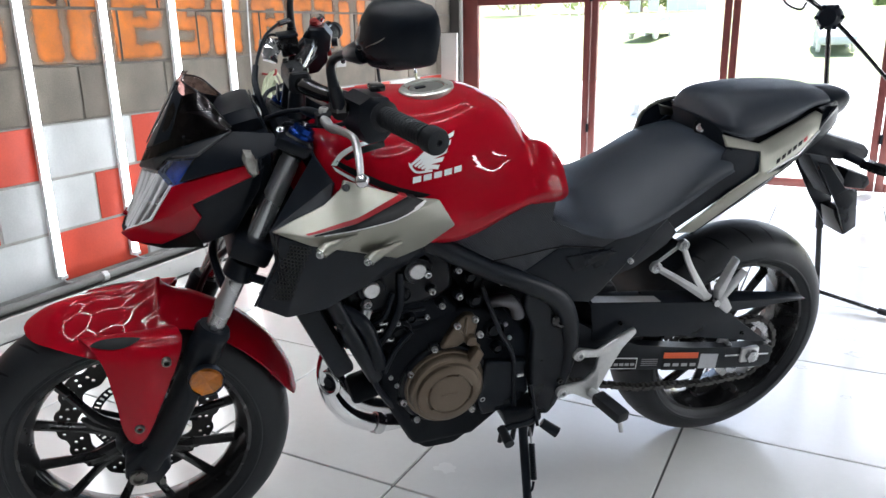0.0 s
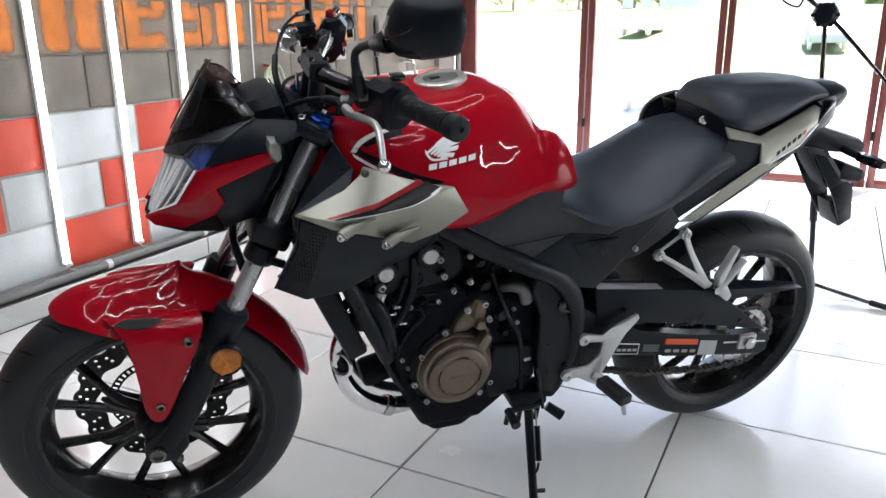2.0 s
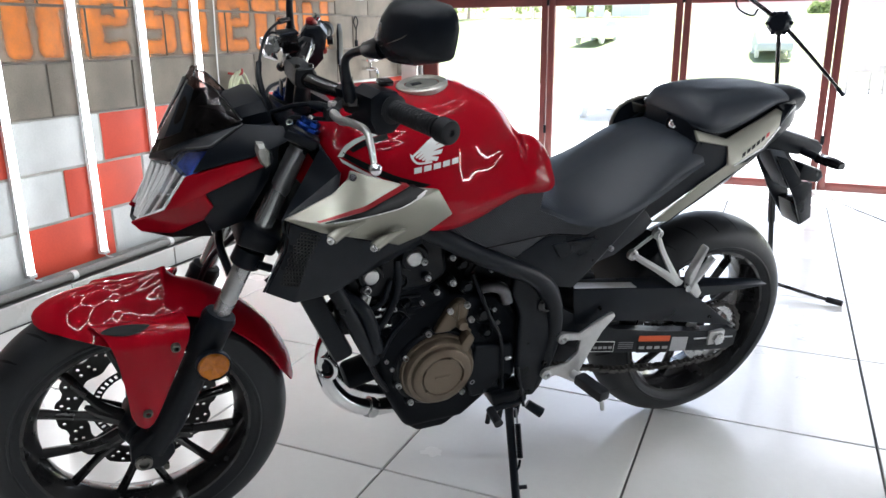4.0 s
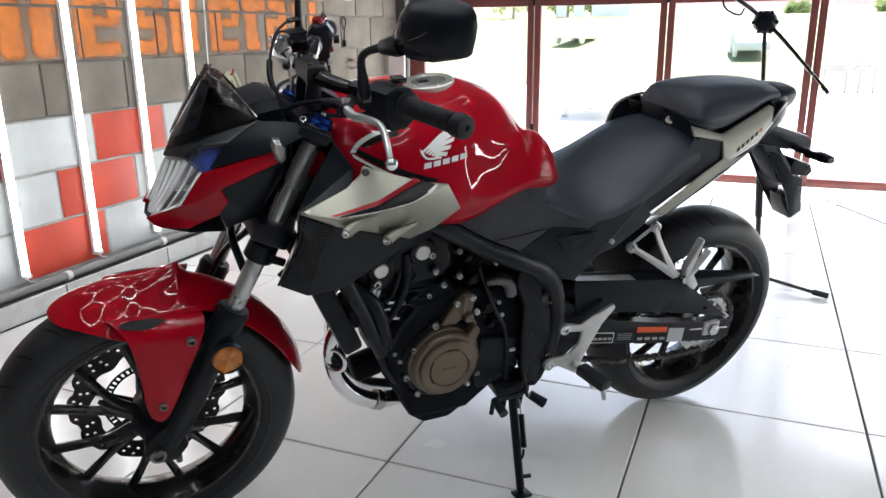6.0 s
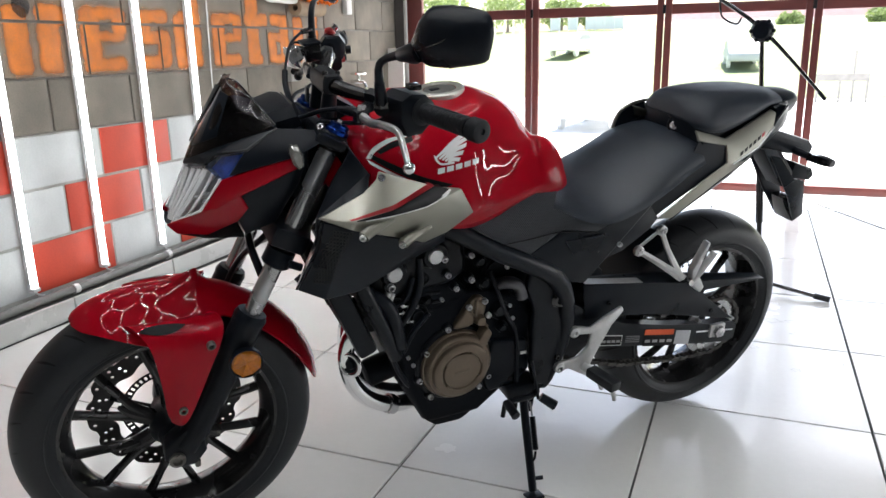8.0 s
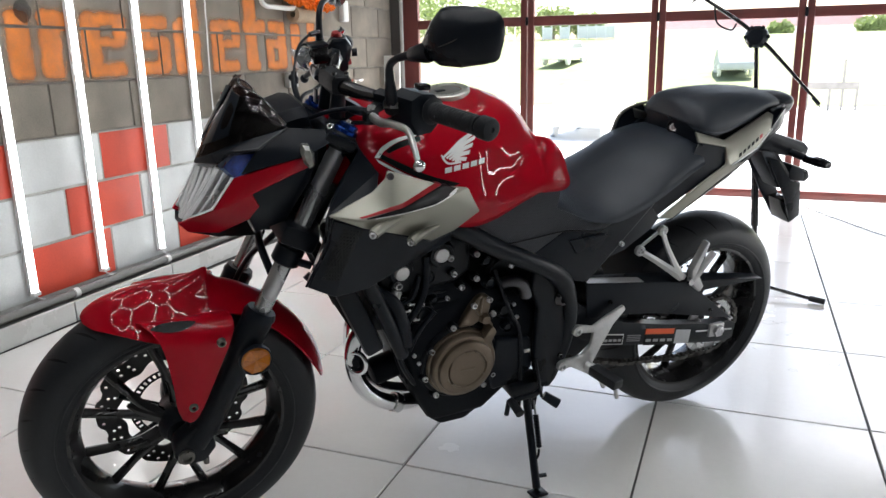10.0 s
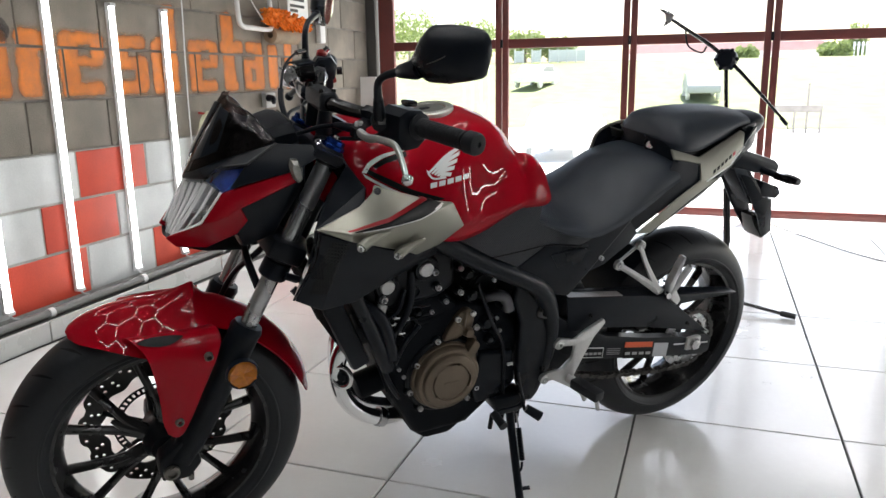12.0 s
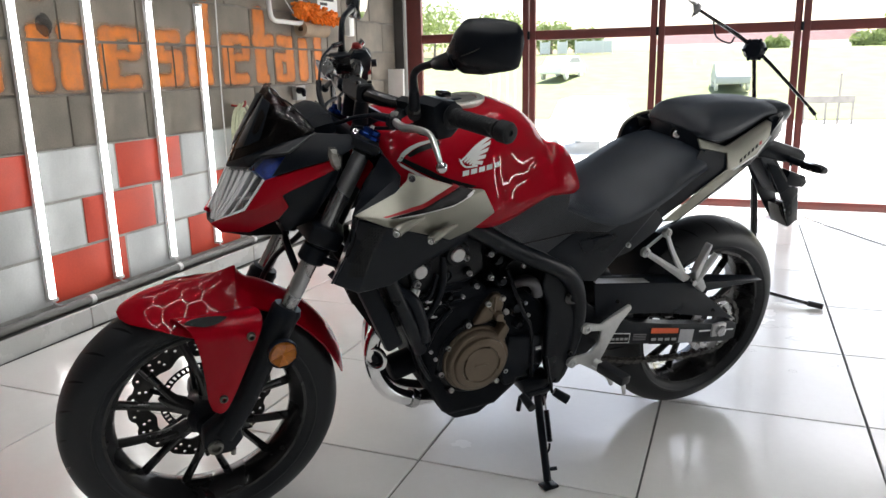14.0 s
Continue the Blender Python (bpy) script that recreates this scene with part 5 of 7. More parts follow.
rng = random.Random(8)
ball = lathe([(0.021 * math.sin(math.pi * k / 6), -0.021 * math.cos(math.pi * k / 6)) for k in range(7)], (1.088, -0.146, 1.026), (0, 0, 1), 9)
for v in ball.verts:
    v.co += Vector((rng.uniform(-0.007, 0.007), rng.uniform(-0.007, 0.007), rng.uniform(-0.009, 0.005)))
add("foil_wrap", ball, FOIL, res, "crumpled clear wrap on the reservoir front", 5)
add("master_cylinder", tube([(1.046, -0.13, 1.006), (1.040, -0.19, 1.008)], 0.012, 12, 1), METALBLACK, bar)
add("throttle_housing", loft([[Vector((x + dx * w, y, z + dz * w)) for dx, dz in ((0.026, 0.010), (0.014, 0.026), (-0.016, 0.026), (-0.030, 0.008), (-0.026, -0.022), (0.0, -0.034), (0.022, -0.022))] for x, y, z, w in ((0.992, -0.198, 1.026, 0.8), (0.990, -0.203, 1.026, 1.0), (0.978, -0.246, 1.027, 1.0), (0.976, -0.251, 1.027, 0.8))]), BLACK, bar)
stop = add("stop_switch", lathe([(0, -0.016), (0.012, -0.016), (0.013, 0.0), (0.010, 0.010), (0, 0.012)], (0.985, -0.235, 1.052), (0.2, 0.2, 1), 16), REDKNOB, bar, "red engine stop switch")
# white highlight on the red dome, shaped as a small chrome cap
add("switch_highlight", lathe([(0, 0), (0.009, 0), (0.008, 0.008), (0, 0.010)], (0.976, -0.236, 1.062), (-0.6, 0.3, 0.8), 14), CHROME, stop)
add("start_button", lathe([(0, 0), (0.009, 0), (0.009, 0.012), (0, 0.014)], (0.956, -0.215, 1.020), (-1, 0.3, 0.1), 14), BLACK, bar)
for k, pts in enumerate((
        [(1.040, -0.168, 1.068), (1.055, -0.160, 1.075), (1.076, -0.15, 1.066), (1.101, -0.13, 1.048), (1.120, -0.09, 1.018), (1.130, -0.06, 0.985), (1.124, -0.04, 0.955), (1.112, -0.03, 0.91)],
        [(1.060, -0.16, 1.040), (1.085, -0.15, 1.050), (1.104, -0.128, 1.038), (1.121, -0.09, 1.010), (1.130, -0.06, 0.980), (1.120, -0.04, 0.93)],
        [(1.124, -0.082, 1.008), (1.129, -0.062, 0.986), (1.126, -0.045, 0.962), (1.116, -0.03, 0.93)],
        [(1.072, 0.098, 0.976), (1.095, 0.07, 0.966), (1.115, 0.04, 0.95), (1.12, 0.0, 0.93), (1.09, -0.04, 0.88)],
        [(1.004, 0.195, 0.985), (1.03, 0.15, 0.962), (1.07, 0.10, 0.950), (1.10, 0.06, 0.935), (1.06, 0.06, 0.85)],
        [(0.99, -0.20, 1.0), (1.06, -0.13, 0.965), (1.11, -0.08, 0.955), (1.12, -0.05, 0.90)])):
    add("control_cable", tube(pts, (0.0028, 0.0026, 0.0062, 0.0045, 0.004, 0.004)[k], 8, 6), BLACK)
add("cable_joint", tube([(1.048, -0.164, 1.0735), (1.070, -0.153, 1.0695)], 0.0055, 10, 1), GLOSS)
add("key_ring_plate", box(1.090, 1.094, -0.050, -0.028, 0.955, 0.985, 0.002), BLACK)
add("yoke_emblem", lathe([(0.0035, 0), (0.006, 0), (0.006, 0.003), (0.0035, 0.003)], (1.112, 0.118, 0.950), (0.3, 0.6, 0.7), 18, True), CHROME)

# --- fuel tank
def half_ring(x, pts, n=22):
    """A closed section at x from (y, z) points of the left half, top to bottom."""
    line = spline([(x, y, z) for y, z in pts], 5)
    left = [Vector(p) for p in line]
    right = [Vector((p.x, -p.y, p.z)) for p in reversed(left[1:-1])]
    return left + right


tank_sections = [
    (1.090, [(0, 0.885), (0.030, 0.883), (0.055, 0.874), (0.070, 0.858), (0.072, 0.840), (0.060, 0.825), (0, 0.82)]),
    (1.072, [(0, 0.918), (0.045, 0.915), (0.082, 0.904), (0.104, 0.884), (0.110, 0.860), (0.098, 0.810), (0, 0.80)]),
    (1.040, [(0, 0.945), (0.055, 0.942), (0.106, 0.928), (0.140, 0.902), (0.156, 0.866), (0.158, 0.790), (0, 0.78)]),
    (0.980, [(0, 0.962), (0.062, 0.960), (0.118, 0.946), (0.158, 0.910), (0.178, 0.860), (0.182, 0.770), (0, 0.76)]),
    (0.900, [(0, 0.967), (0.060, 0.965), (0.112, 0.956), (0.154, 0.920), (0.178, 0.866), (0.186, 0.755), (0, 0.74)]),
    (0.830, [(0, 0.972), (0.058, 0.968), (0.106, 0.957), (0.146, 0.920), (0.171, 0.862), (0.180, 0.742), (0, 0.73)]),
    (0.770, [(0, 0.983), (0.056, 0.977), (0.100, 0.958), (0.136, 0.912), (0.156, 0.858), (0.170, 0.750), (0, 0.745)]),
    (0.710, [(0, 0.967), (0.052, 0.962), (0.092, 0.943), (0.122, 0.900), (0.142, 0.852), (0.164, 0.775), (0, 0.77)]),
    (0.668, [(0, 0.944), (0.050, 0.934), (0.082, 0.915), (0.108, 0.889), (0.137, 0.855), (0.158, 0.788), (0, 0.785)]),
    (0.655, [(0, 0.930), (0.048, 0.921), (0.080, 0.895), (0.108, 0.886), (0.137, 0.857), (0.157, 0.788), (0, 0.785)]),
    (0.646, [(0, 0.917), (0.046, 0.910), (0.078, 0.893), (0.110, 0.895), (0.138, 0.863), (0.156, 0.788), (0, 0.785)]),
    (0.630, [(0, 0.884), (0.046, 0.884), (0.078, 0.890), (0.111, 0.894), (0.137, 0.864), (0.154, 0.788), (0, 0.785)]),
    (0.612, [(0, 0.866), (0.046, 0.870), (0.078, 0.880), (0.109, 0.886), (0.133, 0.858), (0.150, 0.786), (0, 0.752)]),
    (0.590, [(0, 0.842), (0.044, 0.848), (0.076, 0.861), (0.104, 0.866), (0.126, 0.844), (0.142, 0.785), (0, 0.745)]),
    (0.572, [(0, 0.815), (0.042, 0.821), (0.072, 0.832), (0.098, 0.838), (0.116, 0.824), (0.128, 0.784), (0, 0.742)]),
    (0.562, [(0, 0.800), (0.036, 0.804), (0.062, 0.809), (0.086, 0.812), (0.100, 0.806), (0.106, 0.776), (0, 0.745)]),
]
def smooth_body(sections, steps=4):
    """Sections joined by smooth lines from end to end."""
    rings = [half_ring(x, q) for x, q in sections]
    lines = [spline([r[i] for r in rings], steps) for i in range(len(rings[0]))]
    return loft([[ln[k] for ln in lines] for k in range(len(lines[0]))])


bm = smooth_body(tank_sections)
bmesh.ops.recalc_face_normals(bm, faces=bm.faces)
tank_tree = BVHTree.FromBMesh(bm)
tank = add("fuel_tank", bm, RED, bike, "glossy red sculpted fuel tank", 60)


# wing badge in five feathers, and bars in place of the maker's lettering
for k in range(5):
    root = (0.905 - 0.0060 * k, 0.8935 - 0.0026 * k)
    tip = (0.814 + 0.0094 * k, 0.9345 - 0.0118 * k)
    mid = ((tip[0] + root[0]) / 2 + 0.004, (tip[1] + root[1]) / 2 + 0.004)
    w = 0.0080
    decal("wing_feather", [root, mid, tip], [(root[0] - 0.002, root[1] - w * 0.35), (mid[0] - 0.002, mid[1] - w * 0.85), (tip[0] + 0.004, tip[1] - w * 0.85)], WHITEMARK, tank_tree, tank, "white feather of a wing badge" if k == 0 else "")
decal("wing_edge", [(0.909, 0.897), (0.906, 0.887), (0.894, 0.878), (0.866, 0.878)], [(0.903, 0.893), (0.900, 0.886), (0.891, 0.881), (0.866, 0.882)], WHITEMARK, tank_tree, tank)
for k in range(5):
    x, z = 0.902 - 0.0196 * k, 0.8720 + 0.0020 * k
    decal("badge_bar", [(x, z), (x - 0.0150, z + 0.0015)], [(x + 0.001, z - 0.0100), (x - 0.0140, z - 0.0085)], WHITEMARK, tank_tree, tank, n=3, across=3)
decal("white_line", [(1.034, 0.893), (0.985, 0.868), (0.935, 0.846), (0.905, 0.838)], [(1.030, 0.886), (0.985, 0.862), (0.935, 0.841), (0.905, 0.835)], WHITEMARK, tank_tree, tank)
decal("black_band", [(1.026, 0.902), (0.985, 0.884), (0.935, 0.861), (0.870, 0.840)], [(1.030, 0.895), (0.985, 0.871), (0.935, 0.849), (0.890, 0.836)], BLACKMARK, tank_tree, tank)
decal("white_line", [(1.036, 0.894), (1.020, 0.912), (0.990, 0.926), (0.945, 0.934)], [(1.028, 0.894), (1.016, 0.907), (0.988, 0.921), (0.945, 0.931)], WHITEMARK, tank_tree, tank)
decal("black_band", [(1.016, 0.906), (0.988, 0.920), (0.945, 0.930)], [(1.010, 0.902), (0.986, 0.912), (0.945, 0.922)], BLACKMARK, tank_tree, tank)

cap_m = Matrix.Translation((0.824, 0, 0.9765)) @ Matrix.Rotation(radians(9), 4, "Y")
bm = lathe([(0.0345, 0.002), (0.036, 0.0045), (0.048, 0.0048), (0.0515, 0.002), (0.052, -0.010)], (0, 0, 0), (0, 0, 1), 48)
bm.transform(cap_m)
cap = add("fuel_cap", bm, CAPMETAL, tank, "round alloy fuel cap with a key slot")
bm = lathe([(0, 0.0035), (0.026, 0.0035), (0.033, 0.0018), (0.035, -0.002)], (0, 0, 0), (0, 0, 1), 40)
bm.transform(cap_m)
add("lid", bm, material("dark_cap_lid", (0.20, 0.20, 0.185), 0.38, 0.6, vary=0.15, scale=40), cap)
add("key_flap", box(0.002, 0.022, -0.007, 0.007, 0.003, 0.0055, 0.002, m=cap_m), BLACK, cap)
for a in range(30, 390, 60):
    q = cap_m @ Vector((0.041 * math.cos(radians(a)), 0.041 * math.sin(radians(a)), 0.0046))
    screw(tuple(q), 0.0022, (0.11, 0, 1), cap, CAPMETAL)

# --- silver shrouds and black radiator shrouds
sv = [(1.150, 0.222, 0.818), (1.090, 0.250, 0.812), (1.020, 0.252, 0.818), (0.950, 0.243, 0.828), (0.905, 0.226, 0.834), (0.860, 0.200, 0.838), (0.824, 0.192, 0.780), (0.884, 0.200, 0.748),
      (0.938, 0.212, 0.738), (0.990, 0.232, 0.762), (1.068, 0.245, 0.789), (1.092, 0.246, 0.797), (1.060, 0.204, 0.850), (1.030, 0.192, 0.870), (1.024, 0.184, 0.882), (0.985, 0.194, 0.870), (0.910, 0.196, 0.846)]
SHROUD_FACES = [(0, 1, 12), (1, 2, 15, 13, 12), (13, 15, 14), (2, 3, 16, 15), (3, 4, 5, 16), (0, 11, 1), (1, 11, 10, 2), (2, 10, 9, 3), (3, 9, 8, 7, 4), (4, 7, 6, 5)]
for s in (1, -1):
    bm = polys(sv, SHROUD_FACES, 0.007, 0.0035, s < 0, 3)
    shroud = add("tank_shroud", bm, SILVER, bike, "satin silver angular tank shroud", 30)
    if s > 0:
        tree = BVHTree.FromBMesh(polys(sv, SHROUD_FACES, 0.007, 0.0035, False, 3))
        decal("red_stripe", [(1.098, 0.8165), (1.018, 0.832), (0.950, 0.8475), (0.925, 0.853)], [(1.094, 0.8150), (1.018, 0.826), (0.950, 0.8395), (0.918, 0.847)], REDMARK, tree, shroud)
        decal("black_stripe", [(1.086, 0.8150), (1.018, 0.826), (0.950, 0.8395), (0.915, 0.8470)], [(1.084, 0.8140), (1.016, 0.8195), (0.950, 0.8270), (0.890, 0.8395)], BLACKMARK, tree, shroud)
        decal("white_edge", [(1.070, 0.8145), (1.016, 0.8195), (0.950, 0.8270), (0.888, 0.8395)], [(1.070, 0.8137), (1.016, 0.8183), (0.950, 0.8255), (0.886, 0.8380)], WHITEMARK, tree, shroud)
    add("round_badge", lathe([(0, 0.001), (0.004, 0.001), (0.0045, 0.002), (0.0065, 0.002), (0.007, 0)], (1.022, 0.1950 * s, 0.8715), (0.2, s, 0.45), 20), DARKCHROME, shroud)
    for x, y, z in ((1.066, 0.247, 0.795), (0.985, 0.232, 0.764)):
        add("boss", tube([(x + 0.012, (y + 0.016) * s, z - 0.004), (x - 0.002, (y + 0.010) * s, z + 0.003), (x - 0.050, (y + 0.001) * s, z + 0.016)], [0.0100, 0.0105, 0.003], 16, 2), SILVER, shroud)
        screw((x + 0.0132, (y + 0.017) * s, z - 0.0045), 0.0065, (0.6, 0.75 * s, -0.15), shroud)
    bv = [(1.138, 0.216, 0.806), (1.092, 0.236, 0.795), (0.990, 0.226, 0.760), (0.938, 0.206, 0.736), (0.884, 0.190, 0.742), (0.872, 0.170, 0.715), (0.960, 0.186, 0.688), (1.060, 0.196, 0.646), (1.128, 0.198, 0.640), (1.178, 0.188, 0.664), (1.139, 0.192, 0.743), (1.106, 0.214, 0.735)]
    low = add("radiator_shroud", polys(bv, [(0, 1, 11, 10), (1, 2, 7, 8, 11), (2, 3, 4, 5, 6, 7), (11, 8, 9, 10)], 0.006, 0.003, s < 0, 3), BLACK, bike, "matt black radiator shroud with a mesh inlet")
    holes = []
    shroud_tree = BVHTree.FromBMesh(polys(bv, [(0, 1, 11, 10), (1, 2, 7, 8, 11), (2, 3, 4, 5, 6, 7), (11, 8, 9, 10)], 0.006, 0.003, False, 3))
    for i in range(6):
        for j in range(15):
            f, g = (i + 0.25 + 0.5 * (j % 2)) / 6.0, (j + 0.5) / 15
            p = Vector((1.118, 0.3, 0.793)).lerp(Vector((1.151, 0.3, 0.680)), g).lerp(Vector((1.086, 0.3, 0.790)).lerp(Vector((1.120, 0.3, 0.677)), g), f)
            p = shroud_tree.ray_cast(p, Vector((0, -1, 0)))[0] or p - Vector((0, 0.09, 0))
            holes.append(lathe([(0.0025, 0.0004), (0.0028, 0.0018), (0.0036, 0.0018), (0.0039, 0)], (p.x, p.y * s, p.z), (0.45, s * 0.9, 0.1), 6))
    add("mesh_inlet", join(*holes), GLOSS, low)
    both_inner = polys([(1.139, 0.188, 0.743), (1.178, 0.186, 0.664), (1.110, 0.10, 0.62), (1.075, 0.08, 0.80), (1.138, 0.214, 0.806)], [(0, 1, 2, 3, 4)], 0.004, 0, s < 0)
    add("duct_wall", both_inner, BLACK, low)
# flank between tank and headlight
both("neck_cover", [(1.068, 0.112, 0.930), (1.060, 0.140, 0.908), (1.036, 0.172, 0.871), (1.050, 0.200, 0.845), (1.146, 0.216, 0.811), (1.130, 0.150, 0.700), (1.070, 0.060, 0.700), (1.072, 0.075, 0.830), (1.066, 0.085, 0.900)],
     [(0, 1, 7, 8), (1, 2, 4, 7), (2, 3, 4), (7, 4, 5, 6)], 0.005, 0, BLACK, "black inner neck cover")

# radiator with fins, fan shroud and hoses
rad_m = Matrix.Translation((1.045, 0, 0.525)) @ Matrix.Rotation(radians(24), 4, "Y")
CORE = material("matt_black_radiator_core", (0.008, 0.008, 0.009), 0.85, vary=0.2, scale=30, spec=0.04)
radiator = add("radiator", box(-0.016, 0.016, -0.10, 0.125, -0.072, 0.13, 0.006, m=rad_m), CORE, bike, "black radiator behind the shroud")
add("end_tank", box(-0.022, 0.022, 0.115, 0.140, -0.077, 0.135, 0.01, m=rad_m), BLACK, radiator)
for k in range(16):
    add("radiator_fin", box(0.0155, 0.0180, -0.096, 0.114, -0.064 + 0.012 * k, -0.061 + 0.012 * k, 0.0006, 1, m=rad_m), CORE, radiator)
add("radiator_seam", tube([tuple(rad_m @ Vector((0.018, -0.101, 0.128))), tuple(rad_m @ Vector((0.018, -0.101, -0.070)))], 0.0016, 8, 1), GLOSS, radiator)
add("coolant_hose", tube([(1.02, 0.13, 0.60), (0.985, 0.145, 0.575), (0.965, 0.15, 0.53), (0.95, 0.145, 0.47)], 0.0155, 12), BLACK)

# --- frame
for s in (1, -1):
    spar = add("frame_spar", tube([(1.07, 0.06 * s, 0.86), (0.98, 0.125 * s, 0.800), (0.87, 0.158 * s, 0.742), (0.762, 0.168 * s, 0.680), (0.680, 0.172 * s, 0.640), (0.610, 0.168 * s, 0.602), (0.568, 0.158 * s, 0.560), (0.538, 0.148 * s, 0.500), (0.527, 0.144 * s, 0.430), (0.538, 0.142 * s, 0.350), (0.560, 0.140 * s, 0.290)], [0.021, 0.021, 0.020, 0.020, 0.021, 0.022, 0.023, 0.021, 0.018, 0.015, 0.012], 14, 5), FRAMEBLACK, bike, "black diamond frame spar")
    plate = [(0.645, 0.600), (0.600, 0.612), (0.572, 0.590), (0.530, 0.525), (0.511, 0.470), (0.518, 0.400), (0.527, 0.337), (0.545, 0.290), (0.562, 0.268), (0.590, 0.275), (0.610, 0.330), (0.618, 0.420), (0.622, 0.500), (0.650, 0.560)]
    add("pivot_plate", prism(plate, min(0.128 * s, 0.152 * s), max(0.128 * s, 0.152 * s), 0.008, 3), FRAMEBLACK, spar)
    add("engine_hanger", tube([(1.045, 0.145 * s, 0.640), (0.990, 0.148 * s, 0.520), (0.955, 0.138 * s, 0.440)], [0.016, 0.017, 0.015], 12, 5), FRAMEBLACK, bike)
    add("pivot_cap", lathe([(0, 0), (0.019, 0), (0.022, 0.004), (0.016, 0.010), (0.010, 0.010), (0.009, 0.004), (0, 0.004)], (0.562, 0.152 * s, 0.520), (0, s, 0), 24), GLOSS, spar)
    for x, z in ((0.60, 0.30), (0.545, 0.36)):
        screw((x, 0.154 * s, z), 0.007, (0, s, 0), spar, GLOSS)
add("frame_cross", tube([(0.56, -0.15, 0.58), (0.56, 0.15, 0.58)], 0.02, 10, 1), FRAMEBLACK)
add("subframe", join(*[tube([(0.62, 0.12 * s, 0.62), (0.45, 0.13 * s, 0.68), (0.25, 0.125 * s, 0.74), (0.05, 0.10 * s, 0.83)], 0.012, 10, 4) for s in (1, -1)]), FRAMEBLACK)

# --- engine
block = add("crankcase", prism([(0.918, 0.330), (0.944, 0.430), (0.925, 0.520), (0.760, 0.560), (0.660, 0.540), (0.600, 0.470), (0.600, 0.340), (0.665, 0.270), (0.725, 0.220), (0.862, 0.218)], -0.125, 0.118, 0.018, 3), CASTBLACK, bike, "black cast engine crankcase")
add("oil_pan", prism([(0.890, 0.268), (0.680, 0.268), (0.725, 0.215), (0.760, 0.190), (0.828, 0.190), (0.862, 0.218)], -0.10, 0.10, 0.012), CASTBLACK, block)
add("oil_filter", lathe([(0, 0.062), (0.022, 0.062), (0.030, 0.058), (0.033, 0.050), (0.033, 0.0), (0, 0.0)], (0.925, 0.025, 0.345), (0.96, 0, -0.26), 24), CASTBLACK, block, "black oil filter canister")
for y_ in (0.060, 0.088):
    add("front_rib", tube([(0.915, y_, 0.325), (0.938, y_, 0.390), (0.946, y_, 0.432), (0.930, y_, 0.512)], 0.005, 8, 3), CASTBLACK, block)
add("front_lead", tube([(0.985, 0.095, 0.520), (0.968, 0.112, 0.470), (0.948, 0.118, 0.405), (0.915, 0.112, 0.345), (0.875, 0.098, 0.300)], 0.0065, 8, 4), BLACK, block)
add("drain_plug", lathe([(0, 0), (0.011, 0), (0.011, 0.010), (0, 0.010)], (0.79, 0.06, 0.182), (0, 0, -1), 6), STEEL, block)
cyl = add("cylinder", prism([(0.965, 0.430), (1.010, 0.560), (0.830, 0.610), (0.760, 0.540), (0.770, 0.480)], -0.118, 0.112, 0.014, 3), CASTBLACK, bike, "black cylinder block")
for k in range(5):
    z = 0.475 + k * 0.022
    add("cooling_rib", box(0.80 + 0.012 * k, 0.965 + 0.010 * k, -0.122, 0.1165, z, z + 0.007, 0.002, 1), METALBLACK, cyl)
head = add("cylinder_head", prism([(1.012, 0.565), (1.020, 0.655), (0.965, 0.700), (0.860, 0.712), (0.800, 0.690), (0.790, 0.610), (0.830, 0.585)], -0.128, 0.122, 0.016, 3), METALBLACK, bike, "black cylinder head with bright plugs")
for x, z, r in ((0.872, 0.663, 0.0165), (0.962, 0.634, 0.0155)):
    c_ = add("plug_boss", lathe([(r * 1.9, 0), (r * 1.9, 0.010), (r * 1.6, 0.020), (r * 1.15, 0.020), (r * 1.1, 0.012), (0, 0.012)], (x, 0.112, z), (0, 1, 0), 28), METALBLACK, head)
    add("bright_plug", lathe([(0, 0.0235), (r * 0.9, 0.0235), (r * 1.05, 0.021), (r * 1.05, 0.008)], (x, 0.112, z), (0, 1, 0), 28), ALLOY, c_, "bright round alloy plug")
for x, z, r in ((0.853, 0.655, 0.007), (0.842, 0.616, 0.0065), (0.785, 0.596, 0.0065), (0.820, 0.580, 0.006), (0.971, 0.608, 0.0085), (0.79, 0.655, 0.006)):
    add("screw_boss", lathe([(0, 0), (r * 1.7, 0), (r * 1.5, 0.014), (0, 0.014)], (x, 0.118, z), (0, 1, 0), 14), METALBLACK, head)
    screw((x, 0.135, z), r, (0, 1, 0), head)
add("spark_lead", tube([(0.975, 0.13, 0.595), (0.985, 0.135, 0.572), (0.975, 0.13, 0.545)], [0.008, 0.007, 0.006], 10, 4), STEEL, head)
add("cam_cover", prism([(1.005, 0.675), (0.985, 0.735), (0.860, 0.755), (0.815, 0.705)], -0.11, 0.105, 0.014, 3), METALBLACK, head)

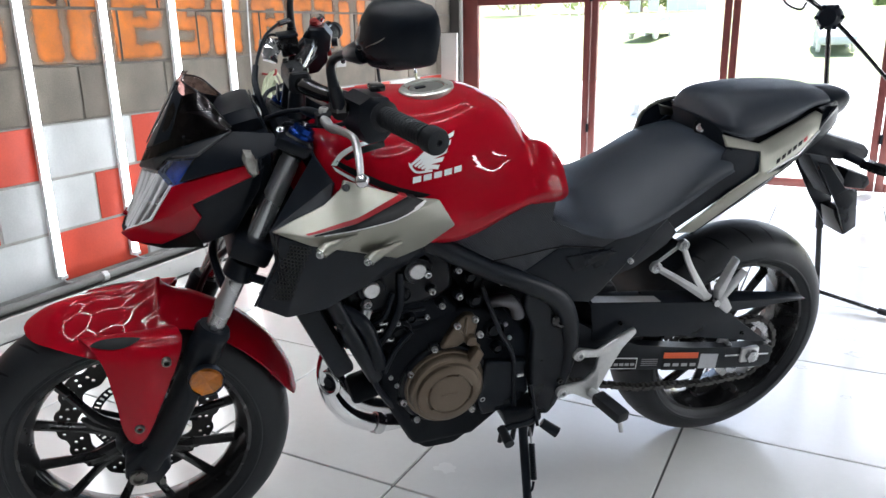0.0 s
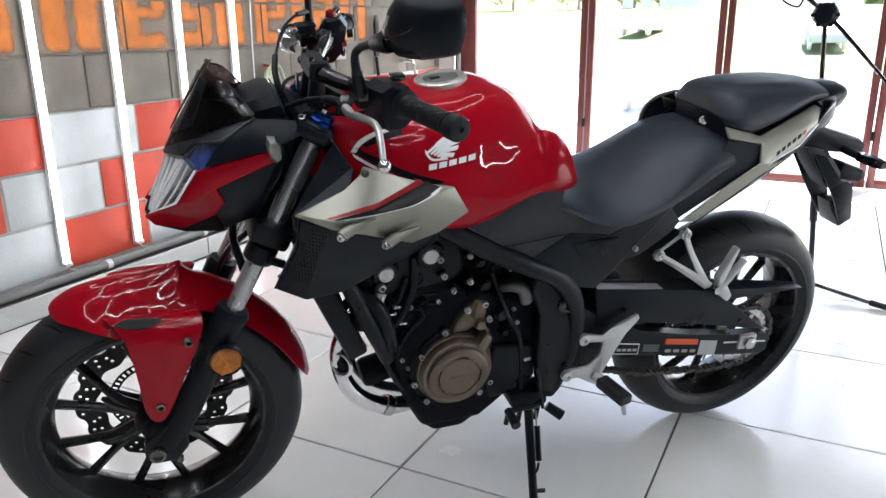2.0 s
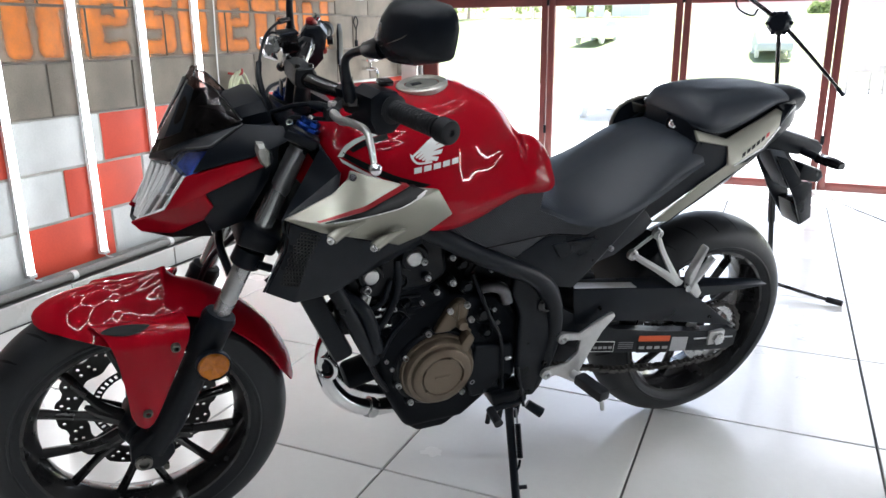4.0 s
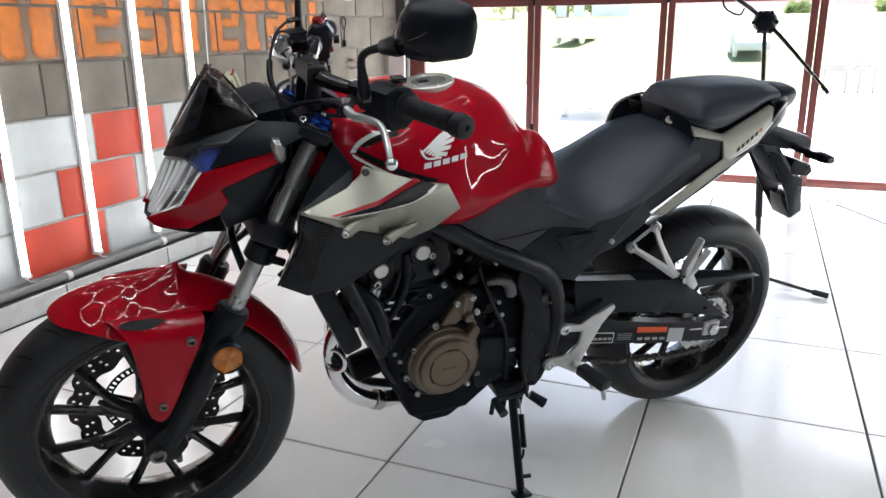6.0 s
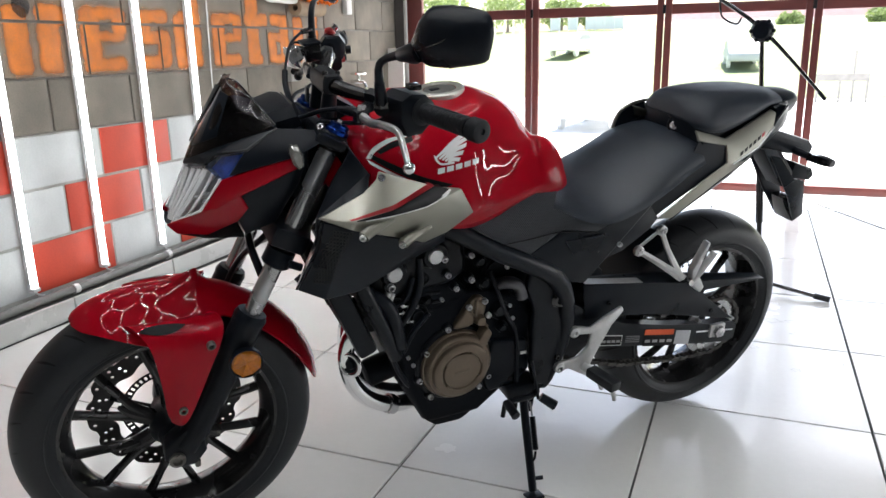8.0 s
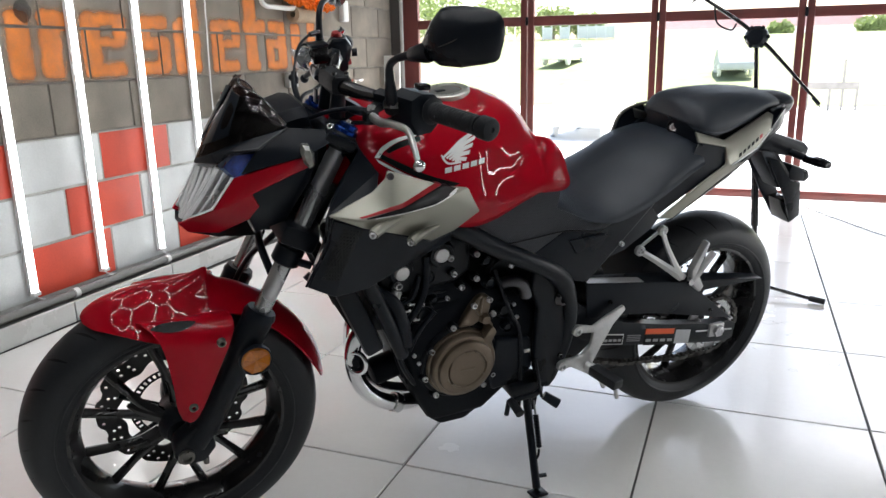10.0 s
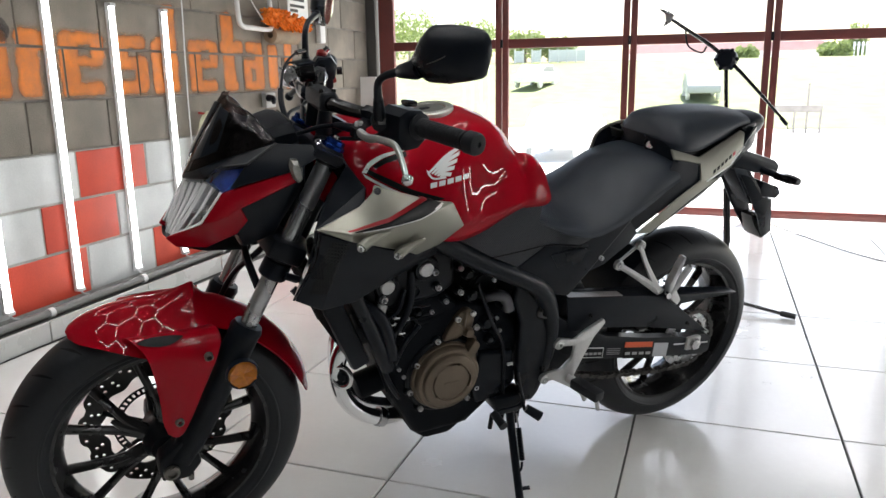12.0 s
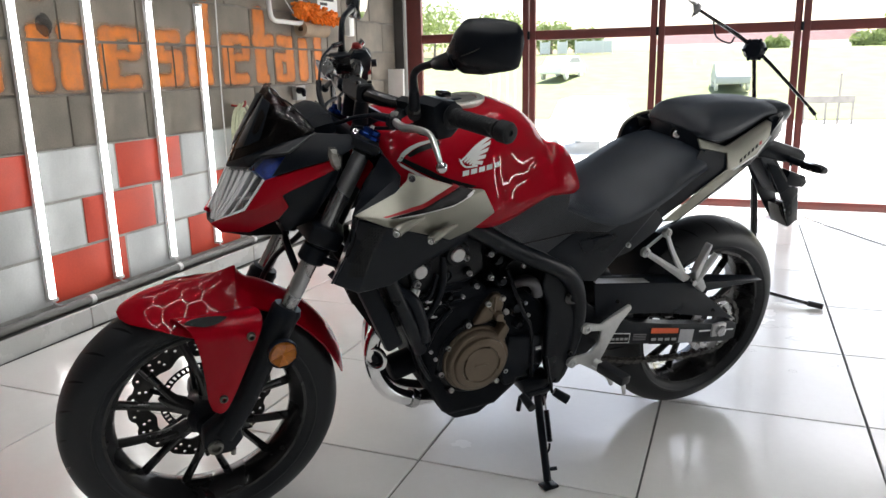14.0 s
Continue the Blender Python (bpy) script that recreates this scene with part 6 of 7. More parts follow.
# bronze generator cover: stepped round, with an arm to the starter gear
gc = Vector((0.804, 0.0, 0.384))
gen = add("generator_cover", lathe([(0.0865, 0.120), (0.0865, 0.128), (0.084, 0.133), (0.081, 0.134), (0.080, 0.146), (0.076, 0.151), (0.069, 0.152), (0.067, 0.160), (0.063, 0.163), (0.050, 0.164), (0.048, 0.159), (0.046, 0.159), (0.044, 0.163), (0, 0.164)], gc, (0, 1, 0), 72), BRONZE, bike, "bronze-painted round generator cover")
for a0, a1 in ((205, 320), (30, 78), (110, 165)):
    add("raised_arc", tube([gc + Vector((0.0475 * math.cos(radians(a0 + (a1 - a0) * k / 8)), 0.1625, 0.0475 * math.sin(radians(a0 + (a1 - a0) * k / 8)))) for k in range(9)], 0.0028, 8, 2), BRONZE, gen)
add("cover_flange", lathe([(0.097, 0.105), (0.097, 0.122), (0.093, 0.126), (0.080, 0.126)], gc, (0, 1, 0), 64), METALBLACK, gen)
add("cover_arm", prism([(0.818, 0.474), (0.806, 0.500), (0.786, 0.534), (0.766, 0.549), (0.746, 0.545), (0.739, 0.520), (0.744, 0.496), (0.760, 0.486), (0.782, 0.474)], 0.105, 0.134, 0.008, 3), BRONZE, gen)
add("arm_rib", prism([(0.770, 0.545), (0.764, 0.545), (0.766, 0.505), (0.772, 0.505)], 0.132, 0.139, 0.002, 1), BRONZE, gen)
add("arm_lug", prism([(0.742, 0.478), (0.728, 0.460), (0.742, 0.428), (0.762, 0.428), (0.764, 0.445)], 0.118, 0.152, 0.005), BRONZE, gen)
add("arm_knob", lathe([(0, 0.146), (0.010, 0.146), (0.012, 0.140), (0.015, 0.125)], (0.756, 0, 0.492), (0, 1, 0), 20), BRONZE, gen)
add("top_tab", prism([(0.826, 0.446), (0.782, 0.446), (0.788, 0.432), (0.820, 0.432)], 0.150, 0.1625, 0.003, 2), BRONZE, gen)
add("raised_mark", box(0.786, 0.822, 0.1625, 0.1648, 0.381, 0.387, 0.001, 1), BRONZE, gen)
for x, z in ((0.830, 0.477), (0.879, 0.425), (0.892, 0.356), (0.862, 0.306), (0.716, 0.330), (0.738, 0.306)):
    add("cover_lug", lathe([(0, 0.100), (0.013, 0.100), (0.011, 0.128), (0, 0.128)], (x, 0, z), (0, 1, 0), 14), METALBLACK, gen)
    screw((x, 0.130, z), 0.0065, (0, 1, 0), gen)
for a0, a1 in (((0.756, 0.492), (0.782, 0.520)), ((0.756, 0.492), (0.735, 0.470))):
    add("arm_web", tube([(a0[0], 0.134, a0[1]), (a1[0], 0.134, a1[1])], 0.004, 8, 1), BRONZE, gen)
for x, z in ((0.786, 0.529), (0.748, 0.538), (0.735, 0.500)):
    screw((x, 0.136, z), 0.0068, (0, 1, 0), gen)
add("sprocket_cover", prism([(0.716, 0.425), (0.622, 0.414), (0.606, 0.330), (0.640, 0.290), (0.715, 0.285), (0.730, 0.33)], 0.06, 0.134, 0.008, 3), BLACK, bike, "black sprocket cover")
add("gearbox_rear", prism([(0.74, 0.62), (0.56, 0.60), (0.535, 0.40), (0.555, 0.31), (0.64, 0.30), (0.76, 0.32)], -0.11, 0.095, 0.012), METALBLACK, block)
rng = random.Random(21)
for x, z, r, h in ((0.92, 0.575, 0.020, 0.010), (0.895, 0.61, 0.014, 0.012), (0.90, 0.52, 0.024, 0.010), (0.745, 0.575, 0.016, 0.014), (0.70, 0.50, 0.022, 0.018), (0.69, 0.455, 0.013, 0.02), (0.665, 0.545, 0.012, 0.03), (0.93, 0.47, 0.012, 0.012), (0.88, 0.555, 0.010, 0.014), (0.76, 0.63, 0.014, 0.014)):
    add("casting_boss", lathe([(0, h), (r * 0.55, h), (r * 0.6, h * 0.6), (r * 0.8, h * 0.6), (r * 0.9, h), (r, h * 0.8), (r * 1.1, 0)], (x, 0.113, z), (0, 1, 0), 20), METALBLACK, block)
for pts, r in (([(0.955, 0.128, 0.50), (0.925, 0.134, 0.545), (0.905, 0.130, 0.60), (0.905, 0.122, 0.66)], 0.008), ([(0.935, 0.128, 0.44), (0.915, 0.132, 0.49), (0.880, 0.130, 0.53)], 0.006), ([(0.96, 0.126, 0.555), (0.935, 0.132, 0.575), (0.92, 0.128, 0.62)], 0.005)):
    add("engine_hose", tube(pts, r, 10, 5), BLACK, block)
for x, z in ((0.939, 0.560), (0.925, 0.520), (0.947, 0.545)):
    add("hose_clip", box(x - 0.008, x + 0.008, 0.132, 0.138, z - 0.003, z + 0.003, 0.001, 1), STEEL, block)
for x, z in ((0.905, 0.395), (0.918, 0.418), (0.935, 0.455), (0.70, 0.56), (0.672, 0.505), (0.66, 0.47), (0.845, 0.55), (0.905, 0.545), (0.69, 0.605)):
    screw((x, 0.120, z), 0.0048, (0, 1, 0), block)
add("sensor_lead", tube([(0.966, 0.13, 0.592), (0.972, 0.134, 0.575), (0.968, 0.133, 0.560)], [0.007, 0.006, 0.0055], 10, 4), ALLOY, block)
add("starter", tube([(0.70, 0.02, 0.585), (0.70, 0.10, 0.585)], 0.03, 16, 1), METALBLACK)
add("throttle_body", tube([(0.79, 0.06, 0.70), (0.70, 0.06, 0.73)], 0.035, 16, 1), BLACK)
add("thermostat_elbow", tube([(0.705, 0.11, 0.560), (0.690, 0.135, 0.575), (0.668, 0.140, 0.565), (0.655, 0.140, 0.535)], 0.014, 12, 4), material("dull_alloy_elbow", (0.13, 0.13, 0.14), 0.4, 0.8), bike, "dull alloy coolant elbow")
add("loom", tube([(0.73, 0.115, 0.60), (0.69, 0.130, 0.50), (0.655, 0.134, 0.43), (0.640, 0.136, 0.30)], 0.005, 8), METALBLACK)
add("wire_clip", box(0.634, 0.650, 0.150, 0.155, 0.388, 0.397, 0.002), STEEL)
add("airbox", box(0.62, 0.86, -0.09, 0.09, 0.62, 0.76, 0.02), BLACK)

# --- exhaust headers
for path in ([(0.95, 0.05, 0.505), (1.000, 0.05, 0.488), (1.030, 0.05, 0.448), (1.038, 0.05, 0.394), (1.022, 0.05, 0.330), (0.980, 0.05, 0.276), (0.920, 0.045, 0.243), (0.84, 0.03, 0.230)],
             [(0.94, -0.05, 0.50), (0.975, -0.05, 0.480), (1.002, -0.05, 0.430), (1.004, -0.05, 0.360), (0.984, -0.05, 0.288), (0.935, -0.045, 0.236), (0.875, -0.04, 0.212), (0.82, -0.02, 0.210)]):
    add("exhaust_header", tube(path, 0.0190, 20, 7), CHROME, bike, "polished steel exhaust header")
add("heat_clamp", lathe([(0.0193, -0.010), (0.0235, -0.010), (0.0235, 0.010), (0.0193, 0.010)], (0.925, 0.0455, 0.2455), (0.9, 0.07, 0.45), 24, True), STEEL)
bm = lathe([(0.024 + 0.006 * math.cos(2 * math.pi * k / 10), 0.006 * math.sin(2 * math.pi * k / 10)) for k in range(10)], (1.036, 0.074, 0.398), (0.75, 0.6, 0.1), 30, True)
add("port_ring", bm, CHROME)
add("port_cap", lathe([(0, -0.016), (0.020, -0.014), (0.023, -0.004), (0.021, 0.003), (0.012, 0.000), (0.010, 0.004), (0, 0.005)], (1.036, 0.074, 0.398), (0.75, 0.6, 0.1), 24), METALBLACK)
add("port_flange", tube([(0.985, 0.02, 0.505), (0.995, 0.085, 0.50)], 0.022, 12, 1), METALBLACK)
add("collector", tube([(0.84, 0.0, 0.225), (0.70, -0.03, 0.205), (0.55, -0.06, 0.215)], 0.033, 16, 3), STEEL)
# --- side panels, seats and tail
pv = [(0.820, 0.170, 0.738), (0.660, 0.160, 0.796), (0.604, 0.150, 0.788), (0.614, 0.160, 0.752), (0.545, 0.166, 0.722), (0.462, 0.172, 0.704), (0.352, 0.166, 0.735), (0.310, 0.158, 0.768), (0.500, 0.156, 0.552), (0.545, 0.166, 0.566), (0.605, 0.176, 0.618), (0.672, 0.180, 0.660), (0.750, 0.178, 0.698), (0.593, 0.173, 0.703), (0.500, 0.175, 0.690)]
for s in (1, -1):
    panel = add("side_panel", polys(pv, [(0, 1, 2, 3, 13, 12), (3, 4, 5, 14, 13), (12, 13, 11)], 0.006, 0.003, s < 0, 2), WEAVE, bike, "black side panel with a fine ribbed weave")
    add("panel_lower", polys(pv, [(11, 13, 14, 9, 10), (14, 5, 6, 8, 9), (6, 7, 8)], 0.006, 0.003, s < 0, 2), BLACK, panel)
    add("panel_tail", polys([(0.356, 0.160, 0.734), (0.312, 0.151, 0.690), (0.330, 0.148, 0.662), (0.400, 0.150, 0.618), (0.470, 0.154, 0.600), (0.470, 0.164, 0.700)], [(0, 1, 2, 3, 4, 5)], 0.005, 0.002, s < 0, 2), BLACK, panel)
    add("panel_step", polys([(0.585, 0.1790, 0.679), (0.561, 0.1800, 0.643), (0.470, 0.1800, 0.678), (0.500, 0.1810, 0.684)], [(0, 1, 2, 3)], 0.005, 0.002, s < 0, 2), BLACK, panel)
    # shade of the panel's groove, painted as a thin dark line
    add("groove_shade", tube([(0.745, 0.1805 * s, 0.692), (0.672, 0.179 * s, 0.697), (0.593, 0.1745 * s, 0.701), (0.500, 0.1765 * s, 0.688)], 0.0016, 6, 3), BLACKMARK, panel)
    screw((0.425, 0.166 * s, 0.644), 0.006, (0, s, 0), panel)
seat_sections = [
    (0.615, [(0, 0.784), (0.05, 0.780), (0.085, 0.772), (0.108, 0.762), (0.112, 0.755), (0.108, 0.749), (0, 0.742)]),
    (0.585, [(0, 0.766), (0.05, 0.763), (0.095, 0.755), (0.134, 0.746), (0.146, 0.739), (0.140, 0.732), (0, 0.726)]),
    (0.530, [(0, 0.742), (0.05, 0.740), (0.105, 0.735), (0.150, 0.729), (0.168, 0.721), (0.160, 0.713), (0, 0.708)]),
    (0.465, [(0, 0.748), (0.05, 0.745), (0.105, 0.737), (0.155, 0.725), (0.174, 0.714), (0.166, 0.705), (0, 0.700)]),
    (0.400, [(0, 0.779), (0.05, 0.775), (0.105, 0.763), (0.152, 0.744), (0.171, 0.731), (0.164, 0.722), (0, 0.716)]),
    (0.340, [(0, 0.818), (0.06, 0.813), (0.110, 0.796), (0.148, 0.771), (0.163, 0.754), (0.158, 0.745), (0, 0.74)]),
    (0.285, [(0, 0.845), (0.06, 0.841), (0.112, 0.825), (0.143, 0.799), (0.153, 0.777), (0.148, 0.768), (0, 0.76)]),
    (0.235, [(0, 0.856), (0.06, 0.853), (0.108, 0.841), (0.135, 0.820), (0.145, 0.801), (0.140, 0.792), (0, 0.78)]),
    (0.190, [(0, 0.862), (0.06, 0.859), (0.10, 0.850), (0.125, 0.833), (0.136, 0.816), (0.130, 0.808), (0, 0.80)]),
]
seat = add("rider_seat", smooth_body(seat_sections), SEATV, bike, "black grained vinyl rider seat", 60)
add("seat_base", box(0.36, 0.60, -0.13, 0.13, 0.655, 0.706, 0.02), BLACK, seat)
pseat_sections = [
    (0.206, [(0, 0.914), (0.025, 0.912), (0.048, 0.904), (0.064, 0.896), (0.066, 0.890), (0.060, 0.886), (0, 0.885)]),
    (0.199, [(0, 0.932), (0.034, 0.927), (0.064, 0.914), (0.083, 0.896), (0.085, 0.886), (0.078, 0.880), (0, 0.880)]),
    (0.178, [(0, 0.946), (0.05, 0.941), (0.088, 0.926), (0.110, 0.898), (0.112, 0.882), (0.104, 0.876), (0, 0.875)]),
    (0.130, [(0, 0.953), (0.05, 0.950), (0.090, 0.934), (0.112, 0.902), (0.116, 0.882), (0.108, 0.874), (0, 0.875)]),
    (0.050, [(0, 0.957), (0.05, 0.954), (0.084, 0.940), (0.102, 0.918), (0.106, 0.904), (0.100, 0.896), (0, 0.89)]),
    (-0.030, [(0, 0.955), (0.045, 0.952), (0.072, 0.944), (0.086, 0.934), (0.088, 0.926), (0.082, 0.920), (0, 0.91)]),
    (-0.085, [(0, 0.949), (0.036, 0.947), (0.062, 0.941), (0.074, 0.934), (0.076, 0.929), (0.070, 0.925), (0, 0.92)]),
]
add("passenger_seat", smooth_body(pseat_sections), SEATV, bike, "raised black passenger seat pad", 60)
tail_sections = [
    (0.200, [(0, 0.888), (0.05, 0.886), (0.076, 0.875), (0.088, 0.85), (0.088, 0.82), (0.080, 0.79), (0, 0.78)]),
    (0.150, [(0, 0.885), (0.06, 0.882), (0.084, 0.872), (0.096, 0.85), (0.100, 0.83), (0.09, 0.80), (0, 0.79)]),
    (0.020, [(0, 0.900), (0.05, 0.898), (0.076, 0.888), (0.082, 0.87), (0.086, 0.85), (0.08, 0.83), (0, 0.82)]),
    (-0.080, [(0, 0.930), (0.05, 0.926), (0.070, 0.914), (0.078, 0.895), (0.076, 0.87), (0.060, 0.85), (0, 0.84)]),
    (-0.110, [(0, 0.940), (0.036, 0.937), (0.060, 0.928), (0.070, 0.908), (0.068, 0.885), (0.048, 0.868), (0, 0.86)]),
    (-0.160, [(0, 0.941), (0.030, 0.938), (0.048, 0.930), (0.054, 0.916), (0.050, 0.896), (0.034, 0.882), (0, 0.876)]),
    (-0.178, [(0, 0.938), (0.025, 0.936), (0.040, 0.929), (0.045, 0.918), (0.041, 0.904), (0.03, 0.896), (0, 0.89)]),
]
tail = add("tail_body", smooth_body(tail_sections), BLACK, bike, "black plastic tail body", 60)
add("tail_lamp", box(-0.184, -0.172, -0.032, 0.032, 0.900, 0.930, 0.004), REDGLASS, tail, "dark red tail lamp")
add("seat_lock", lathe([(0, 0.000), (0.008, 0.0), (0.0100, 0.003), (0.0072, 0.0045), (0.006, 0.002), (0, 0.002)], (0.207, 0.032, 0.872), (0.9, 0.45, 0.25), 22), BOLTMETAL, tail, "bright seat lock")
add("lock_well", lathe([(0, 0.0), (0.014, 0.0), (0.017, 0.002), (0.0185, 0.0)], (0.2065, 0.030, 0.872), (0.9, 0.35, 0.1), 24), BLACKMARK, tail)
add("lock_panel", polys([(0.212, 0.078, 0.893), (0.205, 0.105, 0.880), (0.190, 0.122, 0.850), (0.201, 0.06, 0.838), (0.201, -0.06, 0.838), (0.212, -0.075, 0.893)], [(0, 1, 2, 3), (0, 3, 4, 5)], 0, 0), BLACK, tail)
# arm, corner, upper chamfer, flank and lower strip of the tail panel
tv = [(0.220, 0.118, 0.886), (0.117, 0.114, 0.858), (0.094, 0.120, 0.848), (-0.023, 0.100, 0.887), (-0.063, 0.088, 0.904), (-0.046, 0.106, 0.873), (0.018, 0.130, 0.834), (0.112, 0.150, 0.805),
      (0.125, 0.132, 0.846), (0.128, 0.147, 0.807), (0.206, 0.120, 0.859), (-0.043, 0.086, 0.913), (0.203, 0.152, 0.766), (0.128, 0.147, 0.772), (0.318, 0.155, 0.688), (0.272, 0.154, 0.686), (0.060, 0.140, 0.805)]
TAIL_FACES = [(0, 1, 8, 10), (1, 2, 7, 9, 8), (1, 11, 4, 3, 2), (2, 3, 4, 5, 6, 7), (9, 7, 13, 12), (12, 13, 15, 14), (7, 16, 13)]
for s in (1, -1):
    tp = add("tail_panel", polys(tv, TAIL_FACES, 0.006, 0.0028, s < 0, 3), SILVER, bike, "satin silver tail panel with a handhold", 30)
    add("flank_foot", polys([(0.114, 0.143, 0.806), (0.018, 0.124, 0.834), (0.006, 0.106, 0.800), (0.100, 0.132, 0.764), (0.135, 0.140, 0.770)], [(0, 1, 2, 3, 4)], 0.004, 0, s < 0), BLACK, tp)
    # highlight on the panel's lower edge, painted as a thin bright tube
    add("edge_highlight", tube([(x, (y + 0.0008) * s, z) for x, y, z in (tv[5], tv[6], tv[7])], 0.0018, 8, 1), ALLOY, tp)
    add("rear_cover", polys([(-0.050, 0.083, 0.918), (-0.068, 0.085, 0.906), (-0.050, 0.102, 0.870), (-0.020, 0.112, 0.850), (-0.075, 0.092, 0.855), (-0.130, 0.068, 0.872), (-0.150, 0.050, 0.902), (-0.100, 0.080, 0.930)], [(0, 1, 2, 3, 4, 5, 6, 7)], 0.004, 0.001, s < 0), BLACK, tp)
    if s > 0:
        panel_tree = BVHTree.FromBMesh(polys(tv, [(2, 3, 4, 5, 6, 7)], 0.006, 0.0028, False, 3))
        for k in range(6):
            x, z = 0.084 - 0.0165 * k, 0.8215 + 0.0070 * k
            decal("name_bar", [(x - 0.001, z + 0.0045), (x - 0.0125, z + 0.0092)], [(x + 0.0030, z - 0.0040), (x - 0.0085, z + 0.0007)], REDMARK if k == 5 else BLACKMARK, panel_tree, tp, n=3, across=2)
    if s < 0:
        add("grab_fin", polys([(0.262, -0.130, 0.800), (0.248, -0.130, 0.857), (0.220, -0.128, 0.878), (0.180, -0.122, 0.890), (0.14, -0.115, 0.880), (0.14, -0.115, 0.800)], [(0, 1, 2, 3, 4, 5)], 0.004), BLACK, tp)
        # paler sheet added over the far panel's inner face so that it looks lit
        add("fin_lit_patch", polys([(0.192, -0.104, 0.891), (0.165, -0.104, 0.896), (0.138, -0.104, 0.859), (0.162, -0.104, 0.848)], [(0, 1, 2, 3)], 0.004, 0.001), CAPMETAL, tp)
        add("handhold_rim", tube([(0.160, -0.112, 0.897), (0.184, -0.122, 0.894), (0.218, -0.130, 0.882), (0.247, -0.132, 0.860), (0.262, -0.132, 0.815)], 0.0045, 8, 4), SILVER, tp)
    add("inner_panel", polys([(0.195, 0.112, 0.857), (0.118, 0.128, 0.846), (0.122, 0.138, 0.804), (0.205, 0.142, 0.757), (0.322, 0.145, 0.690), (0.345, 0.150, 0.740), (0.24, 0.135, 0.81)], [(0, 1, 2, 3, 6), (3, 4, 5, 6)], 0.004, 0, s < 0), BLACK, tp)
    add("under_strip", polys([(-0.046, 0.103, 0.870), (0.018, 0.127, 0.831), (0.108, 0.146, 0.781), (0.272, 0.152, 0.682), (0.27, 0.135, 0.668), (0.09, 0.12, 0.755), (-0.03, 0.095, 0.815), (-0.12, 0.072, 0.862), (-0.140, 0.056, 0.900), (-0.090, 0.096, 0.923)], [(0, 1, 6, 7, 8, 9), (1, 2, 5, 6), (2, 3, 4, 5)], 0.004, 0.001, s < 0), BLACK, tp)
# number-plate hanger with its rear indicators
hang = add("plate_hanger", prism([(-0.06, 0.838), (-0.12, 0.846), (-0.29, 0.797), (-0.312, 0.780), (-0.308, 0.758), (-0.22, 0.764), (-0.11, 0.786)], -0.028, 0.028, 0.007), BLACK, bike, "black number plate hanger under the tail")
add("hanger_stem", prism([(-0.12, 0.792), (-0.19, 0.775), (-0.255, 0.712), (-0.258, 0.682), (-0.225, 0.668), (-0.16, 0.735)], -0.030, 0.030, 0.006), METALBLACK, hang)
add("stem_plate", polys([(-0.115, 0.034, 0.790), (-0.165, 0.036, 0.780), (-0.205, 0.036, 0.735), (-0.190, 0.038, 0.700)], [(0, 1, 2, 3)], 0.004, 0.001), SEATV, hang)
add("stem_hole", lathe([(0, 0.0395), (0.007, 0.0395), (0.007, 0.030)], (-0.155, 0, 0.755), (0, 1, 0), 14), BLACKMARK, hang)
add("plate_bracket", polys([(-0.135, 0.045, 0.770), (-0.165, 0.058, 0.765), (-0.235, 0.055, 0.700), (-0.280, 0.052, 0.690), (-0.330, 0.038, 0.580), (-0.310, 0.0, 0.560), (-0.300, 0.036, 0.562), (-0.240, 0.050, 0.640)],
                           [(0, 1, 2, 7), (2, 3, 4, 6, 7), (4, 5, 6)], 0.008, 0.002), BLACK, hang)
add("plate_bracket", polys([(-0.135, 0.045, 0.770), (-0.165, 0.058, 0.765), (-0.235, 0.055, 0.700), (-0.280, 0.052, 0.690), (-0.330, 0.038, 0.580), (-0.310, 0.0, 0.560), (-0.300, 0.036, 0.562), (-0.240, 0.050, 0.640)],
                           [(0, 1, 2, 7), (2, 3, 4, 6, 7), (4, 5, 6)], 0.008, 0.002, True), BLACK, hang)
add("plate_back", prism([(-0.262, 0.625), (-0.300, 0.630), (-0.330, 0.572), (-0.300, 0.556)], -0.034, 0.034, 0.004), GLOSS, hang)
add("plate_lamp", prism([(-0.262, 0.735), (-0.335, 0.712), (-0.350, 0.690), (-0.335, 0.676), (-0.255, 0.690)], -0.024, 0.024, 0.004), BLACK, hang)
for s in (1, -1):
    sig = add("rear_indicator", tube([(-0.235, 0.03 * s, 0.775), (-0.240, 0.075 * s, 0.772)], 0.010, 10, 1), BLACK, bike, "black stalked rear indicator")
    add("indicator_body", loft([[Vector((-0.243 - 0.10 * (y - 0.07) + dx * w, y * s, 0.770 + dz * w)) for dx, dz in ((0.015, 0.0), (0.009, 0.011), (-0.011, 0.012), (-0.018, 0.0), (-0.011, -0.011), (0.009, -0.010))] for y, w in ((0.065, 0.5), (0.075, 0.95), (0.120, 1.0), (0.142, 0.75))]), GLOSS, sig)

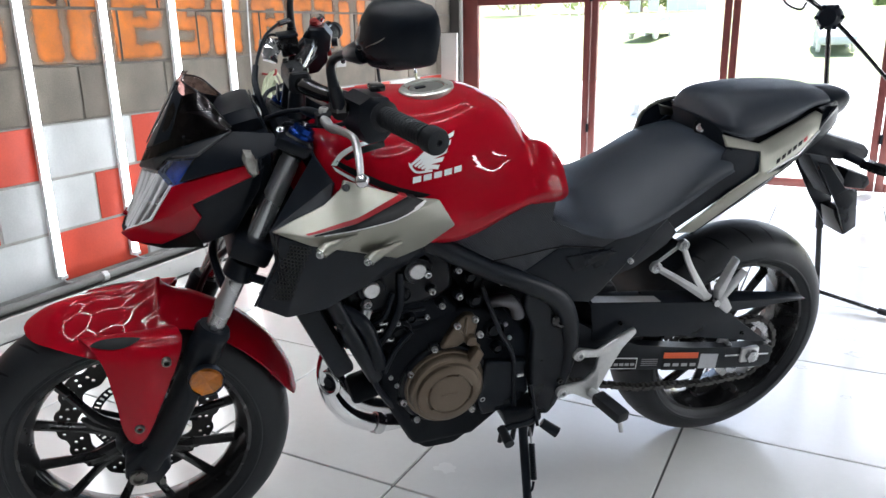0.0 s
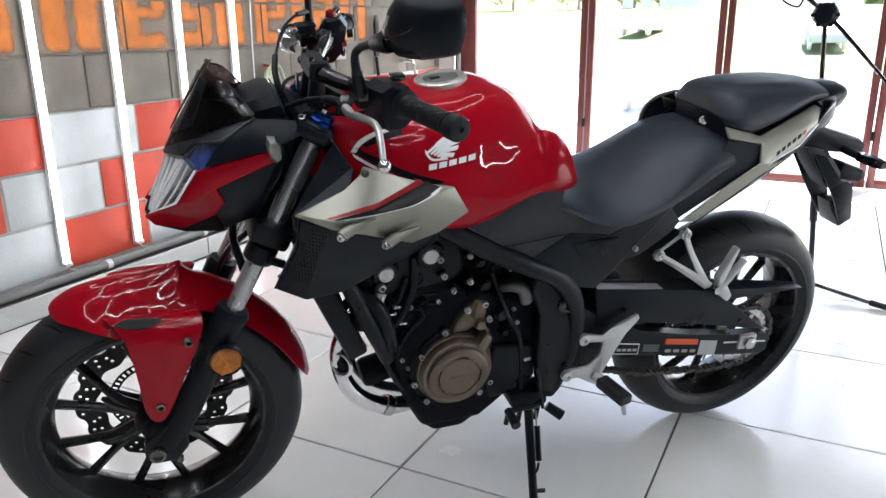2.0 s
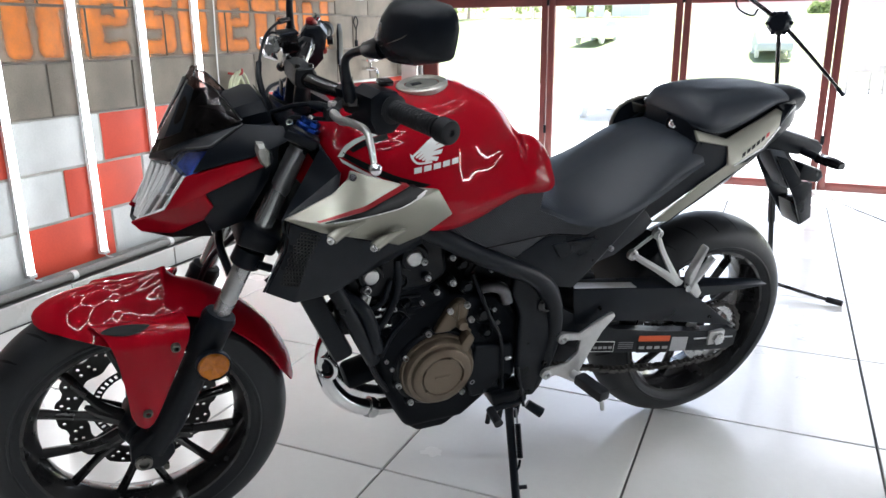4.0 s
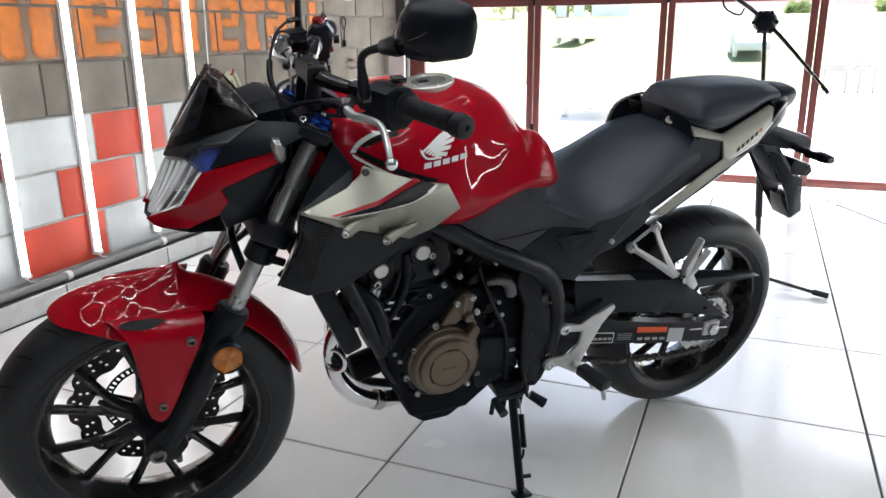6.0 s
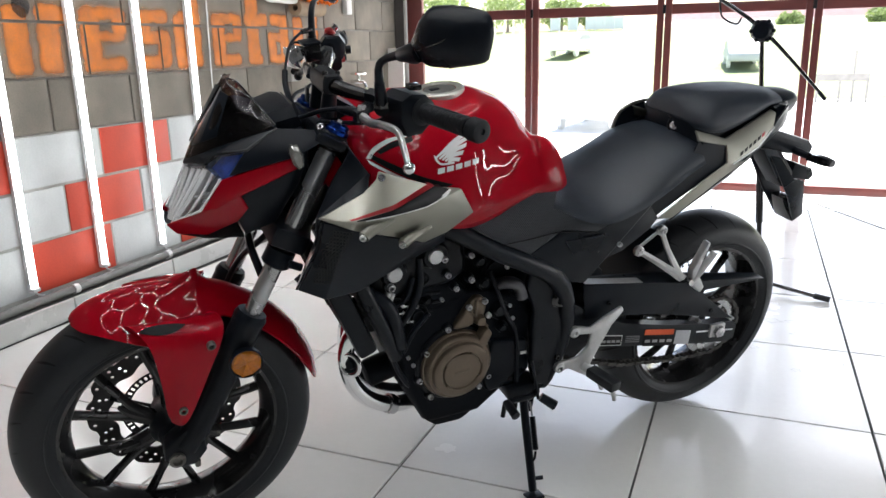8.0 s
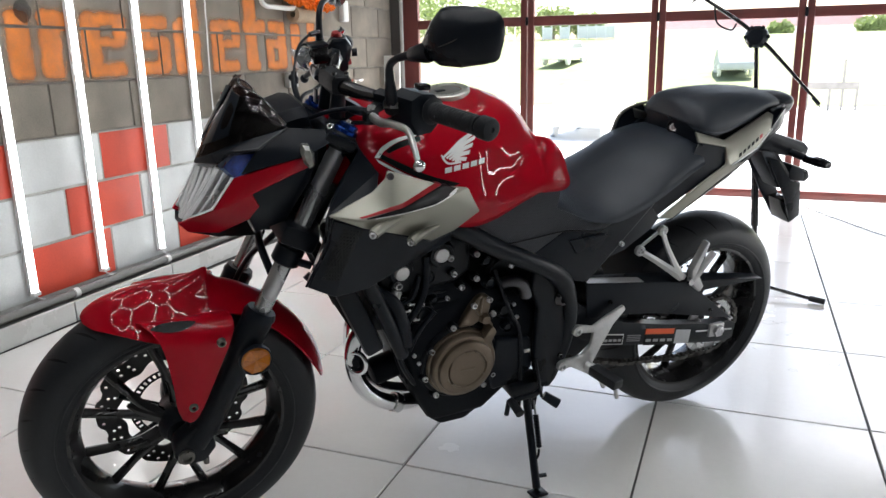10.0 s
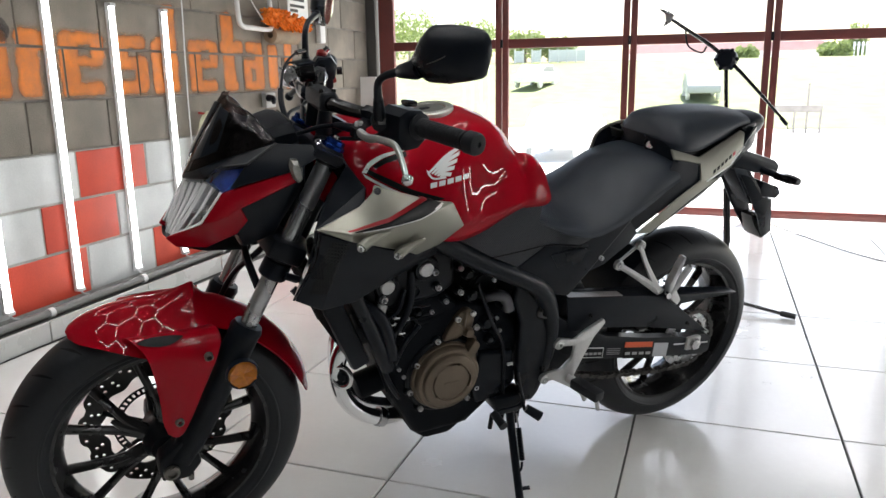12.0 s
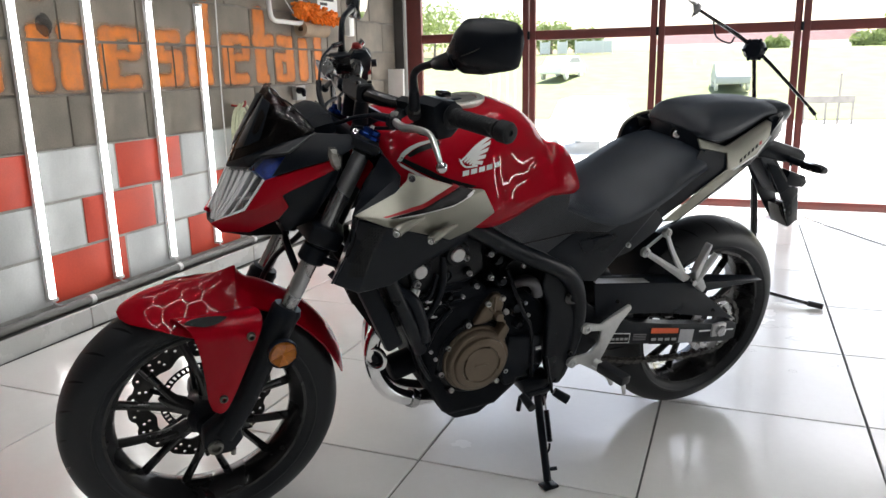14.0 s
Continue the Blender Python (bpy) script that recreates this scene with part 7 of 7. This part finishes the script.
# --- swingarm, chain and guard
for s in (1, -1):
    sw = add("swingarm", loft([[Vector((x, (y + dy) * s, z + dz * h)) for dy, dz in ((-0.014, -1), (0.012, -1), (0.015, -0.8), (0.015, 0.8), (0.012, 1), (-0.014, 1))] for x, y, z, h in ((0.555, 0.105, 0.470, 0.045), (0.46, 0.112, 0.412, 0.045), (0.33, 0.110, 0.358, 0.034), (0.18, 0.110, 0.328, 0.030), (0.04, 0.110, 0.304, 0.030), (-0.05, 0.110, 0.294, 0.032), (-0.070, 0.110, 0.292, 0.024))]), METALBLACK, bike, "black steel box swingarm")
    add("axle_block", prism([(0.028, 0.292), (0.030, 0.332), (-0.022, 0.330), (-0.026, 0.288)], min(0.118 * s, 0.131 * s), max(0.118 * s, 0.131 * s), 0.003), ALLOY, sw, "bright chain adjuster block")
    add("axle_nut", lathe([(0, 0), (0.017, 0), (0.017, 0.010), (0.010, 0.012), (0, 0.016)], (0.002, 0.131 * s, 0.311), (0, s, 0), 6), STEEL, sw)
    add("adjuster", tube([(-0.06, 0.122 * s, 0.300), (0.075, 0.122 * s, 0.318)], 0.004, 8, 1), STEEL, sw)
add("swingarm_cross", box(0.30, 0.46, -0.10, 0.10, 0.37, 0.44, 0.012), METALBLACK)
guard = add("chain_guard", polys([(0.478, 0.128, 0.528), (0.310, 0.130, 0.506), (0.180, 0.130, 0.488), (-0.130, 0.128, 0.450), (0.10, 0.132, 0.450), (0.085, 0.132, 0.436), (-0.045, 0.130, 0.340), (0.23, 0.134, 0.407), (0.36, 0.134, 0.428), (0.460, 0.130, 0.432), (0.478, 0.085, 0.532), (0.310, 0.090, 0.516), (0.18, 0.09, 0.500), (-0.12, 0.10, 0.455)],
                                 [(0, 1, 8, 9), (1, 2, 4, 5, 7, 8), (2, 3, 4), (5, 6, 7), (0, 10, 11, 1), (1, 11, 12, 2), (2, 12, 13, 3)], 0.004, 0.002), BLACK, bike, "pointed black plastic chain guard")
add("guard_top", polys([(0.474, 0.103, 0.5335), (0.474, 0.127, 0.531), (0.300, 0.129, 0.508), (0.308, 0.112, 0.514)], [(0, 1, 2, 3)], 0.001), ALLOY, guard, "bright strip on the guard's shoulder")
screw((0.05, 0.134, 0.385), 0.005, (0, 1, 0), guard, GLOSS)
screw((0.40, 0.134, 0.47), 0.005, (0, 1, 0), guard, GLOSS)
R1, R2 = 0.086, 0.034
c2 = Vector((0.625, 0.1, 0.375))
loop = []
for k in range(25):
    a = radians(82 + 196 * k / 24)
    loop.append(Vector((math.cos(a) * R1, 0.1, RA.z + math.sin(a) * R1)))
loop += [Vector((0.10, 0.1, 0.226)), Vector((0.30, 0.1, 0.252)), Vector((0.50, 0.1, 0.312))]
for k in range(9):
    a = radians(-75 + 150 * k / 8)
    loop.append(c2 + Vector((math.cos(a) * R2, 0, math.sin(a) * R2)))
loop += [Vector((0.45, 0.1, 0.415)), Vector((0.25, 0.1, 0.410)), loop[0]]
dist = [0]
for a, b in zip(loop, loop[1:]):
    dist.append(dist[-1] + (b - a).length)
out = [(-0.0105, 0), (-0.008, 0.006), (-0.003, 0.0045), (0.003, 0.0045), (0.008, 0.006), (0.0105, 0), (0.008, -0.006), (0.003, -0.0045), (-0.003, -0.0045), (-0.008, -0.006)]
rollers, places, pos_ = [], [], 0.0
while pos_ < dist[-1]:
    i = max(j for j in range(len(dist) - 1) if dist[j] <= pos_)
    d = (loop[i + 1] - loop[i]).normalized()
    m = Matrix.Translation(loop[i] + d * (pos_ - dist[i])) @ Matrix.Rotation(math.atan2(-d.z, d.x), 4, "Y")
    b = lathe([(0, -0.0105), (0.0038, -0.0105), (0.0038, 0.0105), (0, 0.0105)], (0.008, 0, 0), (0, 1, 0), 8)
    b.transform(m)
    rollers.append(b)
    places.append(m)
    pos_ += 0.0159
chain = add("drive_chain", join(*rollers), CHAINMETAL, bike, "oiled steel roller chain")
shared = {}
for k, m in enumerate(places):
    w = 0.0095 if k % 2 else 0.0065
    if w not in shared:
        link = add("link", join(*[prism(out, w * s - 0.001, w * s + 0.001) for s in (1, -1)]), CHAINMETAL, chain)
        shared[w] = link.data
    else:
        link = new("link", shared[w])
        link.parent = chain
    link.matrix_local = m
def sticker(x0, x1, z0a, z1a, z0b, z1b, mat, parent, y=0.1262, name="sticker", label=""):
    return add(name, polys([(x0, y, z0a), (x0, y, z1a), (x1, y, z1b), (x1, y, z0b)], [(0, 1, 2, 3)], 0.0008), mat, parent, label)


swl = [o for o in bike.children if o.name.startswith("swingarm")][0]
warn = sticker(0.258, 0.158, 0.312, 0.362, 0.294, 0.344, BLACKMARK, swl, label="black and orange warning sticker with bars of print")
sticker(0.258, 0.158, 0.346, 0.362, 0.328, 0.344, ORANGEMARK, warn, 0.1270)
for k in range(4):
    x = 0.252 - 0.025 * k
    z = 0.320 - 0.0045 * k
    sticker(x, x - 0.017, z + 0.002, z + 0.010, z - 0.001, z + 0.007, PALEMARK, warn, 0.1270, "print_bar")
sticker(0.150, 0.097, 0.296, 0.338, 0.287, 0.328, material("grey_label", (0.45, 0.46, 0.48), 0.4), swl, label="pale grey data sticker")
frame_ = sticker(0.415, 0.330, 0.345, 0.376, 0.330, 0.360, WHITEMARK, swl, label="outlined black sticker with bars of print")
sticker(0.4125, 0.3325, 0.3475, 0.3735, 0.3325, 0.3575, BLACKMARK, frame_, 0.1270)
for k in range(5):
    x = 0.408 - 0.015 * k
    z = 0.350 - 0.0026 * k
    sticker(x, x - 0.011, z + 0.003, z + 0.010, z + 0.001, z + 0.008, PALEMARK, frame_, 0.1276, "print_bar")
for k in range(4):
    z = 0.336 + 0.0055 * k
    sticker(0.318, 0.272, z, z + 0.002, z - 0.008, z - 0.006, material("faint_print", (0.22, 0.22, 0.23), 0.5), swl, 0.1264, "print_bar")
add("rear_hugger", sheet([[RA + Vector((math.cos(radians(a)) * 0.328, y, math.sin(radians(a)) * 0.328)) for y in (-0.075, -0.04, 0, 0.04, 0.075)] for a in range(20, 62, 6)]), BLACK, bike)

# added dark mass: mudguard and linkage together with the shade around them
add("mudguard_shade_block", prism([(0.54, 0.56), (0.38, 0.53), (0.335, 0.42), (0.37, 0.32), (0.43, 0.268), (0.54, 0.275)], -0.07, 0.07, 0.012), BLACK, bike, "black block for the inner mudguard, shock linkage and the shade between them")
# --- pegs, brackets, levers
bracket = [(0.512, 0.420), (0.516, 0.436), (0.500, 0.442), (0.455, 0.430), (0.420, 0.452), (0.372, 0.474), (0.364, 0.462), (0.395, 0.425), (0.420, 0.372), (0.440, 0.325), (0.415, 0.300), (0.392, 0.270), (0.382, 0.236), (0.392, 0.232), (0.406, 0.258), (0.450, 0.292), (0.505, 0.325), (0.534, 0.322), (0.545, 0.338), (0.534, 0.350), (0.505, 0.350), (0.478, 0.352), (0.455, 0.378), (0.452, 0.412)]
for s in (1, -1):
    fb = add("footpeg_bracket", prism([(x + 0.009, z - 0.001) for x, z in bracket], min(0.153 * s, 0.165 * s), max(0.153 * s, 0.165 * s), 0.005), ALLOY, bike, "bright cast alloy footpeg bracket with heel guard")
    for x, z in ((0.513, 0.428), (0.542, 0.336)):
        add("mount_boss", lathe([(0.0, 0), (0.014, 0), (0.0135, 0.010), (0.009, 0.012), (0.008, 0.007), (0, 0.007)], (x, 0.159 * s, z), (0, s, 0), 20), ALLOY, fb)
        screw((x, 0.167 * s, z), 0.0085, (0, s, 0), fb)
    peg = add("footpeg", tube([(0.470, 0.165 * s, 0.322), (0.462, 0.185 * s, 0.320)], 0.011, 10, 1), ALLOY, fb)
    add("peg_rubber", box(-0.0165, 0.0165, 0.0, 0.085, -0.0125, 0.0125, 0.005, m=Matrix.Translation((0.461, 0.180 * s, 0.319)) @ Matrix.Rotation(radians(12 * s), 4, "Z") @ Matrix.Scale(s, 4, (0, 1, 0))), RUBBER, peg)
    add("feeler", tube([(0.448, 0.258 * s, 0.308), (0.446, 0.266 * s, 0.285)], [0.006, 0.005], 10, 1), ALLOY, peg)
add("shift_lever", tube([(0.595, 0.160, 0.276), (0.62, 0.172, 0.276), (0.660, 0.176, 0.278), (0.684, 0.176, 0.275)], 0.0070, 10, 4), METALBLACK, bike, "black shift lever")
add("shift_peg", tube([(0.684, 0.172, 0.275), (0.684, 0.218, 0.268)], [0.010, 0.011], 12, 1), RUBBER)
add("shift_rod", tube([(0.60, 0.178, 0.268), (0.612, 0.150, 0.360)], 0.004, 8, 1), METALBLACK)
for s in (1, -1):
    pb = add("passenger_peg_bracket", join(tube([(0.262, 0.118 * s, 0.638), (0.236, 0.124 * s, 0.585), (0.184, 0.132 * s, 0.508)], [0.010, 0.0105, 0.013], 6, 3, 0.6), tube([(0.323, 0.117 * s, 0.592), (0.256, 0.124 * s, 0.552), (0.178, 0.132 * s, 0.502)], [0.010, 0.0115, 0.015], 6, 3, 0.6), tube([(0.262, 0.116 * s, 0.640), (0.323, 0.115 * s, 0.598)], 0.0038, 8, 1)), ALLOY, bike, "bright triangular passenger peg bracket", 25)
    for x, z in ((0.262, 0.638), (0.323, 0.592)):
        add("mount_boss", lathe([(0, -0.004), (0.0135, -0.004), (0.0130, 0.006), (0.010, 0.008), (0.0095, 0.004), (0, 0.004)], (x, 0.118 * s, z), (0, s, 0), 24), ALLOY, pb)
        screw((x, 0.123 * s, z), 0.0078, (0, s, 0), pb)
    add("folded_peg", prism([(0.160, 0.488), (0.128, 0.462), (0.118, 0.478), (0.150, 0.525), (0.128, 0.602), (0.136, 0.606), (0.170, 0.530)], min(0.134 * s, 0.156 * s), max(0.134 * s, 0.156 * s), 0.005), ALLOY, pb)
    add("folded_peg", tube([(0.158, 0.150 * s, 0.500), (0.110, 0.155 * s, 0.575)], [0.010, 0.009], 10, 1), ALLOY, pb)
    add("hinge_pin", lathe([(0, 0), (0.010, 0), (0.010, 0.010), (0, 0.010)], (0.164, 0.146 * s, 0.498), (0, s, 0), 14), STEEL, pb)

# --- side stand
stand_leg = add("side_stand", tube([(0.612, 0.128, 0.275), (0.616, 0.148, 0.225), (0.625, 0.203, 0.137), (0.635, 0.256, 0.062)], [0.013, 0.0105, 0.0100, 0.0100], 14, 4), FRAMEBLACK, bike, "black steel side stand, folded out")
foot_m = Matrix.Translation((0.638, 0.262, 0.0565)) @ Matrix.Rotation(radians(11), 4, "X")
add("foot", box(-0.022, 0.020, -0.014, 0.020, -0.004, 0.003, 0.003, m=foot_m), METALBLACK, stand_leg)
add("foot_arm", tube([(0.630, 0.240, 0.085), (0.606, 0.248, 0.088)], 0.005, 8, 1), METALBLACK, stand_leg)
coils = []
for k in range(22):
    coils += [(0.0055, k * 0.0036), (0.0075, k * 0.0036 + 0.0010), (0.0075, k * 0.0036 + 0.0024)]
add("return_spring", lathe([(0, 0)] + coils + [(0, 0.081)], (0.603, 0.168, 0.210), (0.10, 0.55, -0.85), 14), METALBLACK, stand_leg)
add("spring_hook", tube([(0.602, 0.150, 0.240), (0.603, 0.168, 0.210)], 0.0025, 8, 1), STEEL, stand_leg)
add("spring_hook", tube([(0.612, 0.2125, 0.141), (0.617, 0.220, 0.128), (0.624, 0.222, 0.122)], 0.003, 8, 2), METALBLACK, stand_leg)
add("stand_mount", prism([(0.672, 0.292), (0.575, 0.290), (0.570, 0.250), (0.606, 0.232), (0.660, 0.252)], 0.085, 0.146, 0.008), METALBLACK, bike)
add("stand_switch", tube([(0.575, 0.152, 0.250), (0.545, 0.175, 0.232)], [0.011, 0.013], 10, 1), BLACK)
for x in (0.63, 0.66, 0.585):
    add("stand_bolt", tube([(x, 0.13, 0.24), (x + 0.004, 0.132, 0.20)], 0.006, 8, 1), METALBLACK)


# ---------------------------------------------------------------- things on the wall and in the room
def on_wall(y, z):
    return pose(WALL + 0.003, y, z)


coil = thing("hose_coil", "pale green garden hose coiled on a red wall hook", "hose", m=on_wall(1.82, 0.70))
loops = []
for k in range(9):
    q = rnd.uniform(-0.02, 0.02)
    loops.append(tube([(0.03 + 0.006 * k, (0.062 + q) * math.sin(a), 0.0 + (0.155 + q) * math.cos(a) - 0.02 * abs(math.sin(a))) for a in (2 * math.pi * s / 12 for s in range(13))], 0.0065, 8, 4))
part("loops", join(*loops), HOSE, coil)
part("hook", tube([(0.0, 0, 0.16), (0.05, 0, 0.155), (0.085, 0, 0.16), (0.09, 0, 0.185)], 0.006, 8), REDKNOB, coil, "red steel hook")
part("end_tail", tube([(0.05, -0.05, -0.1), (0.055, -0.08, -0.25), (0.05, -0.06, -0.45)], 0.0065, 8), HOSE, coil)

wire = thing("wall_cable", "thin white cable running down the block wall", "cable", m=on_wall(1.735, 0))
part("cable", tube([(0.006, 0.0, 0.45), (0.006, -0.004, 0.9), (0.006, 0.012, 1.4), (0.006, 0.02, 1.86)], 0.0035, 8, 4), TUBECASE, wire)

hanger = thing("tool_hanger", "white bent tube tool hanger on the block wall", "hanger", m=on_wall(2.2, 1.32))
part("tube_frame", tube([(0.0, -0.02, 0.42), (0.05, -0.03, 0.3), (0.06, -0.03, 0.06), (0.065, 0.0, 0.005), (0.07, 0.1, 0.0), (0.07, 0.27, 0.0), (0.065, 0.31, 0.03), (0.055, 0.315, 0.2), (0.0, 0.32, 0.42)], 0.014, 10, 6), WHITEPLASTIC, hanger)
part("cross_wire", tube([(0.065, 0.02, 0.24), (0.07, 0.13, 0.12), (0.07, 0.24, 0.03)], 0.004, 6), WHITEPLASTIC, hanger)

mop = thing("duster_head", "shaggy orange chenille duster lying on the tool hanger", "duster", m=on_wall(2.66, 1.385))
r = random.Random(8)
tufts = []
for k in range(240):
    u = r.uniform(-1, 1)
    a = r.uniform(0, 6.28)
    rad = 0.042 * math.sqrt(max(0.1, 1 - u * u * 0.8))
    p = Vector((0.085 + rad * math.cos(a), 0.26 * u, rad * math.sin(a) - 0.02 * u))
    q = p + Vector((math.cos(a), r.uniform(-0.5, 0.5), math.sin(a) - 0.3)) * 0.022
    tufts.append(tube([p, (p + q) / 2, q], [0.008, 0.009, 0.005], 5, 1))
tagged(part("chenille", join(*tufts), ORANGEMOP, mop), kind="stuff")
part("core", lathe([(0, -0.25), (0.034, -0.22), (0.038, 0), (0.034, 0.22), (0, 0.25)], (0.085, 0, 0), (0, 1, -0.08), 14), ORANGEMOP, mop)
roll = thing("paper_roll", "brown cardboard paper roll on the wall holder", "roll", m=on_wall(2.50, 1.288))
part("roll", lathe([(0.018, -0.0), (0.045, -0.0), (0.045, 0.30), (0.018, 0.30)], (0.06, 0, 0), (0, 1, 0), 24, True), CARDBOARD, roll)

notice = thing("wall_notice", "white printed notice taped to the block wall", "notice", m=on_wall(2.83, 1.40))
part("sheet", box(0.0, 0.003, 0.0, 0.27, 0.0, 0.30), PAPER, notice)
for z, w in ((0.125, 0.19), (0.085, 0.19), (0.055, 0.1)):
    part("print_bar", box(0.0035, 0.0045, 0.03, 0.03 + w, z, z + 0.018), BLACKMARK, notice)
part("stripe", box(0.0035, 0.0045, 0.0, 0.27, 0.001, 0.012), material("yellow_stripe", (0.7, 0.55, 0.05), 0.5), notice)

dispenser = thing("small_dispenser", "small white plastic box on the block wall", "box", m=on_wall(3.20, 1.27))
part("body", box(0, 0.04, 0, 0.075, 0, 0.14, 0.008), WHITEPLASTIC, dispenser)

# socket box: its grey paints in the shade it stands in
outlet = thing("socket_box", "white socket box, coloured grey for the shade on it, with a dark plug on the wall", "socket", m=on_wall(2.42, 0.86))
part("box", box(0, 0.035, 0.03, 0.14, 0, 0.09, 0.006), SOCKETSHADED, outlet)
part("plug", tube([(0.035, 0.05, 0.06), (0.075, 0.04, 0.055), (0.09, 0.02, 0.03)], [0.022, 0.02, 0.012], 10, 3), BLACK, outlet, "dark plug")

tap = thing("wall_tap", "chrome garden tap on the block wall", "tap", m=on_wall(3.22, 0.80))
part("spout", tube([(0, 0.06, 0.02), (0.06, 0.06, 0.02), (0.1, 0.06, 0.015), (0.115, 0.06, -0.02)], [0.013, 0.014, 0.012, 0.011], 12), CHROME, tap)
part("handle", lathe([(0, 0.0), (0.012, 0.0), (0.012, 0.03), (0.055, 0.04), (0.06, 0.052), (0.02, 0.062), (0, 0.062)], (0.06, 0.06, 0.03), (0, 0, 1), 20), CHROME, tap)
part("hose_tail", tube([(0.115, 0.06, -0.02), (0.12, 0.07, -0.12), (0.09, 0.02, -0.22), (0.1, -0.05, -0.3)], 0.009, 8), HOSE, tap)

brush = thing("hanging_brush", "dark flat brush hanging on the block wall", "brush", m=on_wall(2.93, 0.86))
part("blade", prism([(0.02, 0.0), (0.035, 0.0), (0.04, 0.2), (0.03, 0.26), (0.02, 0.2)], -0.025, 0.03, 0.006), BLACK, brush)
part("handle", tube([(0.025, 0.0, 0.0), (0.025, 0.02, -0.12)], 0.011, 8, 2), METALBLACK, brush)

cord = thing("rope_loop", "black looped cord hanging from a wall nail", "cord", m=on_wall(3.185, 1.0))
part("loop", tube([(0.01, 0.0, 0.0), (0.012, 0.005, 0.08), (0.012, 0.028, 0.13), (0.012, 0.0, 0.165), (0.012, -0.028, 0.13), (0.012, 0.0, 0.08)], 0.004, 6), BLACK, cord)
part("weight", lathe([(0, -0.03), (0.012, -0.03), (0.012, 0.01), (0, 0.01)], (0.012, 0.0, 0.0), (0, 0, 1), 10), BLACK, cord)

board = thing("leaning_board", "white laminated board leaning in the corner by the door", "board", m=pose(-1.72, 3.86, 0.0, -2.0, 0, 0))
part("panel", box(-0.075, 0.055, -0.012, 0.012, 0.002, 1.04, 0.002, 1), WHITEPLASTIC, board)

# boom stand behind the bike
stand = thing("boom_stand", "black tubular boom stand on three folding legs", "stand", m=pose(0.89, 1.80, 0))
part("pole", tube([(0.0, 0, 0.05), (-0.035, 0.01, 0.55), (-0.07, 0.02, 1.08)], [0.011, 0.011, 0.0085], 12, 2), GLOSS, stand)
part("clamp_sleeve", tube([(-0.018, 0.003, 0.30), (-0.034, 0.008, 0.54)], 0.0155, 12, 1), GLOSS, stand)
for a in (-18, 102, 222):
    d = Vector((math.cos(radians(a)), math.sin(radians(a)), 0))
    leg = part("leg", tube([Vector((0, 0, 0.045)), d * 0.14 + Vector((0, 0, 0.028)), d * 0.27 + Vector((0, 0, 0.012))], 0.008, 10, 1), GLOSS, stand)
    part("rubber_foot", tube([d * 0.225 + Vector((0, 0, 0.018)), d * 0.285 + Vector((0, 0, 0.013))], 0.0125, 10, 1), RUBBER, leg)
knob = part("swivel", lathe([(0, -0.035), (0.03, -0.035), (0.043, -0.02), (0.045, 0.02), (0.03, 0.038), (0, 0.038)], (-0.07, 0.02, 1.08), (0.2, 1, 0), 18), BLACK, stand)
for a in range(0, 360, 60):
    part("knob_lobe", lathe([(0, -0.010), (0.008, -0.010), (0.008, 0.010), (0, 0.010)], (-0.07 + 0.042 * math.cos(radians(a)), 0.0, 1.08 + 0.042 * math.sin(radians(a))), (0, 1, 0), 10), BLACK, knob)
part("boom", tube([(-0.305, 0.02, 1.255), (-0.07, 0.0, 1.085), (0.17, 0.02, 0.83)], [0.007, 0.009, 0.006], 10, 4), GLOSS, stand)
part("boom_tip", tube([(0.16, 0.02, 0.84), (0.185, 0.02, 0.81)], 0.008, 8, 1), BLACK, stand)
part("clip_head", polys([(-0.30, 0.02, 1.235), (-0.285, 0.02, 1.265), (-0.31, 0.02, 1.285), (-0.355, 0.02, 1.295), (-0.325, 0.02, 1.27), (-0.322, 0.02, 1.24), (-0.335, 0.02, 1.215)], [(0, 1, 2, 3, 4, 5, 6)], 0.02, 0.004), STEEL, stand)
part("loose_strap", tube([(-0.24, 0.02, 1.21), (-0.225, 0.02, 1.14), (-0.17, 0.02, 1.11), (-0.15, 0.02, 1.135)], 0.004, 6), BLACK, stand)
part("thin_wire", tube([(0.185, 0.02, 0.81), (0.198, 0.02, 0.77), (0.228, 0.02, 0.72), (0.248, 0.02, 0.665), (0.285, 0.02, 0.61)], 0.0018, 6), BLACK, stand)

floor_wire = thing("floor_cable", "thin black cable lying on the floor tiles by the door", "cable")
part("cable", tube([(1.25, 3.9, 0.004), (1.42, 3.5, 0.004), (1.72, 2.95, 0.004), (2.2, 2.7, 0.004), (2.8, 2.75, 0.004)], 0.003, 6), BLACK, floor_wire)
